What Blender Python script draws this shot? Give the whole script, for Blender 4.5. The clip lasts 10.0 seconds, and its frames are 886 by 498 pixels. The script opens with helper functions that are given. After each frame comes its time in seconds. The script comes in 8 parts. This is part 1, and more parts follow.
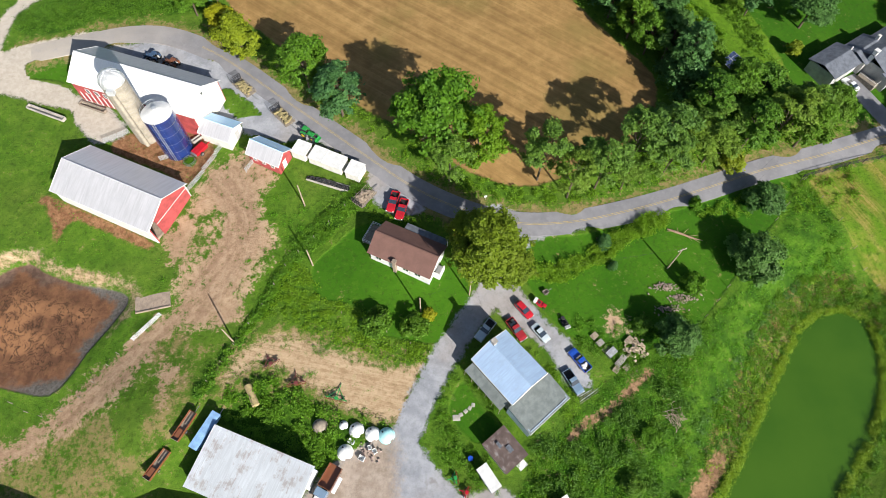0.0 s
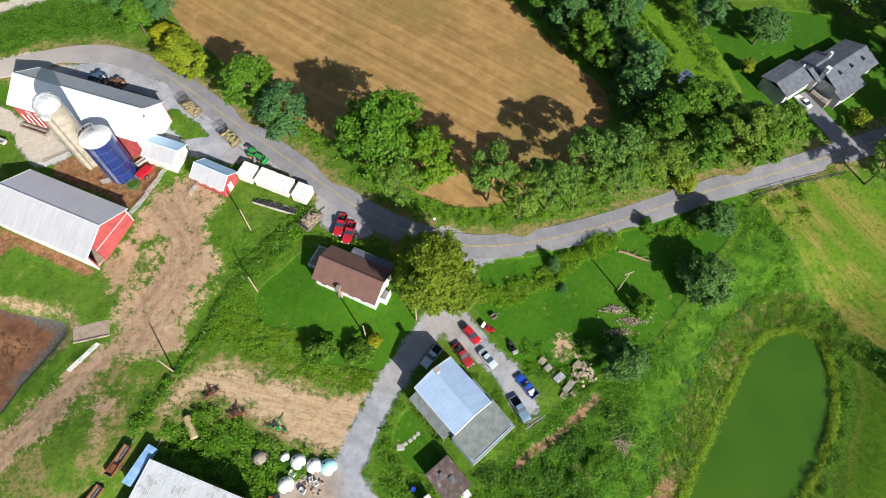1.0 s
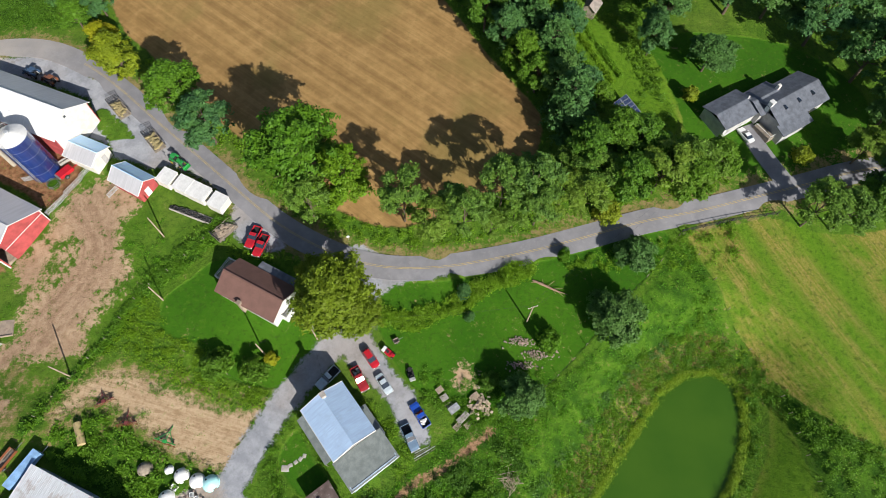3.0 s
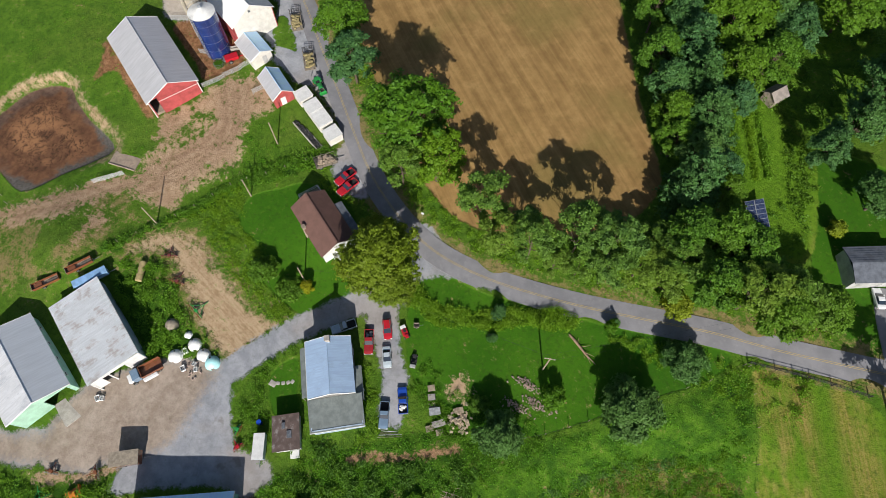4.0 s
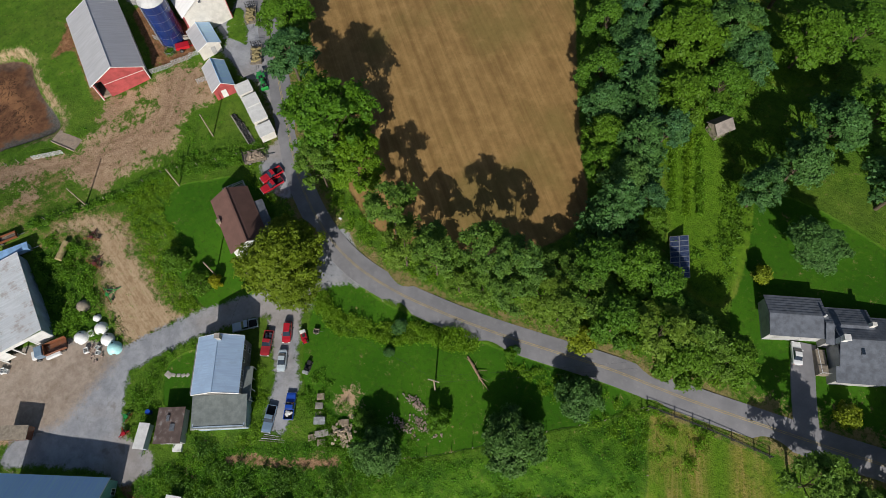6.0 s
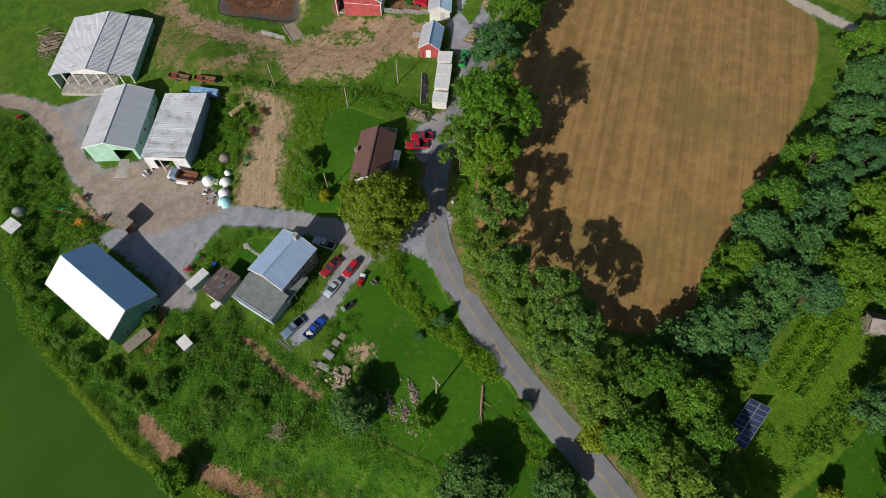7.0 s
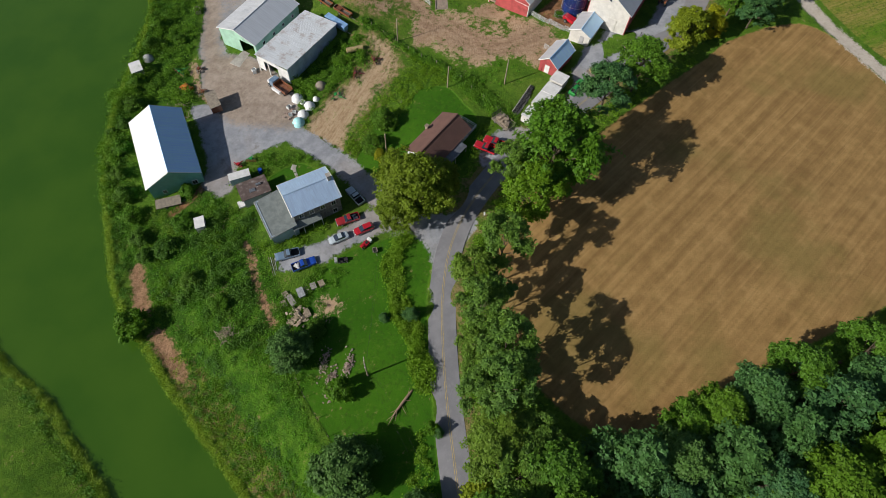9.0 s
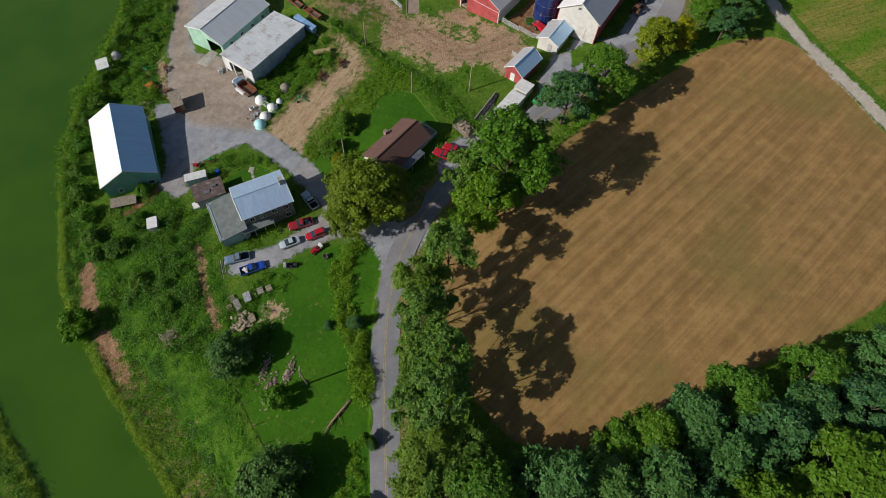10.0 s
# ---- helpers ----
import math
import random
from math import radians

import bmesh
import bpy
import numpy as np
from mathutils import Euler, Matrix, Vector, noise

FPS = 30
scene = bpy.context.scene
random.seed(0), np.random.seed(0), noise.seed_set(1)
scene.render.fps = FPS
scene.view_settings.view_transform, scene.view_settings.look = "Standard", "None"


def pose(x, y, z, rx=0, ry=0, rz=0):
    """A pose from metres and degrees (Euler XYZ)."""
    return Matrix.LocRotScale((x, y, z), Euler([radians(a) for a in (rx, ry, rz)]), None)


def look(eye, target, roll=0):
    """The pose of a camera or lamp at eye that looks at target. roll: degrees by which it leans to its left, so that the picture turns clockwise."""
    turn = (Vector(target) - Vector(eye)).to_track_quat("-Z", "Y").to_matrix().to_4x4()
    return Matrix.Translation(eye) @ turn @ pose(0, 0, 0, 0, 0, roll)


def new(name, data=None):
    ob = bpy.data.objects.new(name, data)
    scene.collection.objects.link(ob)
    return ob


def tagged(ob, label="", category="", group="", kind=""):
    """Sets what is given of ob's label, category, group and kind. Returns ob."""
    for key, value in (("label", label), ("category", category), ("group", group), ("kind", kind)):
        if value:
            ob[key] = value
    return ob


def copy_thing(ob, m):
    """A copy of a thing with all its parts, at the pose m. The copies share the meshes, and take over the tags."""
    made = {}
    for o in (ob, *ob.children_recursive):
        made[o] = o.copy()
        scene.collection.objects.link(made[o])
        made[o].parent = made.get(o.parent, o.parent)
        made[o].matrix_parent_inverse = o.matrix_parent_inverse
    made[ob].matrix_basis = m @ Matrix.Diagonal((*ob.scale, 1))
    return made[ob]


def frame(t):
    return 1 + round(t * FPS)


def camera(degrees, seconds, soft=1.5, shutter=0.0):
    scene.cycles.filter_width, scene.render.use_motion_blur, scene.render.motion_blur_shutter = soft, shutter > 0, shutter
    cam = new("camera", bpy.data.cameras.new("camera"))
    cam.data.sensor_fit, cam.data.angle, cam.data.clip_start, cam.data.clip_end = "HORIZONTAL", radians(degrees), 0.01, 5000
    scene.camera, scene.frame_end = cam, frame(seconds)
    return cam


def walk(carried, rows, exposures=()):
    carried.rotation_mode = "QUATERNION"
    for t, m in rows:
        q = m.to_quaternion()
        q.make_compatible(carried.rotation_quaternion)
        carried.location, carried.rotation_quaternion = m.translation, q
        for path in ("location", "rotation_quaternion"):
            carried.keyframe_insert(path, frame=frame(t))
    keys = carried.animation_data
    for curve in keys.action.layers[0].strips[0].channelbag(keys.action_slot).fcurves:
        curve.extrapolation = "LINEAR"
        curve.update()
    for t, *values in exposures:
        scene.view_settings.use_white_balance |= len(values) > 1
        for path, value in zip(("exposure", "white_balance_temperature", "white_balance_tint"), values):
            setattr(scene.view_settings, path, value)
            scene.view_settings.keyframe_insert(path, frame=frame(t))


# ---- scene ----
# camera: eye in metres, then yaw, pitch and roll in degrees
cam = camera(75.57, 10.0, soft=0.65)
PATH = [
    (0.0, -4.37, -16.04, 101.67, -3.09, -62.01, 1.56),
    (0.5, -0.13, -13.88, 101.99, -3.48, -61.86, 2.02),
    (1.0, 3.95, -12.14, 102.25, -4.72, -61.75, 2.49),
    (1.5, 7.80, -10.51, 102.55, -8.79, -61.69, 2.78),
    (2.0, 11.92, -9.95, 102.62, -12.37, -61.32, 2.75),
    (2.2, 13.53, -9.53, 102.26, -11.35, -61.38, 3.61),
    (3.3, 27.58, -4.67, 105.06, 6.63, -63.77, 2.02),
    (3.5, 29.76, -4.01, 105.58, 12.88, -64.02, 2.49),
    (4.0, 36.08, -0.24, 105.79, 29.50, -64.67, 0.76),
    (4.5, 40.88, 3.41, 105.88, 33.55, -64.90, -0.25),
    (5.0, 45.15, 7.67, 105.64, 36.30, -65.05, -1.34),
    (5.5, 48.69, 12.29, 105.73, 37.73, -65.42, -2.07),
    (5.7, 49.87, 13.56, 105.55, 37.54, -65.35, -1.72),
    (6.8, 62.70, 19.31, 102.17, 57.28, -61.78, -1.00),
    (7.0, 63.10, 21.19, 101.77, 69.85, -61.16, 1.11),
    (7.5, 64.42, 26.59, 101.53, 78.05, -61.43, 2.24),
    (8.0, 64.97, 31.31, 101.72, 81.32, -61.61, 3.07),
    (8.5, 64.72, 36.88, 101.10, 86.87, -61.62, 3.62),
    (9.0, 63.87, 42.33, 100.62, 95.92, -61.74, 4.70),
    (9.5, 62.26, 47.09, 100.56, 96.46, -61.72, 5.02),
    (10.0, 59.96, 52.01, 100.56, 97.40, -61.77, 5.06),
]
EXPOSURES = [(0.0, 0.82), (2.0, 0.76), (3.5, 0.46), (4.5, 0.17), (7.0, -0.08), (8.0, -0.06), (9.0, 0.0), (10.0, -0.16)]
walk(cam, [(t, pose(x, y, z, 90 + pitch, 0, yaw) @ pose(0, 0, 0, 0, 0, roll)) for t, x, y, z, yaw, pitch, roll in PATH], EXPOSURES)

# ---- light ----
SUN_AZ, SUN_EL = -57.8, 28.0  # degrees from +x, and above the horizon
world = bpy.data.worlds.new("sky")
scene.world = world
world.use_nodes = True
wn = world.node_tree.nodes
sky = wn.new("ShaderNodeTexSky")
sky.sky_type = "NISHITA"
sky.sun_disc = False
sky.sun_elevation = radians(SUN_EL)
sky.sun_rotation = radians(90 - SUN_AZ)
wn["Background"].inputs["Strength"].default_value = 0.068
world.node_tree.links.new(sky.outputs[0], wn["Background"].inputs["Color"])
sun = new("sun", bpy.data.lights.new("sun", "SUN"))
sun.data.energy, sun.data.angle, sun.data.color = 5.0, radians(0.55), (1.0, 0.95, 0.875)
sun_way = Vector((math.cos(radians(SUN_EL)) * math.cos(radians(SUN_AZ)), math.cos(radians(SUN_EL)) * math.sin(radians(SUN_AZ)), math.sin(radians(SUN_EL))))
sun.matrix_world = look(sun_way * 300, (0, 0, 0))

# ---- small tools ----
rng = np.random.default_rng(7)


def smooth(a, lo, hi):
    s = np.clip((a - lo) / (hi - lo), 0, 1)
    return s * s * (3 - 2 * s)


def curve(points, closed=False, step=1.5):
    """A smooth line through a few plan points."""
    p = np.array(points, float)
    n = len(p)
    out = []
    for i in range(n if closed else n - 1):
        if closed:
            a, b, c, d = p[i - 1], p[i], p[(i + 1) % n], p[(i + 2) % n]
        else:
            a, b, c, d = p[max(i - 1, 0)], p[i], p[i + 1], p[min(i + 2, n - 1)]
        k = max(2, int(np.linalg.norm(c - b) / step))
        for u in np.arange(k) / k:
            out.append(0.5 * (2 * b + (c - a) * u + (2 * a - 5 * b + 4 * c - d) * u**2 + (3 * b - a - 3 * c + d) * u**3))
    if not closed:
        out.append(p[-1])
    return np.array(out)


def line_distance(line, x, y, closed=False):
    """Distance from every place to a line."""
    a = line
    b = np.roll(line, -1, 0)
    if not closed:
        a, b = a[:-1], b[:-1]
    best = np.full(np.shape(x), 1e9)
    for (ax, ay), (bx, by) in zip(a, b):
        dx, dy = bx - ax, by - ay
        u = np.clip(((x - ax) * dx + (y - ay) * dy) / (dx * dx + dy * dy + 1e-9), 0, 1)
        best = np.minimum(best, (x - ax - u * dx) ** 2 + (y - ay - u * dy) ** 2)
    return np.sqrt(best)


def inside_distance(line, x, y):
    """Signed distance to a closed line: negative inside."""
    x, y = np.asarray(x, float), np.asarray(y, float)
    hit = np.zeros(x.shape, bool)
    for (ax, ay), (bx, by) in zip(line, np.roll(line, -1, 0)):
        cross = ((ay > y) != (by > y)) & (x < (bx - ax) * (y - ay) / (by - ay + 1e-12) + ax)
        hit ^= cross
    far = line_distance(line, x, y, True)
    return np.where(hit, -far, far)


# ---- plan ----
POND = curve([(74.5, 23), (70, 22.2), (66.4, 20.2), (62.8, 16.2), (57, 9), (52, 2.2), (46.5, -5), (39.7, -12.8), (35, -18.5), (29.3, -23.3), (21.5, -27.5), (8, -35.1), (-7.9, -40.7), (-19.6, -42.7), (-38, -45.6),
              (-49, -50), (-55, -59), (-52, -72), (-30, -88), (5, -80), (30, -58), (46.8, -35.9), (51.6, -25.5), (58.2, -16.6), (63.8, -8.8), (68.1, -4.4), (72.5, 0.6), (77.1, 8), (79.2, 16.1), (78, 21.4)], True)
MANURE = curve([(-86.8, 17.8), (-86.9, 20.6), (-85.9, 27.7), (-82.0, 32.6), (-77.9, 33.5), (-74.8, 31.7), (-68.1, 29.3), (-60.1, 27.5), (-58.3, 25.4), (-60.2, 21.3), (-63.5, 15.9), (-65.1, 12.1), (-68.1, 8.8), (-73.0, 9.4), (-80.1, 11.4), (-85, 14.2)], True)
ROAD = curve([(-99, 76), (-94, 77.6), (-86, 80.3), (-77, 82.8), (-68, 84.8), (-59.5, 84.3), (-50.5, 80.4), (-42.8, 75), (-33.9, 67.7), (-24.2, 60), (-15, 52.6), (-7.2, 46.6), (0.3, 42.4),
              (7.7, 39.6), (15.2, 38.4), (24, 38.8), (32.7, 40.4), (41.7, 42.6), (51.4, 45.5), (61.9, 48.7), (72.8, 51.2), (83, 54), (94.3, 57.2), (108, 61), (130, 64), (170, 70)])
ROAD_HALF = 2.35
DRIVE = curve([(9.5, 36), (8.6, 29.3), (5.7, 24.0), (1.3, 18.4), (-3.2, 12.0), (-6.8, 5.4), (-10, -1.5), (-15, -9)])
STRIP = curve([(6.7, 26.0), (10.7, 28.1), (12.0, 26.0), (13.7, 23.6), (16.0, 20.1), (18.4, 17.7), (20.5, 15.9), (20.7, 13.7), (22.1, 11.3), (22.8, 8.0), (19.4, 7.7), (17.6, 11.3), (16.2, 13.7), (14.5, 16.1), (12.4, 17.5), (10.0, 19.5), (8.2, 21.4)], True)
LANE_SW = curve([(-15, -13), (-24, -21.5), (-35, -28.5), (-50, -33.8), (-60, -42), (-66, -62), (-70, -110)])
TRACK_N = curve([(-95.8, 78), (-95.7, 83.2), (-95.1, 90.1), (-92.0, 94.6), (-86, 98), (-70, 104), (-55, 110), (-29, 125.6), (-16.7, 129.3), (2, 136), (40, 152), (90, 168)])
YARD = curve([(-30, -14), (-26.5, -9), (-21, -3.4), (-16, -0.4), (-9.6, 2.8), (-6, -1), (-3.5, -4.5), (1.5, -9), (4, -11.5), (8, -12.5), (6, -14), (0, -14.5), (-12, -17), (-22, -26), (-30, -26)], True)
APRON = curve([(-60, 83), (-50, 78), (-40, 72), (-28, 62), (-14, 51), (-5, 44), (-6, 41), (-12, 41.5), (-16, 46), (-16, 50.5), (-24, 56), (-31, 58.5), (-38, 60.5), (-41, 63.5), (-44.5, 70), (-58, 76), (-75, 80)], True)
BARNYARD = curve([(-50.1, 46.0), (-48.1, 51.5), (-39.7, 56.2), (-32.6, 50.9), (-34.7, 46.3), (-35.0, 42.5), (-31.6, 36.9), (-30.8, 32.9), (-34.0, 28.1), (-36.4, 21.9), (-41.4, 18.7), (-45.8, 18.9), (-49.4, 17.8), (-53.8, 9.1), (-62.5, 2.5), (-73.5, -2.3), (-105, -8),
                  (-105, -1), (-74.4, 1.4), (-66.5, 7.4), (-60.2, 13.6), (-53.8, 21.0), (-50.5, 23.7), (-51.8, 30.6), (-54.0, 35.1), (-54.3, 38.5), (-51.6, 41.9)], True)
SILAGE = curve([(-66.2, 58.5), (-63.2, 60.1), (-58.3, 60.5), (-50, 60), (-46.7, 56.3), (-47.5, 51.5), (-51.4, 48.1), (-55.7, 51.0), (-66.4, 55.8)], True)
BARN_EDGE = curve([(-77.2, 45.4), (-69.3, 41.9), (-61.9, 38.6), (-56.2, 35.8)])
BARN_SPILL = curve([(-77.5, 45.7), (-74, 44), (-70.4, 42.2), (-72.2, 39.6), (-73.2, 36.6), (-74.6, 40)], True)
POND_BARE = curve([(26.6, -19.6), (29.8, -17.6), (34.2, -15.0)])
POND_BARE_N = curve([(38.0, -10.4), (41.0, -7.0), (44.0, -3.8)])
STRIP_BARE = curve([(18.6, 0.2), (20.4, 1.6), (24.3, 3.6), (28.7, 6.7), (33.4, 10.4)])
DIRT_LOT = curve([(-5.0, 12.9), (-7.1, 8.4), (-9.3, 3.2), (-11.4, 2.7), (-14.7, 4.0), (-19.0, 5.6), (-23.8, 8.2), (-29.3, 10.9), (-33.2, 12.3), (-35.5, 11.8), (-38.5, 9.2), (-40.2, 11.1), (-38.0, 16.2), (-33.1, 18.7), (-26.2, 18.2), (-20.3, 16.1), (-15.3, 13.6), (-10.5, 12.7)], True)
FIELD = curve([(-47, 92), (-39, 84.4), (-27.5, 73.6), (-17.5, 65), (-8.3, 59), (3.9, 49.6), (13.6, 46.2), (24, 48.6), (35, 54), (42, 62), (43.3, 70), (39.5, 76), (35.3, 81.3), (31, 87.5), (26.6, 94.2), (22, 101), (17, 108.6), (7, 120), (-10, 131), (-30, 123), (-52, 108)], True)
FIELD_N = curve([(-58, 112), (-30, 129), (-8, 137), (40, 157), (20, 230), (-120, 220), (-140, 110), (-90, 102)], True)
EAST_FIELD = curve([(70.5, 46.4), (72.2, 42.5), (74.7, 37.9), (77.3, 33.0), (79.2, 29.4), (81.5, 26.5), (84.5, 21.3), (88.9, 16.1), (98.6, 8.1), (109.2, 0.1), (150, -20), (150, 50), (120.0, 51), (107.1, 48.4), (96.6, 47.5), (87.7, 50.2), (79, 48.5)], True)
HOUSE_LAWN = curve([(-24.7, 25.2), (-25.5, 31.1), (-21.0, 35.5), (-16.9, 38.8), (-7, 39), (0, 31), (2.8, 26.7), (2.6, 22.6), (-0.5, 18.3), (-3.1, 16.2), (-10.0, 17.2), (-16.0, 19.0), (-16.5, 22.6), (-20.6, 24.1)], True)
LAWN = curve([(11.5, 33), (15, 35.6), (24, 36), (36, 38.6), (50, 42.5), (66, 47), (65, 41.3), (58.4, 34.3), (47.8, 22.7), (42, 17.5), (32, 14), (22, 16), (16, 22)], True)
SMALL_LAWN = curve([(-1.5, 5), (1, 9.5), (4.5, 4.5), (7.2, 2), (3.5, -0.5), (1, 1)], True)
RANCH_LAWN = curve([(64, 84), (72, 92), (96, 90), (110, 78), (106, 64), (95, 60.5), (84, 58), (75, 63), (70, 74)], True)
GARDEN = curve([(50, 92), (62, 93), (66, 80), (60, 74), (53, 77)], True)
FENCE_ROW = curve([(-17.5, 45.5), (-25.3, 36.7), (-30.2, 31.2), (-33.6, 23.9), (-38, 16.9), (-42.5, 8.5)])
HEDGE_EAST = curve([(13.5, 29.5), (16.4, 28.4), (21.7, 29.2), (27.3, 32.2), (35.5, 37.0), (40, 38.6)])
WEED_LOT = curve([(-39.0, 4.7), (-38.5, 8.6), (-35.4, 11.9), (-31.6, 11.1), (-27.6, 9.0), (-22.7, 6.5), (-19.8, 4.4), (-16.1, 3.4), (-11.9, 2.5), (-13.5, 0.5), (-19.6, -0.7), (-23.2, -3.4)], True)
MEADOW = curve([(22.5, 6), (31, 12.5), (42, 17), (52, 25), (63, 37), (68.5, 45), (74, 38), (77.5, 26), (74, 22.5), (66, 22.5), (58, 14.5), (50, 3), (42, -8), (32, -17), (22, -25), (14, -29), (13.2, -22), (8, -14), (9.5, -8), (12, -4)], True)
GARDEN_STRIP = curve([(-30.2, 32.6), (-25.4, 28.4), (-23.1, 24.9), (-16.5, 23.2), (-15.4, 18.8), (-10.5, 16.8), (-4.6, 15.8), (-6.1, 12.9), (-15.4, 14.9), (-24.3, 18.5), (-31.5, 21.8), (-35.3, 20.6), (-33.1, 26.8)], True)
STRAW_W = curve([(-52, 20), (-46, 20), (-42.5, 8), (-46, 0), (-50, -6), (-62, -10), (-80, -8), (-80, 0), (-66, 6), (-57, 12)], True)
BARE_W = curve([(-51.1, 15), (-45, 15), (-45.5, 8.5), (-47.8, 4.5), (-50.1, 6.8)], True)
GREEN_W = curve([(-58.8, 9.8), (-57, 12.5), (-50.8, 12.7), (-49.9, 8.6), (-51, 3), (-50.5, -0.5), (-53.8, -0.5), (-55.4, 5), (-58.1, 5.7)], True)
YARD_W = curve([(-28, -26), (-30, -29.5), (-40, -32.2), (-47.5, -34.5), (-56, -39), (-62.5, -46.5), (-64.5, -45), (-58, -36), (-54, -31), (-54.5, -18), (-51, -18), (-47, -24), (-38, -26.5), (-30, -22)], True)
TOOL_PATH = curve([(5.2, -12.6), (10.1, -14.9), (13.8, -17.2)])
SOIL_STRIP = curve([(-26, -28.5), (-20, -25), (-16, -21.5), (-10, -17.5)])
BARN_TRACK = curve([(-43.9, 50), (-39.6, 41.5), (-40.0, 34.8), (-43.6, 28.3), (-47.0, 23.6), (-52.9, 18.3), (-59.5, 10.9), (-65.2, 5.6), (-74.0, -0.3), (-105, -5)])
SHORE_WEEDS = curve([(-56, -45.5), (-47, -36.3), (-40, -33.8), (-29, -31), (-21, -27.5), (-15, -24.5), (-10, -25.5), (-8, -27), (-3, -34), (8, -33), (16, -27), (14, -32), (2, -39), (-10, -43.5), (-26, -46), (-40, -48)], True)
CORN = curve([(-92.3, 88.5), (-88.3, 92.4), (-84.8, 96.1), (-74.3, 99.6), (-54.5, 97.7), (-53.8, 92.4), (-62.4, 89.6), (-72.0, 89), (-83.3, 85.6), (-89.6, 84.6)], True)

YARD_GRASS = curve([(-49.2, 39.5), (-45.4, 43.2), (-42.0, 41.1), (-43.0, 36.5), (-46.1, 31.6), (-48.3, 29.3), (-50.0, 32.2)], True)
YARD_GRASS_E = curve([(-35.3, 45.7), (-30.2, 47.7), (-25.4, 43.5), (-27.9, 36.2), (-30.9, 34.6), (-34.2, 40.4)], True)
YARD_GRASS_S = curve([(-37.4, 32.3), (-31.6, 34.6), (-31.3, 29.1), (-35.2, 21.8), (-38.1, 24.0), (-37.9, 28.2)], True)
LANE_ISLAND = curve([(-88.0, 76.6), (-85.8, 78.3), (-80.2, 79.4), (-76.8, 72.0), (-81.0, 73.0), (-86.4, 73.8)], True)
FINE_GRASS = curve([(66.5, 45.1), (68.6, 40.6), (72.8, 34.5), (66.0, 28.6), (58.5, 24.0), (52.1, 15.6), (43.9, 3.8), (40.9, -2.5), (37.9, -8.9), (36.1, -8.2), (38.4, -0.9), (40.2, 7.0), (41.1, 13.1), (43.5, 17.4), (48.7, 23.2), (59.9, 34.8)], True)
BRAMBLES = curve([(10.8, -1.9), (17.7, 0.4), (25.9, 3.7), (33.8, 8.4), (38.9, 7.0), (40.2, 3.1), (37.0, -4.9), (32.3, -11.6), (26.0, -11.6), (21.3, -10.8), (12.0, -8.9)], True)
EAST_WEEDS = curve([(85.2, 20.5), (88.8, 15.8), (98.6, 8.1), (109.2, 0.1), (100, -15.0), (90.8, -12.2), (88.9, -3.7), (87.3, 8.1)], True)
EAST_MOWN = curve([(84.2, 18.7), (86.2, 8.5), (87.6, -4.4), (90, -14), (76, -18), (71.6, -10.7), (76.1, -0.5), (82.0, 9.7)], True)
LANE_W = curve([(-110, 82), (-99.2, 80.7), (-94.3, 79.9), (-88.6, 78.2), (-85.7, 74.2), (-79.7, 72.0), (-76.9, 69.9), (-69.3, 66.3), (-65.9, 62.8), (-64.0, 60.1), (-67.8, 58.0), (-71.2, 58.3), (-75.3, 63.0), (-76.6, 65.7), (-84.4, 67.6), (-91.7, 69.7), (-110, 71)], True)
BARN_END = curve([(-48.8, 74.1), (-43.8, 74.0), (-36.1, 66.4), (-29.6, 59.1), (-32.0, 57.3), (-36.6, 58.3), (-41.2, 59.9), (-42.6, 62.4), (-46.8, 63.8), (-47.5, 70.1)], True)
BARN_ISLAND = curve([(-46.3, 70.1), (-44.7, 70.7), (-42.1, 68.9), (-38.4, 65.7), (-37.5, 63.7), (-40.4, 63.1), (-45.2, 65.2)], True)
YARD_SHADE = curve([(-13.9, -24.6), (-7.6, -20.1), (2.9, -14.0), (6.9, -12.9), (8.8, -8.8), (5.7, -7.0), (-1.9, -9.4), (-8.8, -12.1), (-14.6, -17.2)], True)
JUNCTION = curve([(12.9, 27.3), (12.5, 32.2), (14.8, 34.5), (19.3, 36.7), (25.0, 36.9), (24.4, 39.3), (15.4, 40.3), (7.4, 42.6), (5.7, 39.4), (9.3, 33.3), (10.8, 28.7)], True)
CLEARING = curve([(44.0, 94.1), (50.3, 101.0), (58.1, 94.4), (66.1, 88.8), (71.9, 70.2), (66.6, 66.6), (58.0, 73.1), (50.5, 84.0)], True)
CLEARING_N = curve([(46.3, 128.5), (53.7, 128.0), (63.8, 123.0), (67.8, 122.5), (66.3, 117.0), (57.7, 111.6), (51.4, 120.1)], True)
HOUSE_BED = curve([(12.4, 14.2), (14.6, 11.8), (16.8, 9.2), (19.2, 6.0), (18.6, 3.2)])
GREEN_STRIP = np.array([(80.5, 49.0), (82.4, 45.9), (95.9, 23.5), (103, 11.8)])
GREEN_STRIP_E = np.array([(91, 51.6), (94.5, 45.5), (106.7, 24.1), (116, 8)])


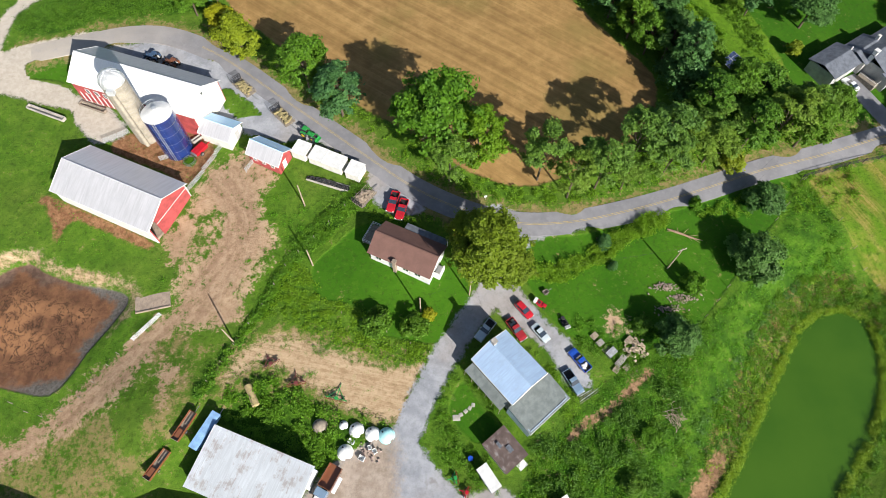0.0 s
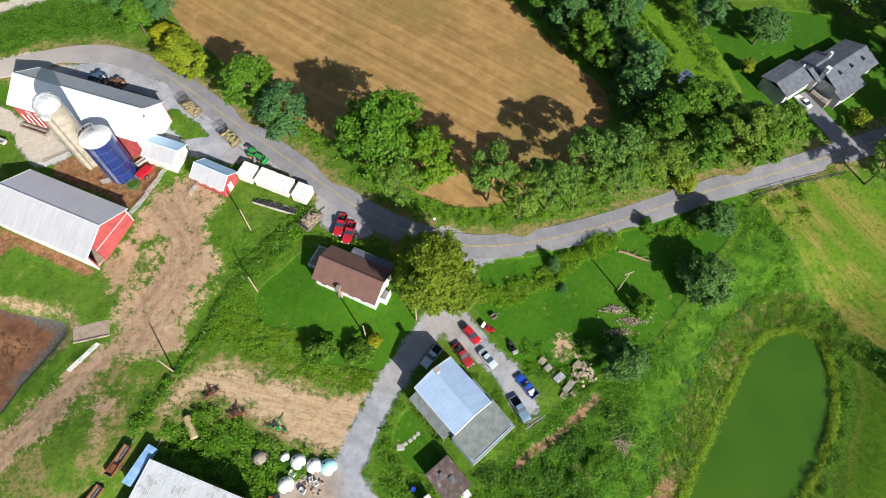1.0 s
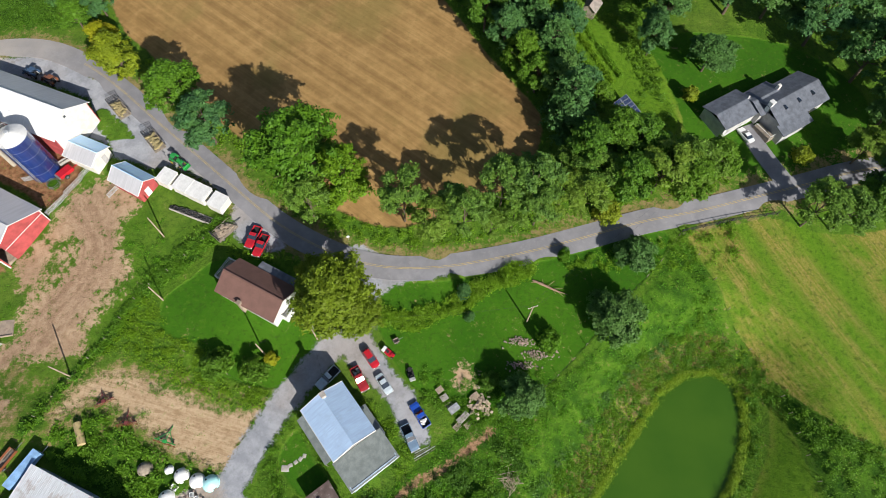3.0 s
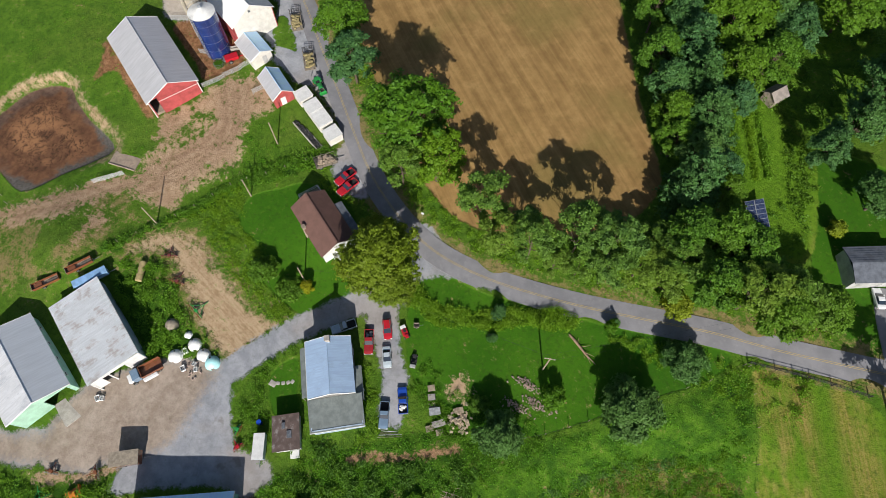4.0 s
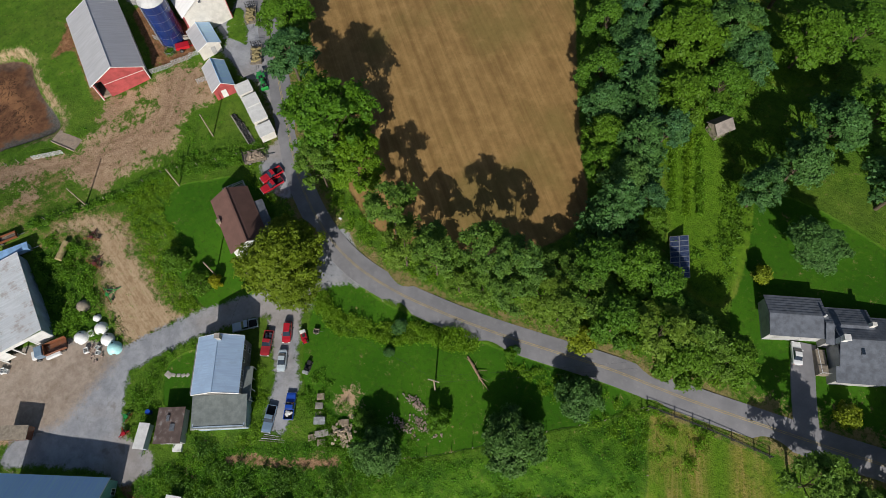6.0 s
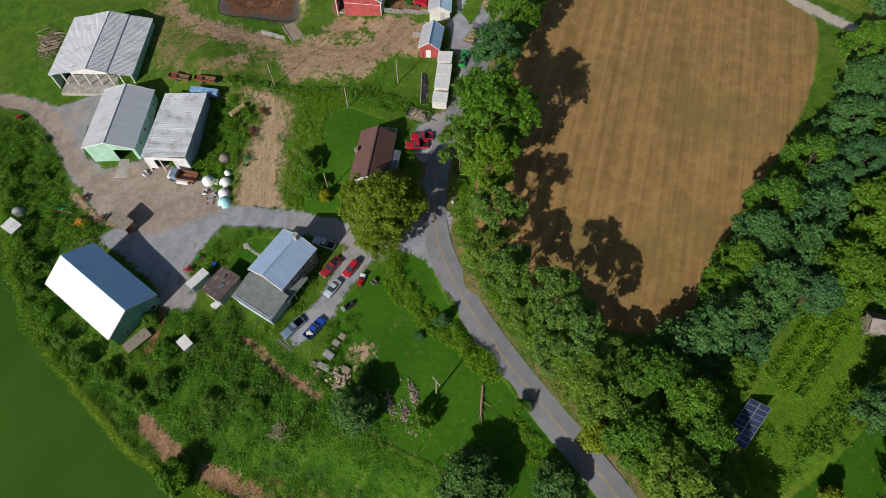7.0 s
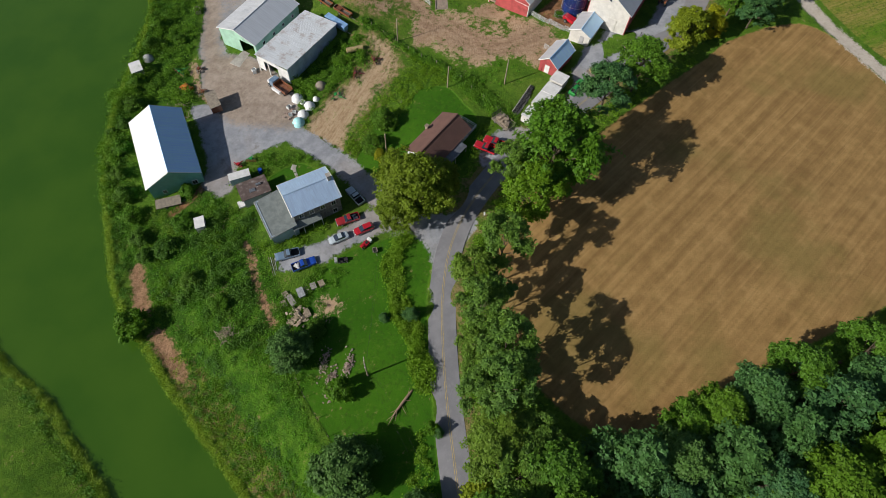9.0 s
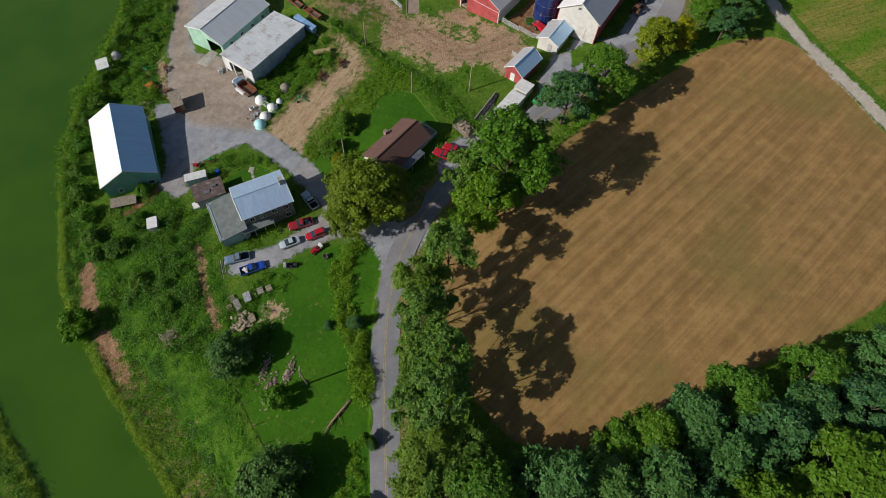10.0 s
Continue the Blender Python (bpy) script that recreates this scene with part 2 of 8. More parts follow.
def ground_z(x, y):
    """Height of the ground: a slope that rises from the pond to the hay field."""
    x, y = np.asarray(x, float), np.asarray(y, float)
    z = 3.9 + 0.112 * np.clip(y, -60, 140) + 2.2 / (1 + np.exp(-np.clip((y - 52) / 6, -30, 30))) / (1 + np.exp(-np.clip((x + 5) / 8, -30, 30)))
    z = z + 0.75 * np.exp(-((x + 8.2) ** 2 + (y - 31) ** 2) / 90.0)
    z = z + 3.5 * np.exp(-((x + 50) ** 2 + (y - 4) ** 2) / 110.0)
    near = np.zeros(x.shape) + 99.0
    m = (x > -110) & (x < 120) & (y > -120) & (y < 60)
    if m.any():
        near[m] = inside_distance(POND[::2], x[m], y[m])
    shore = np.where(near < 0, np.maximum(-1.6, 0.3 * near) - 0.02, 0.12 + 0.05 * near)
    z = shore + (z - shore) * smooth(near, 0.5, 15)
    pit = np.zeros(x.shape) + 99.0
    m = (x > -100) & (x < -45) & (y > -5) & (y < 45)
    if m.any():
        pit[m] = inside_distance(MANURE, x[m], y[m])
    level = 3.9 + 0.112 * 21 - 1.0
    return z + (level - z) * smooth(-pit, -2.0, 1.0)


def gz(x, y):
    return float(ground_z(np.array([x]), np.array([y]))[0])

# ---- materials ----
def nodes_of(name):
    m = bpy.data.materials.new(name)
    m.use_nodes = True
    t = m.node_tree
    return m, t, t.nodes["Principled BSDF"]


def noise_tex(t, scale, detail=4.0, rough=0.55, space="Object"):
    c = t.nodes.new("ShaderNodeTexCoord")
    n = t.nodes.new("ShaderNodeTexNoise")
    n.inputs["Scale"].default_value, n.inputs["Detail"].default_value, n.inputs["Roughness"].default_value = scale, detail, rough
    t.links.new(c.outputs[space], n.inputs["Vector"])
    return n.outputs["Fac"]


def ramp(t, fac, lo, hi):
    n = t.nodes.new("ShaderNodeMapRange")
    n.interpolation_type = "SMOOTHSTEP"
    n.inputs["From Min"].default_value, n.inputs["From Max"].default_value = lo, hi
    t.links.new(fac, n.inputs["Value"])
    return n.outputs["Result"]


def mixed(t, fac, a, b):
    """A blend of two colours, which are sockets or tuples, by a socket or number."""
    n = t.nodes.new("ShaderNodeMix")
    n.data_type = "RGBA"
    for sock, v in ((n.inputs[0], fac), (n.inputs[6], a), (n.inputs[7], b)):
        if isinstance(v, bpy.types.NodeSocket):
            t.links.new(v, sock)
        elif isinstance(v, (int, float)):
            sock.default_value = v
        else:
            sock.default_value = (*v, 1)
    return n.outputs[2]


def sums(t, op, a, b):
    n = t.nodes.new("ShaderNodeMath")
    n.operation = op
    for sock, v in zip(n.inputs, (a, b)):
        if isinstance(v, bpy.types.NodeSocket):
            t.links.new(v, sock)
        else:
            sock.default_value = v
    return n.outputs[0]


def bump(t, bsdf, height, strength, distance):
    n = t.nodes.new("ShaderNodeBump")
    n.inputs["Strength"].default_value, n.inputs["Distance"].default_value = strength, distance
    t.links.new(height, n.inputs["Height"])
    t.links.new(n.outputs[0], bsdf.inputs["Normal"])


def worn(name, colour, dark=0.7, light=1.15, rough=0.6, metal=0.0, scale=3.0, fine=25.0, stain=None, amount=0.35, relief=0.15, coat=0.0):
    """A surface with coarse and fine variation, and stains of their own colour."""
    m, t, b = nodes_of(name)
    c = np.array(colour)
    base = mixed(t, ramp(t, noise_tex(t, scale), 0.3, 0.7), tuple(c * dark), tuple(np.minimum(c * light, 0.9)))
    base = mixed(t, sums(t, "MULTIPLY", ramp(t, noise_tex(t, fine, 5), 0.35, 0.75), 0.35), base, tuple(c * dark * 0.8))
    if stain:
        base = mixed(t, sums(t, "MULTIPLY", ramp(t, noise_tex(t, scale * 0.6 + 0.37, 6, 0.7), 0.52, 0.72), amount), base, stain)
    t.links.new(base, b.inputs["Base Color"])
    b.inputs["Roughness"].default_value, b.inputs["Metallic"].default_value = rough, metal
    b.inputs["Coat Weight"].default_value = coat
    if relief:
        bump(t, b, noise_tex(t, fine, 4), relief, 0.02)
    return m


def leaf_material(name, colour, vary=0.45, glow=0.35, own=0.5):
    """Leaves that differ from blade to blade, from bough to bough and from plant to plant."""
    m, t, b = nodes_of(name)
    g = t.nodes.new("ShaderNodeNewGeometry")
    c = np.array(colour)
    one = mixed(t, g.outputs["Random Per Island"], tuple(c * (1 - vary)), tuple(c * (1 + vary)))
    o = t.nodes.new("ShaderNodeObjectInfo")
    one = mixed(t, sums(t, "MULTIPLY", ramp(t, o.outputs["Random"], 0.45, 1.0), own), one, (c[0] * 1.55, c[1] * 1.15, c[2] * 0.8))
    one = mixed(t, sums(t, "MULTIPLY", ramp(t, sums(t, "SUBTRACT", 1.0, o.outputs["Random"]), 0.45, 1.0), own), one, (c[0] * 0.55, c[1] * 0.72, c[2] * 1.5))
    one = mixed(t, sums(t, "MULTIPLY", ramp(t, noise_tex(t, 0.5, 3), 0.35, 0.7), 0.45), one, (c[0] * 1.3 + 0.008, c[1] * 1.28, c[2] * 0.9))
    t.links.new(one, b.inputs["Base Color"])
    b.inputs["Roughness"].default_value = 0.6
    b.inputs["Specular IOR Level"].default_value = 0.25
    tr = t.nodes.new("ShaderNodeBsdfTranslucent")
    t.links.new(one, tr.inputs["Color"])
    mx = t.nodes.new("ShaderNodeMixShader")
    mx.inputs[0].default_value = glow
    t.links.new(b.outputs[0], mx.inputs[1])
    t.links.new(tr.outputs[0], mx.inputs[2])
    t.links.new(mx.outputs[0], t.nodes["Material Output"].inputs["Surface"])
    return m


def ground_material():
    m, t, b = nodes_of("ground")
    big, mid, fine = noise_tex(t, 0.05, 5), noise_tex(t, 0.35, 5, 0.65), noise_tex(t, 2.2, 5, 0.72)
    tiny, clump = noise_tex(t, 7.0, 4, 0.75), noise_tex(t, 0.9, 6, 0.7)
    tc = t.nodes.new("ShaderNodeTexCoord")

    def value(name):
        a = t.nodes.new("ShaderNodeAttribute")
        a.attribute_name = name
        return a.outputs["Fac"]

    def weave(*pairs):
        """A weighted sum of noises about zero."""
        total = None
        for n, w in pairs:
            one = sums(t, "MULTIPLY", sums(t, "SUBTRACT", n, 0.5), w)
            total = one if total is None else sums(t, "ADD", total, one)
        return total

    edge_noise = weave((mid, 0.4), (clump, 0.5), (fine, 0.5), (tiny, 0.25))
    patch_noise = weave((mid, 0.8), (clump, 0.9), (fine, 0.7), (tiny, 0.35))

    def mask(name, rag=0.5, hard=0.05, grain=None):
        n = sums(t, "ADD", value(name), sums(t, "MULTIPLY", edge_noise if grain is None else grain, rag))
        return ramp(t, n, 0.5 - hard, 0.5 + hard)

    def drawn(deg, long, across, detail=5, rough=0.6):
        """Noise drawn out along a direction in the plan."""
        mp = t.nodes.new("ShaderNodeMapping")
        mp.vector_type = "TEXTURE"
        mp.inputs["Rotation"].default_value = (0, 0, radians(deg))
        mp.inputs["Scale"].default_value = (long, across, 3)
        t.links.new(tc.outputs["Object"], mp.inputs["Vector"])
        n = t.nodes.new("ShaderNodeTexNoise")
        n.inputs["Scale"].default_value, n.inputs["Detail"].default_value, n.inputs["Roughness"].default_value = 1.0, detail, rough
        t.links.new(mp.outputs[0], n.inputs["Vector"])
        return n.outputs["Fac"]

    def blend(col, fac, amount, other):
        return mixed(t, sums(t, "MULTIPLY", fac, amount), col, other)

    # rough pasture, with dry and lush patches and single tufts
    col = mixed(t, ramp(t, mid, 0.3, 0.7), (0.052, 0.128, 0.008), (0.098, 0.195, 0.014))
    col = blend(col, ramp(t, big, 0.45, 0.75), 0.35, (0.13, 0.16, 0.030))
    col = blend(col, ramp(t, clump, 0.52, 0.72), 0.4, (0.125, 0.205, 0.016))
    col = blend(col, ramp(t, sums(t, "SUBTRACT", 1.0, clump), 0.54, 0.72), 0.5, (0.026, 0.070, 0.005))
    col = blend(col, ramp(t, fine, 0.55, 0.7), 0.45, (0.020, 0.055, 0.004))
    lawn = mixed(t, ramp(t, big, 0.35, 0.65), (0.026, 0.098, 0.003), (0.047, 0.138, 0.005))
    lawn = blend(lawn, ramp(t, sums(t, "SUBTRACT", 1.0, mid), 0.5, 0.72), 0.45, (0.024, 0.098, 0.003))
    lawn = blend(lawn, ramp(t, clump, 0.52, 0.72), 0.40, (0.098, 0.178, 0.012))
    lawn = blend(lawn, ramp(t, fine, 0.54, 0.68), 0.3, (0.020, 0.085, 0.003))
    in_lawn = mask("lawn", 0.25, 0.05)
    col = mixed(t, in_lawn, col, lawn)
    weed = mixed(t, ramp(t, mid, 0.36, 0.64), (0.024, 0.080, 0.004), (0.070, 0.165, 0.009))
    weed = blend(weed, ramp(t, clump, 0.5, 0.7), 0.4, (0.088, 0.175, 0.011))
    weed = blend(weed, ramp(t, sums(t, "SUBTRACT", 1.0, fine), 0.52, 0.7), 0.5, (0.014, 0.045, 0.003))
    col = mixed(t, mask("weed", 0.5), col, weed)
    straw = mixed(t, ramp(t, mid, 0.3, 0.7), (0.15, 0.15, 0.04), (0.25, 0.195, 0.085))
    straw = blend(straw, ramp(t, fine, 0.52, 0.7), 0.5, (0.34, 0.26, 0.14))
    col = mixed(t, mask("dry", 2.0, 0.2, patch_noise), col, straw)
    # mown hay, in swaths along the work direction
    sw, sw2 = drawn(-36, 55, 1.3, 6), drawn(-36, 30, 0.5, 5, 0.7)
    hay = mixed(t, ramp(t, sums(t, "ADD", sums(t, "MULTIPLY", sw, 0.6), sums(t, "MULTIPLY", mid, 0.4)), 0.3, 0.7), (0.182, 0.108, 0.039), (0.325, 0.203, 0.079))
    hay = blend(hay, ramp(t, sw2, 0.5, 0.72), 0.34, (0.145, 0.088, 0.034))
    hay = blend(hay, ramp(t, sums(t, "SUBTRACT", 1.0, sw2), 0.54, 0.74), 0.30, (0.44, 0.295, 0.135))
    hay = blend(hay, ramp(t, mid, 0.5, 0.75), 0.3, (0.36, 0.235, 0.100))
    hay = blend(hay, ramp(t, big, 0.5, 0.66), 0.5, (0.150, 0.125, 0.036))
    hay = blend(hay, ramp(t, sums(t, "SUBTRACT", 1.0, fine), 0.56, 0.72), 0.4, (0.11, 0.072, 0.028))
    hay = blend(hay, ramp(t, clump, 0.66, 0.76), 0.35, (0.10, 0.125, 0.025))
    col = mixed(t, mask("field", 0.35, 0.05), col, hay)
    # the mown field to the east, in broad green and straw-coloured strips
    strips = ramp(t, sums(t, "ADD", sums(t, "MULTIPLY", drawn(-59, 60, 5, 4), 0.7), sums(t, "MULTIPLY", mid, 0.3)), 0.36, 0.60)
    strips = sums(t, "MULTIPLY", strips, sums(t, "SUBTRACT", 1.0, mask("green_strip", 0.5, 0.3)))
    gold = mixed(t, ramp(t, sums(t, "ADD", sums(t, "MULTIPLY", fine, 0.5), sums(t, "MULTIPLY", drawn(-59, 9, 0.5), 0.5)), 0.4, 0.62), (0.165, 0.185, 0.022), (0.31, 0.245, 0.075))
    lush = mixed(t, ramp(t, clump, 0.35, 0.65), (0.075, 0.168, 0.007), (0.108, 0.215, 0.012))
    col = mixed(t, mask("far_field", 0.2, 0.04), col, mixed(t, strips, lush, gold))
    # trodden soil of the farmyard, drawn out into ruts along the track
    run = t.nodes.new("ShaderNodeCombineXYZ")
    t.links.new(sums(t, "ADD", sums(t, "MULTIPLY", value("rut_across"), 0.8), sums(t, "MULTIPLY", mid, 1.2)), run.inputs[0])
    t.links.new(sums(t, "MULTIPLY", value("rut_along"), 0.16), run.inputs[1])
    rut = t.nodes.new("ShaderNodeTexNoise")
    rut.inputs["Scale"].default_value, rut.inputs["Detail"].default_value, rut.inputs["Roughness"].default_value = 1.0, 5, 0.65
    t.links.new(run.outputs[0], rut.inputs["Vector"])
    soil = mixed(t, ramp(t, sums(t, "ADD", sums(t, "MULTIPLY", mid, 0.5), sums(t, "MULTIPLY", clump, 0.5)), 0.34, 0.66), (0.285, 0.178, 0.108), (0.47, 0.340, 0.220))
    soil = blend(soil, ramp(t, big, 0.5, 0.62), 0.4, (0.27, 0.165, 0.105))
    rutted = mixed(t, ramp(t, sums(t, "ADD", sums(t, "MULTIPLY", rut.outputs["Fac"], 0.6), sums(t, "MULTIPLY", clump, 0.4)), 0.36, 0.64), (0.21, 0.125, 0.077), (0.42, 0.295, 0.195))
    soil = blend(soil, mask("ruts", 0.5, 0.25), 0.7, rutted)
    soil = blend(soil, ramp(t, fine, 0.58, 0.72), 0.5, (0.13, 0.088, 0.058))
    soil = blend(soil, ramp(t, tiny, 0.58, 0.70), 0.6, (0.52, 0.42, 0.32))
    soil = blend(soil, ramp(t, sums(t, "SUBTRACT", 1.0, tiny), 0.64, 0.76), 0.6, (0.10, 0.070, 0.048))
    in_soil = mask("soil", 1.15, 0.10, patch_noise)
    col = mixed(t, in_soil, col, soil)
    clay = mixed(t, ramp(t, clump, 0.32, 0.68), (0.165, 0.072, 0.034), (0.33, 0.175, 0.092))
    clay = blend(clay, ramp(t, fine, 0.55, 0.72), 0.5, (0.10, 0.052, 0.030))
    col = mixed(t, mask("clay", 0.45, 0.06), col, clay)
    mulch = mixed(t, ramp(t, clump, 0.3, 0.7), (0.19, 0.105, 0.058), (0.36, 0.215, 0.125))
    mulch = blend(mulch, ramp(t, fine, 0.52, 0.7), 0.5, (0.47, 0.31, 0.19))
    mulch = blend(mulch, ramp(t, sums(t, "SUBTRACT", 1.0, tiny), 0.56, 0.72), 0.6, (0.09, 0.05, 0.03))
    col = mixed(t, mask("mulch", 1.0, 0.06), col, mulch)
    lot_rows = drawn(-14, 4, 0.5)
    tan = mixed(t, ramp(t, sums(t, "ADD", sums(t, "MULTIPLY", lot_rows, 0.5), sums(t, "MULTIPLY", clump, 0.5)), 0.34, 0.66), (0.28, 0.188, 0.108), (0.47, 0.350, 0.225))
    tan = blend(tan, ramp(t, fine, 0.54, 0.68), 0.5, (0.16, 0.125, 0.055))
    tan = blend(tan, ramp(t, clump, 0.56, 0.70), 0.5, (0.13, 0.165, 0.035))
    in_tan = mask("tan", 0.8, 0.14, patch_noise)
    col = mixed(t, in_tan, col, tan)
    # gravel
    stone = mixed(t, ramp(t, mid, 0.35, 0.65), (0.235, 0.245, 0.272), (0.325, 0.335, 0.365))
    stone = blend(stone, ramp(t, big, 0.5, 0.66), 0.4, (0.29, 0.225, 0.17))
    stone = blend(stone, ramp(t, clump, 0.54, 0.72), 0.35, (0.395, 0.405, 0.43))
    stone = blend(stone, ramp(t, tiny, 0.55, 0.75), 0.45, (0.175, 0.17, 0.17))
    silt = mixed(t, ramp(t, sums(t, "ADD", sums(t, "MULTIPLY", mid, 0.5), sums(t, "MULTIPLY", clump, 0.5)), 0.34, 0.66), (0.24, 0.178, 0.128), (0.38, 0.305, 0.24))
    silt = blend(silt, ramp(t, fine, 0.6, 0.74), 0.5, (0.145, 0.095, 0.062))
    stone = blend(stone, mask("silt", 0.8, 0.3, patch_noise), 0.85, silt)
    stone = blend(stone, ramp(t, noise_tex(t, 0.28, 3, 0.6), 0.64, 0.72), 0.45, (0.135, 0.115, 0.10))
    stone = blend(stone, mask("chalk", 0.5, 0.25), 0.9, mixed(t, ramp(t, clump, 0.3, 0.7), (0.40, 0.348, 0.285), (0.49, 0.435, 0.365)))
    in_gravel = mask("gravel", 0.7, 0.06)
    col = mixed(t, in_gravel, col, stone)
    # slurry: a crust with drained channels, dark and wet towards the banks
    mud = mixed(t, ramp(t, sums(t, "ADD", sums(t, "MULTIPLY", mid, 0.6), sums(t, "MULTIPLY", clump, 0.4)), 0.36, 0.64), (0.095, 0.046, 0.027), (0.185, 0.090, 0.047))
    mud = blend(mud, sums(t, "MULTIPLY", ramp(t, noise_tex(t, 0.11, 4), 0.46, 0.58), ramp(t, value("pit"), 0.35, 0.75)), 0.75, (0.33, 0.165, 0.080))
    wob = t.nodes.new("ShaderNodeVectorMath")
    wob.operation = "MULTIPLY_ADD"
    nz = t.nodes.new("ShaderNodeTexNoise")
    nz.inputs["Scale"].default_value, nz.inputs["Detail"].default_value = 0.35, 4
    t.links.new(tc.outputs["Object"], nz.inputs["Vector"])
    t.links.new(nz.outputs["Color"], wob.inputs[0])
    wob.inputs[1].default_value = (4.0, 7.0, 0)
    t.links.new(tc.outputs["Object"], wob.inputs[2])
    chan = t.nodes.new("ShaderNodeTexNoise")
    chan.inputs["Scale"].default_value, chan.inputs["Detail"].default_value, chan.inputs["Roughness"].default_value = 0.42, 4, 0.7
    t.links.new(wob.outputs[0], chan.inputs["Vector"])
    ridge = sums(t, "ABSOLUTE", sums(t, "SUBTRACT", chan.outputs["Fac"], 0.5), 0.0)
    crack = sums(t, "MULTIPLY", sums(t, "SUBTRACT", 1.0, ramp(t, ridge, 0.006, 0.03)), ramp(t, value("pit"), 0.25, 0.55))
    mud = blend(mud, crack, 0.85, (0.040, 0.022, 0.014))
    edge = ramp(t, sums(t, "ADD", value("pit"), sums(t, "MULTIPLY", sums(t, "SUBTRACT", noise_tex(t, 0.16, 5, 0.65), 0.5), 1.2)), 0.10, 0.32)
    wet = mixed(t, ramp(t, clump, 0.35, 0.65), (0.075, 0.045, 0.033), (0.125, 0.080, 0.060))
    wet = blend(wet, mask("slick", 0.5, 0.3), 0.85, mixed(t, ramp(t, fine, 0.35, 0.65), (0.062, 0.060, 0.056), (0.120, 0.117, 0.109)))
    mud = mixed(t, edge, wet, mud)
    inmud = mask("mud", 0.12, 0.04)
    col = mixed(t, inmud, col, mud)
    # seed heads, small litter, and shade between blades painted as dark noise
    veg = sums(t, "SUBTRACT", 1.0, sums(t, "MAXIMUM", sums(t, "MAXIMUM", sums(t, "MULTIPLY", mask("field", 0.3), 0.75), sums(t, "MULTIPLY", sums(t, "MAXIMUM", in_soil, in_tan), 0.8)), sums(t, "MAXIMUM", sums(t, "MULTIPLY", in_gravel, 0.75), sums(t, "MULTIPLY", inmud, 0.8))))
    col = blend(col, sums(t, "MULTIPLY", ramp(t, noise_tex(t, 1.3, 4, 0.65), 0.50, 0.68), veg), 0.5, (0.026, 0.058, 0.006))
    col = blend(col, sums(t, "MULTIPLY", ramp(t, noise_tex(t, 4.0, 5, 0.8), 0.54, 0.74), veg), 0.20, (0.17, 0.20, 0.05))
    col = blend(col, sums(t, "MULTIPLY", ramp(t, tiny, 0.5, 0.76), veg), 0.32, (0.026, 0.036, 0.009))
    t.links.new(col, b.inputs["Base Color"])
    b.inputs["Specular IOR Level"].default_value = 0.15
    b.inputs["Roughness"].default_value = 0.95
    flat = sums(t, "SUBTRACT", 1.0, sums(t, "MULTIPLY", sums(t, "MAXIMUM", in_gravel, sums(t, "MAXIMUM", in_tan, sums(t, "MAXIMUM", sums(t, "MAXIMUM", mask("field", 0.3), sums(t, "MULTIPLY", in_lawn, 1.0)), inmud))), 0.78))
    bump(t, b, sums(t, "MULTIPLY", sums(t, "ADD", fine, sums(t, "MULTIPLY", tiny, 0.6)), flat), 0.9, 0.26)
    return m


def asphalt_material():
    m, t, b = nodes_of("asphalt")
    col = mixed(t, ramp(t, noise_tex(t, 0.25, 5), 0.3, 0.7), (0.155, 0.155, 0.169), (0.212, 0.210, 0.225))
    x = t.nodes.new("ShaderNodeSeparateXYZ")
    tc = t.nodes.new("ShaderNodeTexCoord")
    t.links.new(tc.outputs["Object"], x.inputs[0])
    dust = ramp(t, sums(t, "ADD", x.outputs[0], sums(t, "MULTIPLY", noise_tex(t, 0.12, 4), 30.0)), -30.0, -75.0)
    col = mixed(t, sums(t, "MULTIPLY", dust, 0.85), col, (0.40, 0.355, 0.30))
    wear = ramp(t, noise_tex(t, 0.9, 5, 0.7), 0.5, 0.7)
    col = mixed(t, sums(t, "MULTIPLY", wear, 0.35), col, (0.27, 0.265, 0.27))
    col = mixed(t, sums(t, "MULTIPLY", ramp(t, noise_tex(t, 6, 5), 0.5, 0.8), 0.4), col, (0.15, 0.15, 0.155))
    t.links.new(col, b.inputs["Base Color"])
    b.inputs["Roughness"].default_value = 0.85
    bump(t, b, noise_tex(t, 20, 4), 0.4, 0.02)
    return m


def water_material():
    m, t, b = nodes_of("pond_water")
    col = mixed(t, ramp(t, noise_tex(t, 0.06, 4), 0.3, 0.7), (0.034, 0.092, 0.008), (0.048, 0.112, 0.010))
    t.links.new(col, b.inputs["Base Color"])
    b.inputs["Roughness"].default_value, b.inputs["IOR"].default_value = 0.08, 1.33
    bump(t, b, noise_tex(t, 1.5, 3), 0.05, 0.02)
    return m


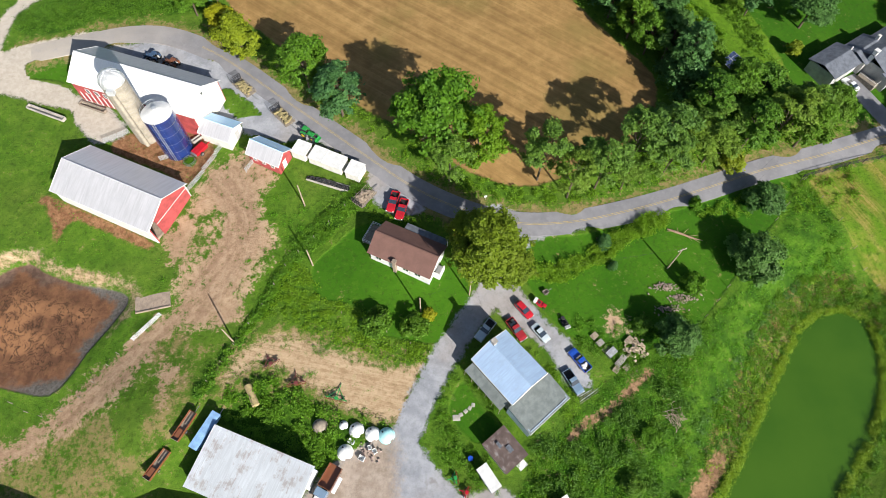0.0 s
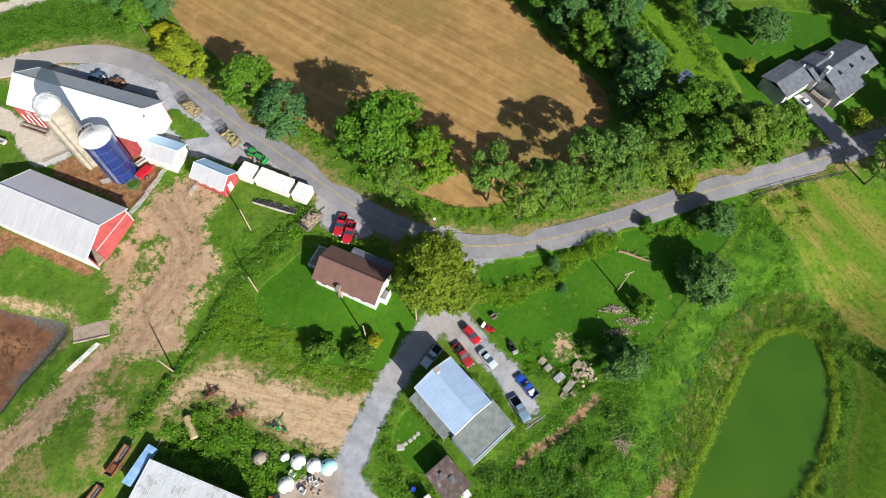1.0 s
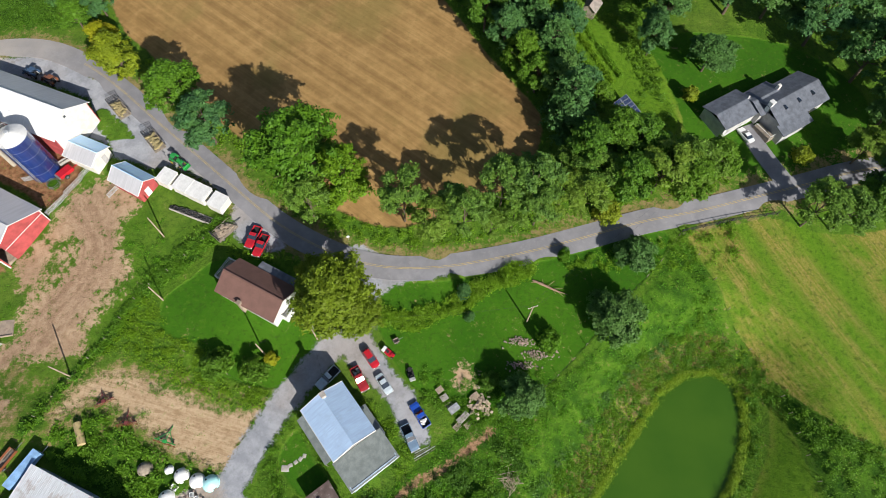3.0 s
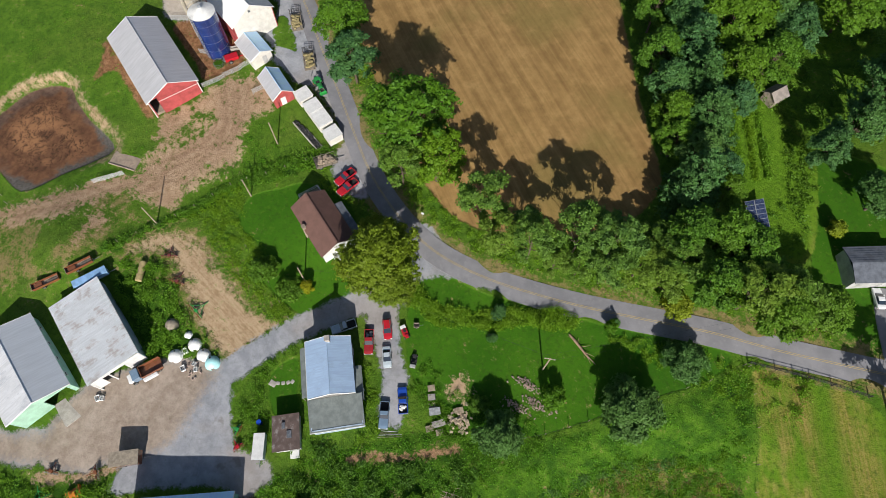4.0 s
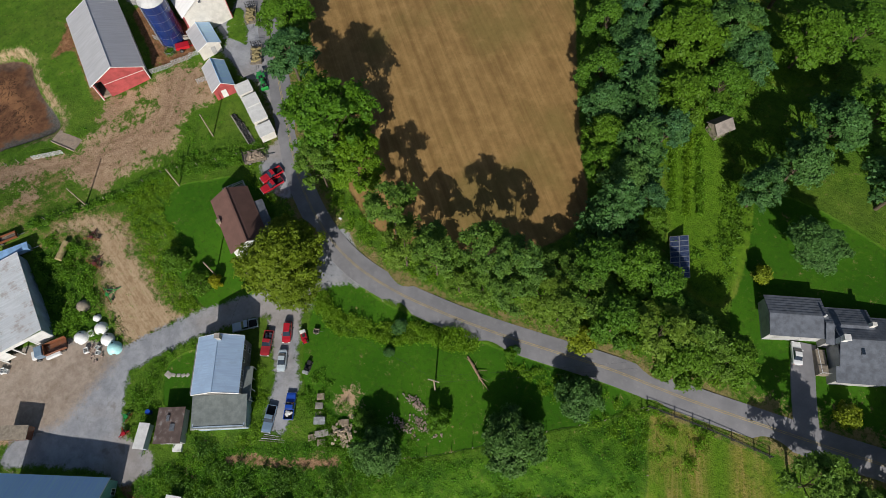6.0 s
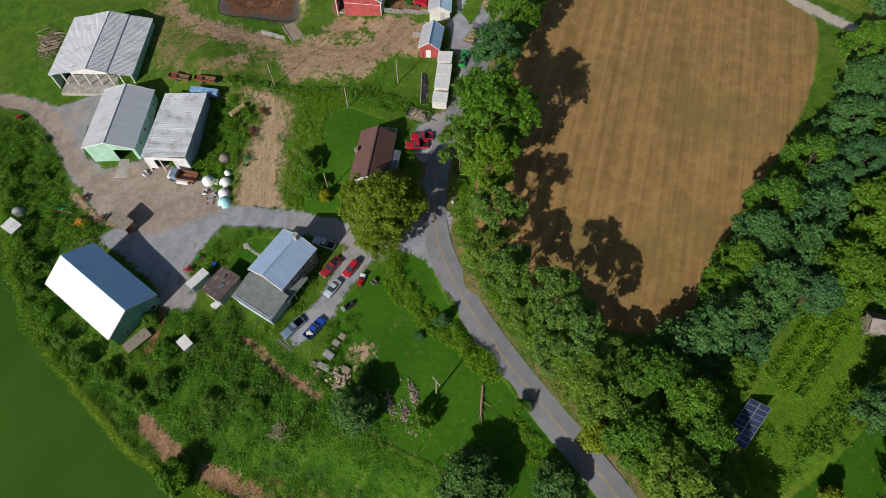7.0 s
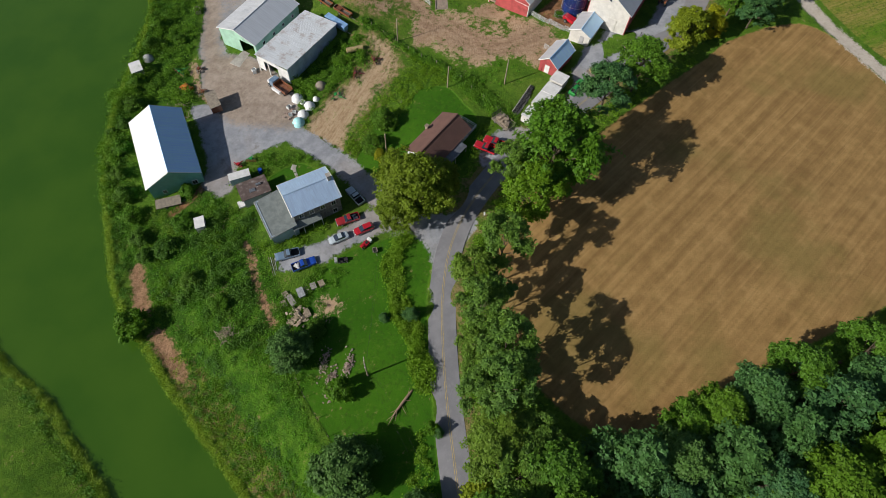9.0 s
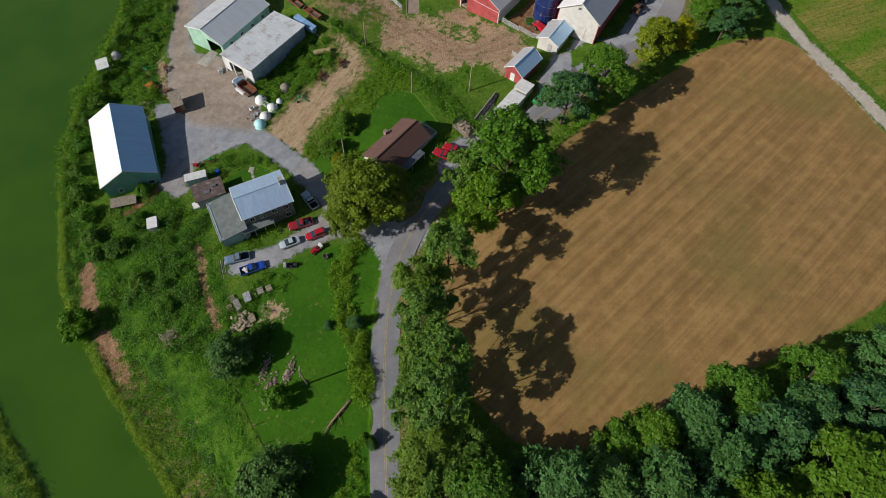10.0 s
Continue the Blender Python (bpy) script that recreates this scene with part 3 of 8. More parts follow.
def roof_material(name, colour, rust=None, amount=0.4, rough=0.45, metal=0.35, scale=0.35):
    """Ribbed sheet metal with streaks down the slope (local y)."""
    m, t, b = nodes_of(name)
    tc = t.nodes.new("ShaderNodeTexCoord")
    mp = t.nodes.new("ShaderNodeMapping")
    mp.inputs["Scale"].default_value = (2.5, 0.25, 0.25)
    o = t.nodes.new("ShaderNodeObjectInfo")
    own = t.nodes.new("ShaderNodeVectorMath")
    own.operation = "ADD"
    t.links.new(tc.outputs["Object"], own.inputs[0])
    t.links.new(sums(t, "MULTIPLY", o.outputs["Random"], 60.0), own.inputs[1])
    t.links.new(own.outputs[0], mp.inputs["Vector"])
    st = t.nodes.new("ShaderNodeTexNoise")
    st.inputs["Scale"].default_value, st.inputs["Detail"].default_value = 1.2, 6
    t.links.new(mp.outputs[0], st.inputs["Vector"])
    c = np.array(colour)
    col = mixed(t, ramp(t, st.outputs["Fac"], 0.3, 0.7), tuple(c * (0.86 if rust else 0.94)), tuple(np.minimum(c * 1.05, 0.9)))
    col = mixed(t, sums(t, "MULTIPLY", o.outputs["Random"], 0.16 if rust else 0.08), col, tuple(c * 0.6))
    if rust:
        place = t.nodes.new("ShaderNodeNewGeometry")
        bn = t.nodes.new("ShaderNodeTexNoise")
        bn.inputs["Scale"].default_value, bn.inputs["Detail"].default_value, bn.inputs["Roughness"].default_value = scale, 6, 0.7
        t.links.new(place.outputs["Position"], bn.inputs["Vector"])
        big = bn.outputs["Fac"]
        col = mixed(t, sums(t, "MULTIPLY", ramp(t, sums(t, "ADD", sums(t, "MULTIPLY", big, 0.6), sums(t, "MULTIPLY", st.outputs["Fac"], 0.4)), 0.5, 0.62), amount), col, rust)
    t.links.new(col, b.inputs["Base Color"])
    b.inputs["Roughness"].default_value, b.inputs["Metallic"].default_value = rough, metal
    return m


def plain(name, colour, rough=0.5, metal=0.0, coat=0.0):
    m, t, b = nodes_of(name)
    b.inputs["Base Color"].default_value = (*colour, 1)
    b.inputs["Roughness"].default_value, b.inputs["Metallic"].default_value = rough, metal
    b.inputs["Coat Weight"].default_value = coat
    return m


GROUND, ASPHALT, WATER = ground_material(), asphalt_material(), water_material()
LINE = worn("yellow_line", (0.40, 0.31, 0.13), rough=0.8, scale=2, stain=(0.25, 0.22, 0.17), amount=0.5)
LEAF = {
    "maple": leaf_material("maple_leaf", (0.128, 0.205, 0.013)),
    "oak": leaf_material("oak_leaf", (0.095, 0.215, 0.010)),
    "green": leaf_material("green_leaf", (0.084, 0.192, 0.014), own=0.35),
    "dark": leaf_material("dark_leaf", (0.070, 0.172, 0.044)),
    "grey": leaf_material("grey_leaf", (0.116, 0.220, 0.028)),
    "yellow": leaf_material("yellow_leaf", (0.235, 0.285, 0.012), 0.25),
    "weed": leaf_material("weed_leaf", (0.080, 0.205, 0.009), 0.32),
    "grass": leaf_material("grass_blade", (0.085, 0.235, 0.009), 0.4),
    "garden": leaf_material("garden_leaf", (0.122, 0.262, 0.013), 0.4, 0.4),
    "reed": leaf_material("reed_leaf", (0.185, 0.315, 0.020), 0.25),
    "straw": leaf_material("straw_blade", (0.24, 0.19, 0.07), 0.4),
}
BARK = worn("bark", (0.10, 0.075, 0.05), scale=2, relief=0.5, rough=0.9)
DEADWOOD = worn("dead_wood", (0.34, 0.27, 0.20), scale=2, relief=0.4, rough=0.9)
TIMBER = worn("weathered_timber", (0.27, 0.23, 0.18), scale=2, relief=0.3, rough=0.85, stain=(0.12, 0.10, 0.08))
FALLEN = worn("splintered_wood", (0.30, 0.20, 0.13), scale=2, relief=0.4, rough=0.9, stain=(0.45, 0.36, 0.26))
PALE_WOOD = worn("pale_pallet_wood", (0.44, 0.36, 0.26), scale=2, relief=0.3, rough=0.85, stain=(0.24, 0.17, 0.12))
ROOF = {
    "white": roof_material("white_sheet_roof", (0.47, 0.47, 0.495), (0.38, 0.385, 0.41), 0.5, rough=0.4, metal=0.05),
    # white roofs in two tones: sunlit and shaded slopes get their light as colour
    "bright": roof_material("sunlit_white_sheet_roof", (0.86, 0.86, 0.87), rough=0.3, metal=0.05),
    "shaded_white": roof_material("shaded_white_sheet_roof", (0.50, 0.50, 0.535), rough=0.4, metal=0.1),
    # slopes turned from the sun: blue sky reflection mixed into the base colour
    "sky": roof_material("sky_tinted_sheet_roof", (0.47, 0.70, 1.0), rough=0.32, metal=0.08),
    "grey": roof_material("light_grey_sheet_roof", (0.60, 0.63, 0.67), rough=0.45, metal=0.2),
    # the blue is reflected sky, put into the metal's base colour
    "galvanised": roof_material("galvanised_roof", (0.50, 0.66, 0.90), (0.36, 0.47, 0.64), 0.6, 0.30, 0.30),
    "tin": roof_material("rusty_tin_roof", (0.66, 0.69, 0.72), (0.27, 0.19, 0.15), 0.55, 0.5, 0.3, 0.45),
    "aged": roof_material("aged_white_roof", (0.66, 0.67, 0.70), (0.36, 0.38, 0.42), 0.6, 0.45, 0.15),
}
SHINGLE = {
    "brown": worn("brown_shingle", (0.155, 0.082, 0.066), dark=0.88, light=1.08, scale=0.6, fine=8, relief=0.5, rough=0.9),
    "grey": worn("grey_shingle", (0.170, 0.195, 0.192), dark=0.78, scale=1.0, fine=6, relief=0.5, rough=0.9),
    "slate": worn("slate_blue_shingle", (0.13, 0.145, 0.175), scale=1.0, fine=6, relief=0.5, rough=0.9),
    "felt": worn("brown_roll_roofing", (0.12, 0.085, 0.075), scale=0.8, fine=5, relief=0.4, rough=0.9, stain=(0.42, 0.42, 0.42), amount=0.5),
    "tan": worn("tan_shingle", (0.27, 0.235, 0.21), scale=1.0, fine=6, relief=0.4, rough=0.9),
}
RED = worn("red_barn_paint", (0.40, 0.070, 0.072), scale=0.8, fine=6, rough=0.7, stain=(0.25, 0.05, 0.045))
WHITE = worn("white_paint", (0.70, 0.70, 0.69), dark=0.85, light=1.06, scale=0.9, fine=8, rough=0.6)
CREAM = worn("cream_block_wall", (0.62, 0.60, 0.56), dark=0.88, light=1.08, scale=0.9, fine=8, rough=0.8)
GREEN_WALL = worn("green_sheet_wall", (0.13, 0.34, 0.28), dark=0.85, scale=0.6, fine=8, rough=0.45)
PALE_GREEN = worn("pale_green_sheet_wall", (0.36, 0.58, 0.46), dark=0.85, scale=0.6, fine=8, rough=0.45)
BLUE_WALL = worn("pale_blue_sheet_wall", (0.36, 0.45, 0.56), dark=0.8, scale=0.5, fine=6, rough=0.5)
FIELDSTONE = worn("grey_fieldstone", (0.20, 0.195, 0.185), dark=0.6, light=1.3, scale=2.2, fine=9, rough=0.9, stain=(0.12, 0.115, 0.11))
STUCCO = worn("grey_siding", (0.40, 0.40, 0.40), dark=0.8, scale=0.7, fine=6, rough=0.8)
DARK = plain("dark_interior", (0.015, 0.015, 0.016), 0.9)
GLASS = plain("window_glass", (0.02, 0.03, 0.045), 0.06, 0.0, 1.0)
RUBBER = worn("tyre_rubber", (0.025, 0.025, 0.026), rough=0.85, scale=4)
STEEL = worn("steel", (0.42, 0.43, 0.44), rough=0.4, metal=0.8, scale=4)
GALV = worn("galvanised_gate", (0.55, 0.56, 0.56), rough=0.5, metal=0.5, scale=3)
CONCRETE = worn("concrete", (0.43, 0.40, 0.36), scale=0.8, fine=7, rough=0.9, stain=(0.25, 0.22, 0.19))
STAVE = worn("silo_stave", (0.35, 0.315, 0.255), scale=0.9, fine=6, rough=0.85, stain=(0.27, 0.23, 0.165), amount=0.6)
SILO_SEAM = worn("blue_silo_seam", (0.05, 0.085, 0.24), rough=0.4, scale=0.5)
SILO_BLUE = worn("blue_silo_enamel", (0.014, 0.032, 0.145), scale=0.5, fine=5, rough=0.25, coat=0.4)
DOME = worn("galvanised_dome", (0.62, 0.64, 0.66), scale=0.8, fine=6, rough=0.4, metal=0.35)
PLASTIC = worn("white_plastic", (0.76, 0.77, 0.76), dark=0.9, scale=1, fine=6, rough=0.4)
CYAN = worn("pale_cyan_plastic", (0.42, 0.78, 0.80), dark=0.9, scale=1, fine=6, rough=0.4)
PAINT = {k: worn(k + "_vehicle_paint", c, dark=0.92, light=1.05, rough=0.25, scale=1, relief=0, coat=0.6) for k, c in {
    "red": (0.45, 0.015, 0.026), "dark_red": (0.33, 0.025, 0.030), "old_red": (0.16, 0.045, 0.040), "silver": (0.48, 0.55, 0.60), "blue": (0.018, 0.075, 0.42), "steel_blue": (0.17, 0.25, 0.35),
    "white": (0.76, 0.77, 0.78), "orange": (0.60, 0.20, 0.03), "green": (0.03, 0.27, 0.06), "yellow": (0.65, 0.50, 0.04), "rust": (0.20, 0.075, 0.035), "dark_blue": (0.05, 0.09, 0.16)}.items()}
RAMP = worn("stained_concrete", (0.33, 0.26, 0.20), scale=0.8, fine=7, rough=0.9, stain=(0.17, 0.11, 0.08), amount=0.7)
HAY = worn("hay_bale", (0.42, 0.33, 0.16), scale=1.5, fine=12, relief=0.6, rough=0.95)
FEED = worn("stacked_hay", (0.30, 0.25, 0.12), scale=1.5, fine=9, relief=0.6, rough=0.95)


# ---- builders ----
def part(name, bm, material, parent, label=""):
    """One mesh object under a thing, from a bmesh in the thing's own axes."""
    me = bpy.data.meshes.new(name)
    bm.normal_update()
    bm.to_mesh(me)
    bm.free()
    me.materials.append(material)
    ob = new(name, me)
    if parent is not None:
        ob.parent = parent
    if label:
        ob["label"] = label
    return ob


def thing(name, m, label, category, group=""):
    e = new(name)
    e.empty_display_size = 0.3
    e.matrix_basis = m
    return tagged(e, label, category, group)


def at(x, y, deg=0.0, up=0.0):
    return pose(x, y, gz(x, y) + up, 0, 0, deg)


def box(bm, x0, y0, z0, x1, y1, z1, m=None, edge=0.0):
    r = bmesh.ops.create_cube(bm, size=1.0, matrix=Matrix.Translation(((x0 + x1) / 2, (y0 + y1) / 2, (z0 + z1) / 2)) @ Matrix.Diagonal((x1 - x0, y1 - y0, z1 - z0, 1)))
    vs = r["verts"]
    if edge:
        es = list({e for v in vs for e in v.link_edges})
        vs = list({v for f in bmesh.ops.bevel(bm, geom=es, offset=edge, segments=2, affect="EDGES", profile=0.6)["faces"] for v in f.verts} | {v for v in vs if v.is_valid})
    if m is not None:
        bmesh.ops.transform(bm, matrix=m, verts=vs)
    return vs


def boxes(*specs, edge=0.0):
    bm = bmesh.new()
    for s in specs:
        box(bm, *s, edge=edge)
    return bm


def tube(bm, a, b, r0, r1=None, sides=8):
    """A straight round bar from a to b."""
    a, b = Vector(a), Vector(b)
    q = (b - a).to_track_quat("Z", "Y").to_matrix().to_4x4()
    m = Matrix.Translation((a + b) / 2) @ q
    bmesh.ops.create_cone(bm, cap_ends=True, segments=sides, radius1=r0, radius2=r0 if r1 is None else r1, depth=max((b - a).length, 1e-3), matrix=m)


def tubes(*specs, sides=8):
    bm = bmesh.new()
    for s in specs:
        tube(bm, *s, sides=sides)
    return bm


def prism(bm, outline, y0, y1):
    """An outline in x, z pushed along y."""
    f = [bm.verts.new((x, y0, z)) for x, z in outline]
    g = [bm.verts.new((x, y1, z)) for x, z in outline]
    bm.faces.new(f)
    bm.faces.new(g[::-1])
    for i in range(len(f)):
        j = (i + 1) % len(f)
        bm.faces.new((f[j], f[i], g[i], g[j]))
    bmesh.ops.recalc_face_normals(bm, faces=bm.faces[:])


def slab(bm, corners, thick):
    """A plate through four or more corners, thickened downwards."""
    up = [bm.verts.new(c) for c in corners]
    lo = [bm.verts.new((c[0], c[1], c[2] - thick)) for c in corners]
    bm.faces.new(up)
    bm.faces.new(lo[::-1])
    for i in range(len(up)):
        j = (i + 1) % len(up)
        bm.faces.new((up[j], up[i], lo[i], lo[j]))
    bmesh.ops.recalc_face_normals(bm, faces=bm.faces[:])


def mesh_part(name, verts, faces, material, parent=None, label=""):
    me = bpy.data.meshes.new(name)
    me.from_pydata(verts, [], faces)
    me.update()
    me.materials.append(material)
    ob = new(name, me)
    if parent is not None:
        ob.parent = parent
    if label:
        ob["label"] = label
    return ob


# ---- ground ----
def axis(lo, hi, step, reach):
    fine = np.arange(lo, hi + step / 2, step)
    far, d = [], step
    e = hi
    while e < reach:
        d *= 1.35
        e += d
        far.append(e)
    far = np.array(far)
    return np.concatenate([(lo + hi) - far[::-1], fine, far])


gx, gy = axis(-125, 125, 1.0, 1600), axis(-100, 160, 1.0, 1600)
nx, ny = len(gx), len(gy)
GX, GY = (a.ravel() for a in np.meshgrid(gx, gy))
GZ = ground_z(GX, GY) + 0.10 * np.sin(GX * 0.31 + GY * 0.17) * np.sin(GY * 0.23 - 1.0) * smooth(inside_distance(POND[::2], GX, GY), 2, 8)


def cells(nx, ny):
    i = (np.arange(nx - 1)[None] + nx * np.arange(ny - 1)[:, None]).ravel()
    return np.stack([i, i + 1, i + nx + 1, i + nx], 1)


me = bpy.data.meshes.new("ground")
me.from_pydata(np.stack([GX, GY, GZ], 1).tolist(), [], cells(nx, ny).tolist())
me.update()
me.polygons.foreach_set("use_smooth", np.ones(len(me.polygons), bool))


def patch(line):
    return np.clip(0.5 - inside_distance(line, GX, GY) / 6, 0, 1)


def band(line, half, closed=False):
    return np.clip(0.5 - (line_distance(line, GX, GY, closed) - half) / 6, 0, 1)


pond_d = inside_distance(POND[::2], GX, GY)
pit_d = inside_distance(MANURE, GX, GY)
road_d = line_distance(ROAD[::2], GX, GY)
grassy = np.maximum.reduce([patch(YARD_GRASS), patch(YARD_GRASS_E), patch(YARD_GRASS_S)])
step_along = np.concatenate([[0], np.cumsum(np.linalg.norm(np.diff(BARN_TRACK, axis=0), axis=1))])
rut_across, rut_along = np.full(GX.shape, 1e9), np.zeros(GX.shape)
for (ax, ay), (bx, by), s0 in zip(BARN_TRACK[:-1], BARN_TRACK[1:], step_along):
    dx, dy = bx - ax, by - ay
    size = math.hypot(dx, dy)
    u = np.clip(((GX - ax) * dx + (GY - ay) * dy) / size**2, 0, 1)
    away = np.hypot(GX - ax - u * dx, GY - ay - u * dy)
    nearer = away < np.abs(rut_across)
    rut_along = np.where(nearer, s0 + u * size, rut_along)
    rut_across = np.where(nearer, away * np.sign((GX - ax) * dy - (GY - ay) * dx), rut_across)
masks = {
    "field": patch(FIELD),
    "soil": np.maximum.reduce([patch(BARNYARD) * 0.70 - 0.20 * smooth(grassy, 0.3, 0.75), band(BARN_TRACK, 2.4) * 0.8, band(SOIL_STRIP, 1.0), patch(BARE_W) * 0.62, np.clip(0.5 - (np.hypot(GX - 28.6, GY - 19.4) - 1.7) / 6, 0, 1)]),
    "clay": np.maximum.reduce([patch(SILAGE), band(BARN_EDGE, 1.0), patch(BARN_SPILL), band(TOOL_PATH, 0.9)]),
    "mulch": np.maximum.reduce([band(POND_BARE, 1.5), band(POND_BARE_N, 1.6), band(STRIP_BARE, 0.55)]),
    "lawn": np.maximum.reduce([patch(HOUSE_LAWN), patch(LAWN), patch(SMALL_LAWN), patch(RANCH_LAWN), patch(LANE_ISLAND)]),
    "mud": np.clip(0.5 - (pit_d + 0.2) / 6, 0, 1),
    "weed": np.maximum.reduce([patch(MEADOW), patch(WEED_LOT), patch(SHORE_WEEDS), patch(CORN), patch(EAST_WEEDS), band(FENCE_ROW, 1.6), band(HEDGE_EAST, 1.0)]),
    "dry": np.maximum.reduce([np.clip(0.5 - (inside_distance(DIRT_LOT, GX, GY) - 2.0) / 6, 0, 1) * 0.62, np.clip(0.5 - (np.abs(pond_d - 3.2) - 1.5) / 6, 0, 1) * (GX > 42) * (GX < 80) * (GY > 0.9 * GX - 56) * 0.9, patch(STRAW_W) * 0.60 * (1 - smooth(patch(GREEN_W), 0.3, 0.6)), np.clip(0.5 - (road_d - 3.6) / 6, 0, 1) * 0.95 * smooth(inside_distance(LAWN, GX, GY), 3.0, 5.0)]),
    "gravel": np.maximum.reduce([patch(YARD), patch(YARD_SHADE), patch(YARD_W), patch(APRON), patch(BARN_END), patch(LANE_W), patch(JUNCTION), band(ROAD[ROAD[:, 0] < -74], 2.9), band(TRACK_N, 1.5), band(DRIVE, 2.3), patch(STRIP), band(LANE_SW, 2.0)]) - 0.6 * smooth(np.maximum(patch(LANE_ISLAND), patch(BARN_ISLAND)), 0.4, 0.6),
    "tan": np.maximum.reduce([np.clip(0.5 - (np.abs(pit_d - 1.1) - 0.7) / 6, 0, 1) * np.clip((GY - 14) / 8, 0.0, 1), patch(DIRT_LOT) * (0.74 + 0.16 * smooth(GX, -26, -14))]),
    "ruts": np.clip(0.5 - (np.abs(rut_across) - 3.4) / 4, 0, 1),
    "pit": np.clip(-pit_d / 9, 0, 1),
    "slick": smooth(GX - 0.35 * GY, -84, -70),
    "chalk": np.clip(np.maximum.reduce([patch(LANE_W), band(TRACK_N, 3), smooth(-GX, 60, 78) * (GY > 62)]), 0, 1),
    "silt": np.clip(np.maximum.reduce([patch(YARD) * smooth(-GX, 6, 14), band(LANE_SW, 2.5), patch(YARD_W) * 0.5]), 0, 1),
    "far_field": np.maximum.reduce([patch(EAST_FIELD), patch(FIELD_N), patch(CLEARING), patch(CLEARING_N), patch(EAST_MOWN)]),
    "green_strip": np.maximum.reduce([band(GREEN_STRIP, 1.6), band(GREEN_STRIP_E, 2.6), patch(CLEARING), patch(CLEARING_N), patch(EAST_MOWN)]),
    "rut_across": np.clip(rut_across, -40, 40),
    "rut_along": rut_along,
}
for key, value in masks.items():
    me.attributes.new(key, "FLOAT", "POINT").data.foreach_set("value", value.astype(np.float32))
me.materials.append(GROUND)
tagged(new("ground", me), "sloping farm ground of grass, bare soil, gravel and mown hay", "ground", kind="structure")


def ribbon(name, line, offsets, up, material, label, category):
    """A strip that lies along a line on the ground; offsets are its cross-section."""
    step = np.gradient(line, axis=0)
    side = np.stack([-step[:, 1], step[:, 0]], 1) / np.linalg.norm(step, axis=1)[:, None]
    p = line[:, None] + side[:, None] * np.array(offsets)[None, :, None]
    z = ground_z(p[..., 0].ravel(), p[..., 1].ravel()) + np.tile(up, len(line))
    v = np.concatenate([p.reshape(-1, 2), z[:, None]], 1)
    ob = mesh_part(name, v.tolist(), cells(len(offsets), len(line)).tolist(), material)
    return tagged(ob, label, category, kind="structure")


h = ROAD_HALF
ribbon("road", ROAD[ROAD[:, 0] > -88], [-h - 0.1, -h, -h / 2, 0, h / 2, h, h + 0.1], [-0.2, 0.05, 0.10, 0.13, 0.10, 0.05, -0.2], ASPHALT, "weathered grey asphalt country road with worn edges", "road")
for s in (-0.13, 0.13):
    ribbon("road_line", ROAD[ROAD[:, 0] > -52], [s - 0.045, s + 0.045], [0.138, 0.138], LINE, "faded double yellow centre line painted on the road", "road marking")
lane = curve([(84.3, 69.6), (86.5, 64.6), (89.3, 59.6), (91, 57)])
ribbon("driveway", lane, [-1.9, -1.8, 0, 1.8, 1.9], [-0.2, 0.14, 0.16, 0.14, -0.2], ASPHALT, "dark asphalt driveway of the ranch house", "driveway")
bm = bmesh.new()
ring = [bm.verts.new((x, y, 0.0)) for x, y in POND + (POND - POND.mean(0)) * 0.012]
bm.faces.new(ring)
bmesh.ops.triangulate(bm, faces=bm.faces[:])
tagged(part("water", bm, WATER, None), "still murky green farm pond", "pond", kind="structure")

# ---- buildings ----
def roof_slope(owner, a, b, c, d, material, width=0.9, rib=0.045, thick=0.06):
    """Sheets side by side on a slope: a-b is the lower edge, d-c the upper; each sheet has a raised seam."""
    a, b, c, d = (Vector(p) for p in (a, b, c, d))
    n = max(1, round((b - a).length / width))
    up = (b - a).cross(d - a).normalized()
    if up.z < 0:
        up = -up
    along, rise = (b - a) / n, d - a
    bm = bmesh.new()
    w = along.length
    ax, ay = along.normalized(), rise.normalized()
    ln = rise.length
    for x0, x1, z0, z1 in ((0.0, w - 0.004, -thick, 0.0), (0.0, min(0.09, w * 0.25), 0.001, rib), (w * 0.48, w * 0.48 + 0.05, 0.001, rib * 0.6)):
        box(bm, x0, 0, z0, x1, ln, z1)
    me = bpy.data.meshes.new("roof_panel")
    bm.to_mesh(me)
    bm.free()
    me.materials.append(material)
    turn = Matrix((ax, ay, up)).transposed().to_4x4()
    for i in range(n):
        ob = new("roof_panel", me)
        ob.parent = owner
        ob.matrix_basis = Matrix.Translation(a + along * i) @ turn


def window(owner, x, y, z, w, h, facing, pane=GLASS):
    """A framed window on a wall; facing is the wall's outward angle about z."""
    m = pose(x, y, z, 0, 0, facing)
    bm = bmesh.new()
    t = 0.08
    for s in ((-w / 2 - t, -0.02, -h / 2 - t, w / 2 + t, 0.07, -h / 2), (-w / 2 - t, -0.02, h / 2, w / 2 + t, 0.07, h / 2 + t), (-w / 2 - t, -0.02, -h / 2, -w / 2, 0.07, h / 2), (w / 2, -0.02, -h / 2, w / 2 + t, 0.07, h / 2), (-0.02, 0.0, -h / 2, 0.02, 0.05, h / 2)):
        box(bm, *s, m=m)
    fr = part("window", bm, WHITE, owner)
    bm = bmesh.new()
    box(bm, -w / 2, -0.01, -h / 2, w / 2, 0.03, h / 2, m=m)
    part("pane", bm, pane, fr)
    return fr


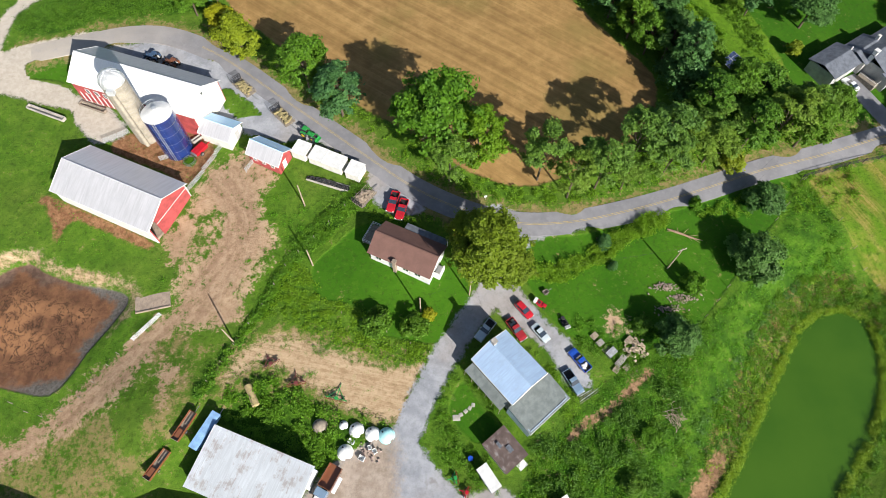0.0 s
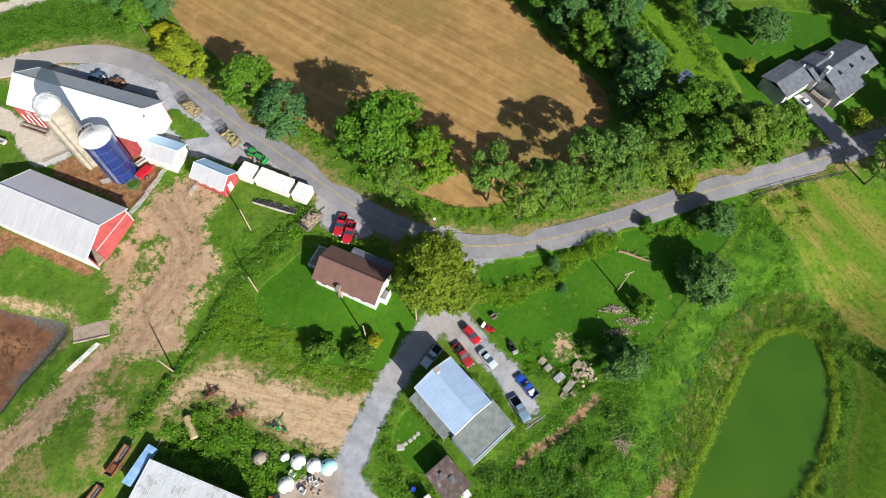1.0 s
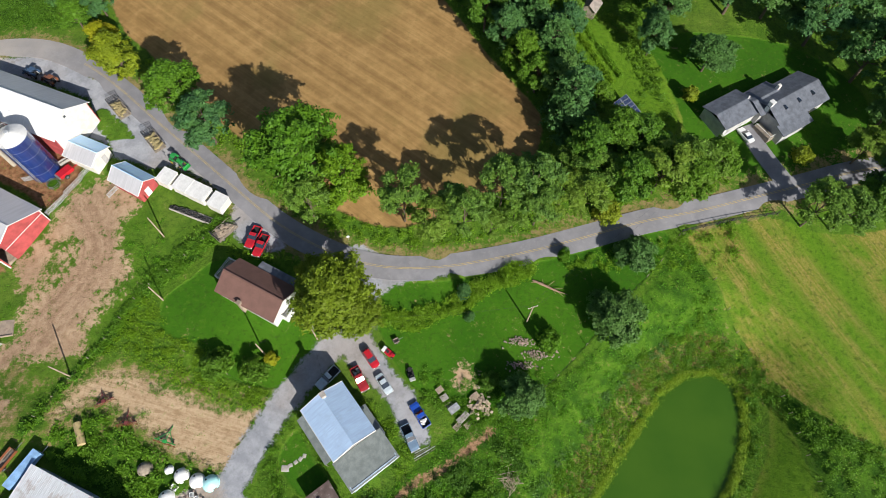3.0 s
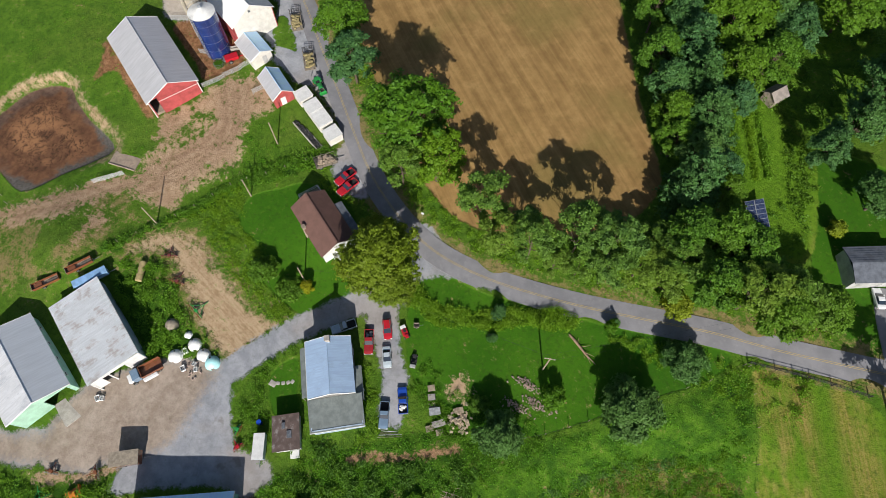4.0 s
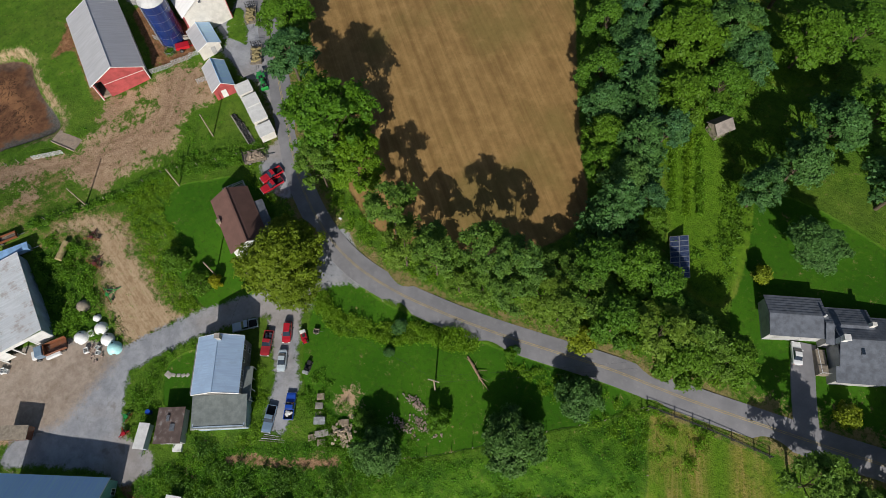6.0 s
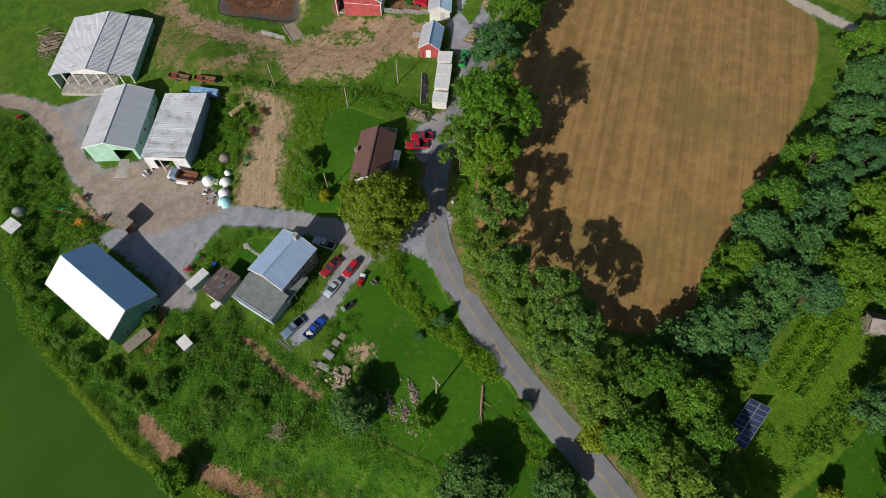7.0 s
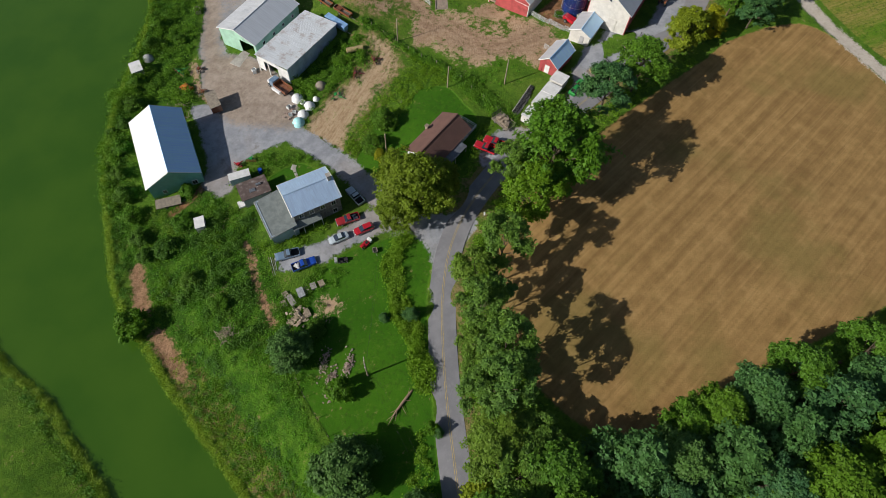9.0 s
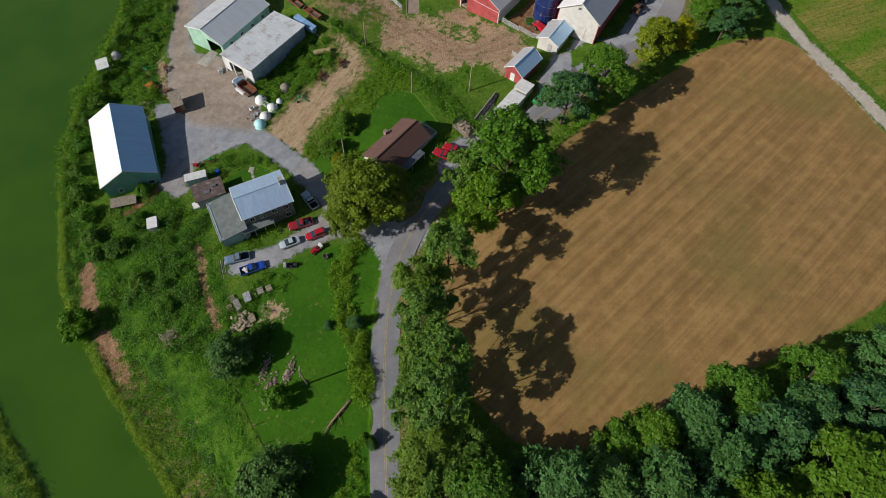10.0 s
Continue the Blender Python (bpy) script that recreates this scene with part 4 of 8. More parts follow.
def panel_door(owner, x, y, z, w, h, facing, material=WHITE):
    m = pose(x, y, z, 0, 0, facing)
    bm = bmesh.new()
    box(bm, -w / 2, -0.02, 0, w / 2, 0.06, h, m=m)
    for k in (-1, 1):
        box(bm, k * w / 4 - w * 0.17, 0.06, h * 0.1, k * w / 4 + w * 0.17, 0.08, h * 0.9, m=m)
    d = part("door", bm, material, owner)
    bm = bmesh.new()
    box(bm, w * 0.36, 0.06, h * 0.45, w * 0.42, 0.13, h * 0.53, m=m)
    part("handle", bm, STEEL, d)
    return d


def gable(name, label, category, x, y, deg, length, width, eave, ridge, walls, roofs, ends=None, over=0.35, panel=0.9, rib=0.008, sheet=True, open_end=None, base=None, ridge_off=0.0, ridge_mat=None, trim=None):
    """A pitched building: x along the ridge. walls: sides' material; ends: gables'; roofs: (minus-y, plus-y)."""
    owner = thing(name, pose(x, y, gz(x, y) if base is None else base, 0, 0, deg), label, category)
    L, W, t = length / 2, width / 2, 0.16
    ends = ends or walls
    for s in (-1, 1):
        part("wall", boxes((-L, s * W - (t if s > 0 else 0), -2.0, L, s * W + (0 if s > 0 else t), eave - 0.04)), walls, owner)
    for s in (-1, 1):
        if open_end and s in open_end:
            spans = open_end[s]
        else:
            spans = [(-W + t, W - t, -2.0)]
        bm = bmesh.new()
        x0, x1 = (s * L - t, s * L) if s > 0 else (s * L, s * L + t)
        # gable: solid spans and the triangle above the eaves
        for ya, yb, z0 in spans:
            box(bm, x0, ya, z0, x1, yb, eave - 0.045)
        tri = [(x0, -W + t, eave - 0.04), (x0, W - t, eave - 0.04), (x0, ridge_off, ridge - 0.08)]
        f = [bm.verts.new(v) for v in tri]
        g = [bm.verts.new((x1, v[1], v[2])) for v in tri]
        bm.faces.new(f)
        bm.faces.new(g[::-1])
        for i in range(3):
            bm.faces.new((f[i - 1], f[i], g[i], g[i - 1]))
        bmesh.ops.recalc_face_normals(bm, faces=bm.faces[:])
        part("wall", bm, ends, owner)
    drop = (ridge - eave) / W * over
    o = over
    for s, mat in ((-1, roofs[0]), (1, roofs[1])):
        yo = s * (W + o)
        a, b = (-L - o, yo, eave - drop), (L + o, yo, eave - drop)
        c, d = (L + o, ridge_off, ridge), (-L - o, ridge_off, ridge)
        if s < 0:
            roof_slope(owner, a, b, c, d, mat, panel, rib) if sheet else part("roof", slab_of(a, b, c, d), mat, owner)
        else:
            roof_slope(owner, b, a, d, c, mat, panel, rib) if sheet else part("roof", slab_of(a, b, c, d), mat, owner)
    part("ridge_cap", tubes(((-L - o, ridge_off, ridge + 0.02), (L + o, ridge_off, ridge + 0.02), 0.10), sides=6), ridge_mat or roofs[1], owner)
    if trim:
        for s in (-1, 1):
            bm = bmesh.new()
            for k in (-1, 1):
                tube(bm, (s * (L + o), k * (W + o), eave - drop - 0.06), (s * (L + o), ridge_off, ridge - 0.06), 0.1, sides=4)
            part("bargeboard", bm, trim, owner)
        part("gutter", tubes(((-L - o, -W - o, eave - drop - 0.05), (L + o, -W - o, eave - drop - 0.05), 0.07), sides=6), trim, owner)
    return owner


def slab_of(a, b, c, d, thick=0.12):
    bm = bmesh.new()
    slab(bm, [a, b, c, d], thick)
    return bm


def shingled(owner, a, b, c, d, material, course=0.45):
    """One sheet of stepped shingle courses across the slope."""
    a, b, c, d = (Vector(p) for p in (a, b, c, d))
    n = max(3, int((d - a).length / course))
    up = (b - a).cross(d - a).normalized()
    up = up if up.z > 0 else -up
    bm = bmesh.new()
    rows = [(0, -0.08)]
    for i in range(n):
        rows += [(i / n, 0.05), ((i + 1) / n, 0.01)]
    rows.append((1, -0.08))
    pairs = [(bm.verts.new(a.lerp(d, u) + up * k), bm.verts.new(b.lerp(c, u) + up * k)) for u, k in rows]
    for (p, q), (r, s) in zip(pairs, pairs[1:] + pairs[:1]):
        bm.faces.new((p, q, s, r))
    bm.faces.new([p for p, _ in pairs])
    bm.faces.new([q for _, q in pairs][::-1])
    bmesh.ops.recalc_face_normals(bm, faces=bm.faces[:])
    return part("roof", bm, material, owner)


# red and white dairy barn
barn = gable("dairy_barn", "large red barn with a white sheet metal roof", "barn", -60.0, 68.0, -20.4, 27.4, 9.6, 5.5, 8.6, RED, (ROOF["bright"], ROOF["shaded_white"]), ends=CREAM, panel=1.0, trim=WHITE)
for k in range(4):
    window(barn, -10.5 + 2.0 * k, -4.8, 3.4, 0.8, 1.1, 180)
for k in range(7):
    part("post", boxes((-12.9 + 1.3 * k, -4.9, 0.0, -12.7 + 1.3 * k, -4.8, 2.6)), WHITE, barn)
window(barn, 13.75, -0.4, 7.0, 0.5, 0.6, -90)
panel_door(barn, 13.72, 1.0, 0, 2.6, 2.9, -90, CREAM)
# long barn with a white slope and one greyed in colour for shade
barn = gable("long_barn", "long low barn with red gable and pale metal roof", "barn", -61.6, 45.5, -25.2, 21.4, 10.8, 4.0, 6.7, WHITE, (ROOF["white"], ROOF["shaded_white"]), ends=RED, panel=1.0, trim=WHITE, open_end={1: [(-3.4, 5.2, -2.0), (-5.2, -5.0, -2.0)]})
part("door_rail", tubes(((10.75, -3.4, 2.9), (10.75, 5.2, 2.9), 0.05)), WHITE, barn)
part("floor", boxes((-10.5, -5.2, -0.5, 10.6, 5.2, 0.05)), RAMP, barn)
# small white milk house
shed = gable("milk_house", "small white milk house with a grey metal roof", "shed", -44.9, 59.0, -22.0, 6.2, 4.7, 2.8, 3.9, CREAM, (ROOF["white"], ROOF["sky"]), panel=0.9, trim=WHITE)
panel_door(shed, 3.1, 0.6, 0, 0.95, 2.05, -90, STUCCO)
# red shed
shed = gable("red_shed", "small red gabled shed with white trim and white roof", "shed", -34.9, 53.4, -27.0, 6.8, 4.2, 2.9, 4.4, RED, (ROOF["white"], ROOF["sky"]), panel=0.8, trim=WHITE)
panel_door(shed, 3.4, -0.2, 0, 1.1, 2.05, -90, WHITE)
for k in range(3):
    window(shed, -2.0 + 2.0 * k, -2.1, 1.6, 0.7, 0.8, 180)


# silos
def silo_stave():
    o = thing("concrete_silo", at(-59.8, 59.4), "tall tan concrete stave silo with a domed metal cap", "silo")
    R, H = 2.2, 15.0
    bm = bmesh.new()
    tube(bm, (0, 0, -1), (0, 0, H), R, sides=32)
    part("drum", bm, STAVE, o)
    for k in range(18):
        bm = bmesh.new()
        bmesh.ops.create_cone(bm, cap_ends=False, segments=32, radius1=R + 0.03, radius2=R + 0.03, depth=0.035, matrix=Matrix.Translation((0, 0, 0.6 + k * 0.82)))
        part("hoop", bm, STEEL, o)
    bm = bmesh.new()
    bmesh.ops.create_uvsphere(bm, u_segments=24, v_segments=12, radius=R + 0.08, matrix=Matrix.Translation((0, 0, H)))
    bmesh.ops.delete(bm, geom=[v for v in bm.verts if v.co.z < H - 0.05], context="VERTS")
    part("dome", bm, DOME, o)
    bm = bmesh.new()
    for k in range(12):
        a = k * math.tau / 12
        for j in range(5):
            e0, e1 = j * 0.3, (j + 1) * 0.3
            r = R + 0.10
            tube(bm, (r * math.cos(e0) * math.cos(a), r * math.cos(e0) * math.sin(a), H + r * math.sin(e0)), (r * math.cos(e1) * math.cos(a), r * math.cos(e1) * math.sin(a), H + r * math.sin(e1)), 0.04, sides=4)
    part("dome_seam", bm, DOME, o)
    # half-round unloading chute down one side, towards the yard
    part("chute", tubes(((0.3, -R - 0.25, 0), (0.3, -R - 0.25, H - 0.6), 0.42), sides=12), STAVE, o)
    part("chute_hood", boxes((-0.3, -R - 0.8, H - 0.7, 0.9, -R + 0.3, H + 0.3), edge=0.08), DOME, o)
    part("fill_pipe", tubes(((R + 0.15, 0.5, 0), (R + 0.15, 0.5, H), 0.09), ((R + 0.15, 0.5, H), (0.6, 0.3, H + R), 0.09)), STEEL, o)


def silo_blue():
    o = thing("blue_silo", at(-53.4, 56.2), "blue enamelled steel silo with a white cone roof", "silo")
    R, H = 2.75, 10.6
    bm = bmesh.new()
    tube(bm, (0, 0, -1), (0, 0, H), R, sides=40)
    part("drum", bm, SILO_BLUE, o)
    for k in (2.2, 4.4, 6.6, 8.8, 10.5):
        bm = bmesh.new()
        bmesh.ops.create_cone(bm, cap_ends=False, segments=40, radius1=R + 0.03, radius2=R + 0.03, depth=0.05, matrix=Matrix.Translation((0, 0, k)))
        part("band", bm, STEEL, o)
    bm = bmesh.new()
    for k in range(10):
        a = k * math.tau / 10
        tube(bm, (R * math.cos(a) * 1.003, R * math.sin(a) * 1.003, 0), (R * math.cos(a) * 1.003, R * math.sin(a) * 1.003, H), 0.025, sides=4)
    part("seam", bm, SILO_SEAM, o)
    bm = bmesh.new()
    bmesh.ops.create_cone(bm, cap_ends=True, segments=40, radius1=R + 0.06, radius2=0.4, depth=0.9, matrix=Matrix.Translation((0, 0, H + 0.45)))
    part("roof", bm, WHITE, o)
    bm = bmesh.new()
    tube(bm, (0, 0, H + 0.9), (0, 0, H + 1.25), 0.4, sides=16)
    part("hatch", bm, DOME, o)
    bm = bmesh.new()
    for k in range(7):
        a0, a1 = 1.9 + k * math.tau / 24, 1.9 + (k + 1) * math.tau / 24
        tube(bm, (R * 0.95 * math.cos(a0), R * 0.95 * math.sin(a0), H + 0.9), (R * 0.95 * math.cos(a1), R * 0.95 * math.sin(a1), H + 0.9), 0.04, sides=5)
        tube(bm, (R * 0.95 * math.cos(a0), R * 0.95 * math.sin(a0), H + 0.1), (R * 0.95 * math.cos(a0), R * 0.95 * math.sin(a0), H + 0.9), 0.03, sides=5)
    part("guard_rail", bm, GALV, o)
    bm = bmesh.new()
    for s in (-0.22, 0.22):
        tube(bm, (s, -R - 0.15, 0), (s, -R - 0.15, H + 0.9), 0.035, sides=5)
    for k in range(34):
        tube(bm, (-0.22, -R - 0.15, 0.3 + k * 0.32), (0.22, -R - 0.15, 0.3 + k * 0.32), 0.02, sides=4)
    part("ladder", bm, GALV, o)


silo_stave()
silo_blue()


# brown-roofed house beside the road
def brown_house():
    o = thing("bungalow", at(-8.2, 32.2, -26.5, 0.0), "single-storey white house with a brown shingle roof", "house")
    L, W, E, R = 5.8, 3.2, 2.8, 4.7
    for s in (-1, 1):
        part("wall", boxes((-L, s * W - (0.16 if s > 0 else 0), -1.5, L, s * W + (0 if s > 0 else 0.16), E)), WHITE, o)
        bm = bmesh.new()
        prism_wall = [(-W, -1.5), (W, -1.5), (W, E), (0, R - 0.1), (-W, E)]
        prism(bm, prism_wall, s * L - 0.08, s * L + 0.08)
        bmesh.ops.rotate(bm, cent=(0, 0, 0), matrix=Matrix.Rotation(radians(90), 3, "Z"), verts=bm.verts[:])
        bmesh.ops.translate(bm, verts=bm.verts[:], vec=(0, 0, 0))
        part("wall", bm, WHITE, o)
    e = 0.45
    shingled(o, (-L - e, -W - e, E - 0.2), (L + e, -W - e, E - 0.2), (L + e, 0, R), (-L - e, 0, R), SHINGLE["brown"])
    shingled(o, (L + e, W + e, E - 0.2), (-L - e, W + e, E - 0.2), (-L - e, 0, R), (L + e, 0, R), SHINGLE["brown"])
    part("ridge_cap", boxes((-L - e, -0.15, R + 0.02, L + e, 0.15, R + 0.08)), SHINGLE["brown"], o)
    part("chimney", boxes((-1.1, -W - 0.62, -1.5, -0.5, -W - 0.02, 3.5), (-1.18, -W - 0.70, 3.5, -0.42, 0.06 - W, 3.62)), RAMP, o)
    for x in (-4.2, 1.2, 3.6):
        window(o, x, -W, 1.4, 1.0, 1.1, 180)
    panel_door(o, 2.4, -W, 0.2, 0.9, 2.0, 180)
    # porch at one end and stoop at the other
    bm = bmesh.new()
    slab(bm, [(-L - 3.0, -1.0, 0.45), (-L, -1.0, 0.45), (-L, W, 0.45), (-L - 3.0, W, 0.45)], 0.2)
    part("deck", bm, TIMBER, o)
    bm = bmesh.new()
    for p in ((-L - 2.95, -0.95), (-L - 2.95, W - 0.05), (-L - 1.5, -0.95), (-L - 2.95, 1.0), (-L - 1.5, W - 0.05)):
        tube(bm, (*p, -1.2), (*p, 1.4), 0.06, sides=6)
    for z in (0.9, 1.4):
        tube(bm, (-L - 2.95, -0.95, z), (-L - 2.95, W - 0.05, z), 0.05, sides=5)
        tube(bm, (-L - 2.95, -0.95, z), (-L, -0.95, z), 0.05, sides=5)
        tube(bm, (-L - 2.95, W - 0.05, z), (-L, W - 0.05, z), 0.05, sides=5)
    part("deck_railing", bm, WHITE, o)
    part("awning", slab_of((-2.5, W + 2.0, 2.2), (L, W + 2.0, 2.2), (L, W, 2.55), (-2.5, W, 2.55)), SHINGLE["slate"], o)
    bm = bmesh.new()
    for x in (-2.4, 1.2, L - 0.1):
        tube(bm, (x, W + 1.9, -1), (x, W + 1.9, 2.15), 0.06, sides=6)
    part("awning_post", bm, WHITE, o)
    part("stoop", boxes((L, -1.6, -1.2, L + 1.4, 0.6, 0.4), (L, -1.6, 0.4, L + 1.3, -1.45, 1.3), (L + 1.25, -1.6, 0.4, L + 1.4, 0.6, 1.3)), WHITE, o)


brown_house()


# two-storey house with a galvanised roof
def metal_house():
    x, y, d = 8.4, 10.5, -51.2
    o = gable("farmhouse", "two-storey farmhouse with a shiny ribbed metal roof", "house", x, y, d, 9.2, 7.3, 5.4, 7.0, FIELDSTONE, (ROOF["galvanised"], ROOF["galvanised"]), panel=1.1, rib=0.008, over=0.3, trim=WHITE)
    for k in (-3.2, -1.0, 1.2, 3.2):
        window(o, k, 3.65, 4.1, 0.8, 1.2, 0)
    for k in (-3.2, 0.2, 3.2):
        window(o, k, 3.65, 1.5, 0.8, 1.2, 0)
    for k in (-1.8, 1.8):
        window(o, -4.6, k, 4.2, 0.8, 1.2, 90)
    part("chimney", boxes((-4.5, -0.1, 5.0, -3.8, 0.6, 8.1), (-4.6, -0.2, 8.1, -3.7, 0.7, 8.25)), CONCRETE, o)
    # lean-to porches on both long sides, low shingled wing at the far end
    part("porch_roof", slab_of((-4.7, -5.4, 2.5), (4.0, -5.4, 2.5), (4.0, -3.65, 3.1), (-4.7, -3.65, 3.1)), SHINGLE["grey"], o)
    bm = bmesh.new()
    for k in range(6):
        tube(bm, (-4.6 + k * 1.7, -5.3, -1.2), (-4.6 + k * 1.7, -5.3, 2.42), 0.05, sides=6)
    part("porch_post", bm, TIMBER, o)
    part("porch_roof", slab_of((-0.2, 3.65, 3.0), (5.6, 3.65, 3.0), (5.6, 5.0, 2.5), (-0.2, 5.0, 2.5)), SHINGLE["grey"], o)
    bm = bmesh.new()
    for k in range(4):
        tube(bm, (-0.1 + k * 1.85, 4.9, -1.2), (-0.1 + k * 1.85, 4.9, 2.42), 0.06, sides=6)
    part("porch_post", bm, WHITE, o)
    part("wing_wall", boxes((4.6, -4.1, -2, 9.7, -3.95, 2.75), (4.6, 4.35, -2, 9.7, 4.5, 2.75), (9.55, -4.1, -2, 9.7, 4.5, 2.75)), BLUE_WALL, o)
    shingled(o, (9.95, -4.35, 2.55), (9.95, 4.75, 2.55), (4.65, 4.75, 3.5), (4.65, -4.35, 3.5), SHINGLE["grey"], 0.4)
    part("wing_fascia", boxes((9.92, -4.4, 2.3, 10.0, 4.8, 2.56)), WHITE, o)
    for k in (-2.2, 1.6):
        window(o, 9.7, k, 1.4, 1.0, 1.0, -90)


metal_house()


def flat_shed(name, label, x, y, d, L, W, lo, hi, walls, roof, category="shed", panel=0.8, sheet=True, front=True):
    """A shed with one roof slope: lower towards minus y."""
    o = thing(name, at(x, y, d), label, category)
    for s in (-1, 1):
        part("wall", boxes((-L / 2, s * W / 2 - (0.12 if s > 0 else 0), -1.5, L / 2, s * W / 2 + (0 if s > 0 else 0.12), (lo if s < 0 else hi) - 0.08)), walls, o)
    for s in (-1, 1):
        if s > 0 and not front:
            continue
        bm = bmesh.new()
        xa, xb = (s * L / 2 - 0.12, s * L / 2) if s > 0 else (s * L / 2, s * L / 2 + 0.12)
        c = [(-W / 2 + 0.12, -1.5), (W / 2 - 0.12, -1.5), (W / 2 - 0.12, hi - 0.09), (-W / 2 + 0.12, lo - 0.07)]
        f = [bm.verts.new((xa, yy, z)) for yy, z in c]
        g = [bm.verts.new((xb, yy, z)) for yy, z in c]
        bm.faces.new(f)
        bm.faces.new(g[::-1])
        for i in range(4):
            bm.faces.new((f[i - 1], f[i], g[i], g[i - 1]))
        bmesh.ops.recalc_face_normals(bm, faces=bm.faces[:])
        part("wall", bm, walls, o)
    e = 0.25
    p = ((-L / 2 - e, -W / 2 - e, lo), (L / 2 + e, -W / 2 - e, lo), (L / 2 + e, W / 2 + e, hi), (-L / 2 - e, W / 2 + e, hi))
    if sheet:
        roof_slope(o, *p, roof, panel)
    else:
        part("roof", slab_of(*p), roof, o)
    return o


o = flat_shed("tool_shed", "low brown-roofed outbuilding beside the farmhouse", 7.2, -1.8, -52.5, 5.4, 4.2, 2.3, 2.7, STUCCO, SHINGLE["felt"], sheet=False)
panel_door(o, 2.7, -0.4, 0, 0.9, 2.0, -90)
part("landing", boxes((2.75, 0.2, -0.8, 4.0, 1.7, 0.25)), WHITE, o)
part("roof_hatch", boxes((-1.6, -0.6, 2.55, -0.6, -0.1, 2.72), (-0.2, 0.2, 2.55, 1.0, 1.0, 2.68)), STEEL, o)
o = flat_shed("machine_shed", "machine shed with rusty ribbed tin roof and blue walls", -32.5, -4.9, -22.5, 17.2, 9.2, 3.9, 4.8, BLUE_WALL, ROOF["tin"], panel=0.6, front=False)
part("header", boxes((8.45, -4.6, 2.9, 8.6, 4.6, 3.8)), WHITE, o)
for k in (-4.45, -1.4, 1.6, 4.4):
    part("post", boxes((8.45, k - 0.12, -1, 8.65, k + 0.12, 2.9)), WHITE, o)
part("door", boxes((8.5, 1.7, 0, 8.6, 4.35, 2.9)), WHITE, o)
part("door", boxes((8.5, -4.35, 0, 8.6, -2.6, 2.9)), WHITE, o)
o = gable("storage_shed", "pale green sheet metal building with grey metal roof", "shed", -39.6, -16.5, -20.0, 16.0, 10.6, 4.3, 6.0, PALE_GREEN, (ROOF["aged"], ROOF["grey"]), panel=0.9, trim=WHITE, open_end={1: [(-5.14, 0.5, -2.0), (4.6, 5.14, -2.0), (0.5, 4.6, 3.3)]})
for k in range(4):
    window(o, -5.5 + k * 3.6, 5.3, 2.6, 0.7, 0.7, 0)


def open_barn():
    """Three bays: a raised middle and two leans, open to the lane."""
    o = thing("open_front_barn", at(-65.6, -19.2, -19.6), "wide open-fronted cattle barn with a grey metal roof", "barn")
    L = 9.4
    for s in (-1, 1):
        part("wall", boxes((-L, s * 9.4 - 0.08, -1.5, L, s * 9.4 + 0.08, 3.2)), PALE_GREEN, o)
    part("wall", boxes((-L, -9.4, -1.5, -L + 0.16, 9.4, 3.2), (-L, -4.2, 3.2, -L + 0.16, 4.2, 4.4)), PALE_GREEN, o)
    e = 0.4
    for lo_y, lo_z, hi_y, hi_z, mat in ((-9.7, 3.15, -4.0, 4.15, ROOF["aged"]), (-4.3, 4.25, 0, 5.2, ROOF["aged"])):
        roof_slope(o, (-L - e, lo_y, lo_z), (L + e, lo_y, lo_z), (L + e, hi_y, hi_z), (-L - e, hi_y, hi_z), mat, 0.8)
        roof_slope(o, (L + e, -lo_y, lo_z), (-L - e, -lo_y, lo_z), (-L - e, -hi_y, hi_z), (L + e, -hi_y, hi_z), ROOF["aged"], 0.8)
    part("ridge_cap", tubes(((-L - e, 0, 5.22), (L + e, 0, 5.22), 0.1), sides=6), ROOF["aged"], o)
    bm = bmesh.new()
    prism(bm, [(-4.2, 3.5), (4.2, 3.5), (4.2, 4.2), (0, 5.05), (-4.2, 4.2)], -0.08, 0.08)
    bmesh.ops.transform(bm, matrix=pose(L + 0.2, 0, 0, 0, 0, 90), verts=bm.verts[:])
    part("gable", bm, WHITE, o)
    for y in (-9.3, -6.6, -4.1, -1.4, 1.4, 4.1, 6.6, 9.3):
        part("post", boxes((L - 0.1, y - 0.12, -1, L + 0.15, y + 0.12, 3.4)), WHITE, o)
    part("slab", boxes((L - 3, -7.5, -0.6, L + 3.0, 6.5, 0.12)), CONCRETE, o)


open_barn()
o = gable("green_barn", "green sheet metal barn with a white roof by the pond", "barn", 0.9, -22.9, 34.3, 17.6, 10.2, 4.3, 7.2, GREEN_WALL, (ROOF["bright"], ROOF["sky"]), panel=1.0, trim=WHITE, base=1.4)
window(o, 8.8, -2.6, 1.5, 0.7, 0.9, -90)
window(o, 8.8, 3.4, 1.6, 0.9, 1.1, -90)


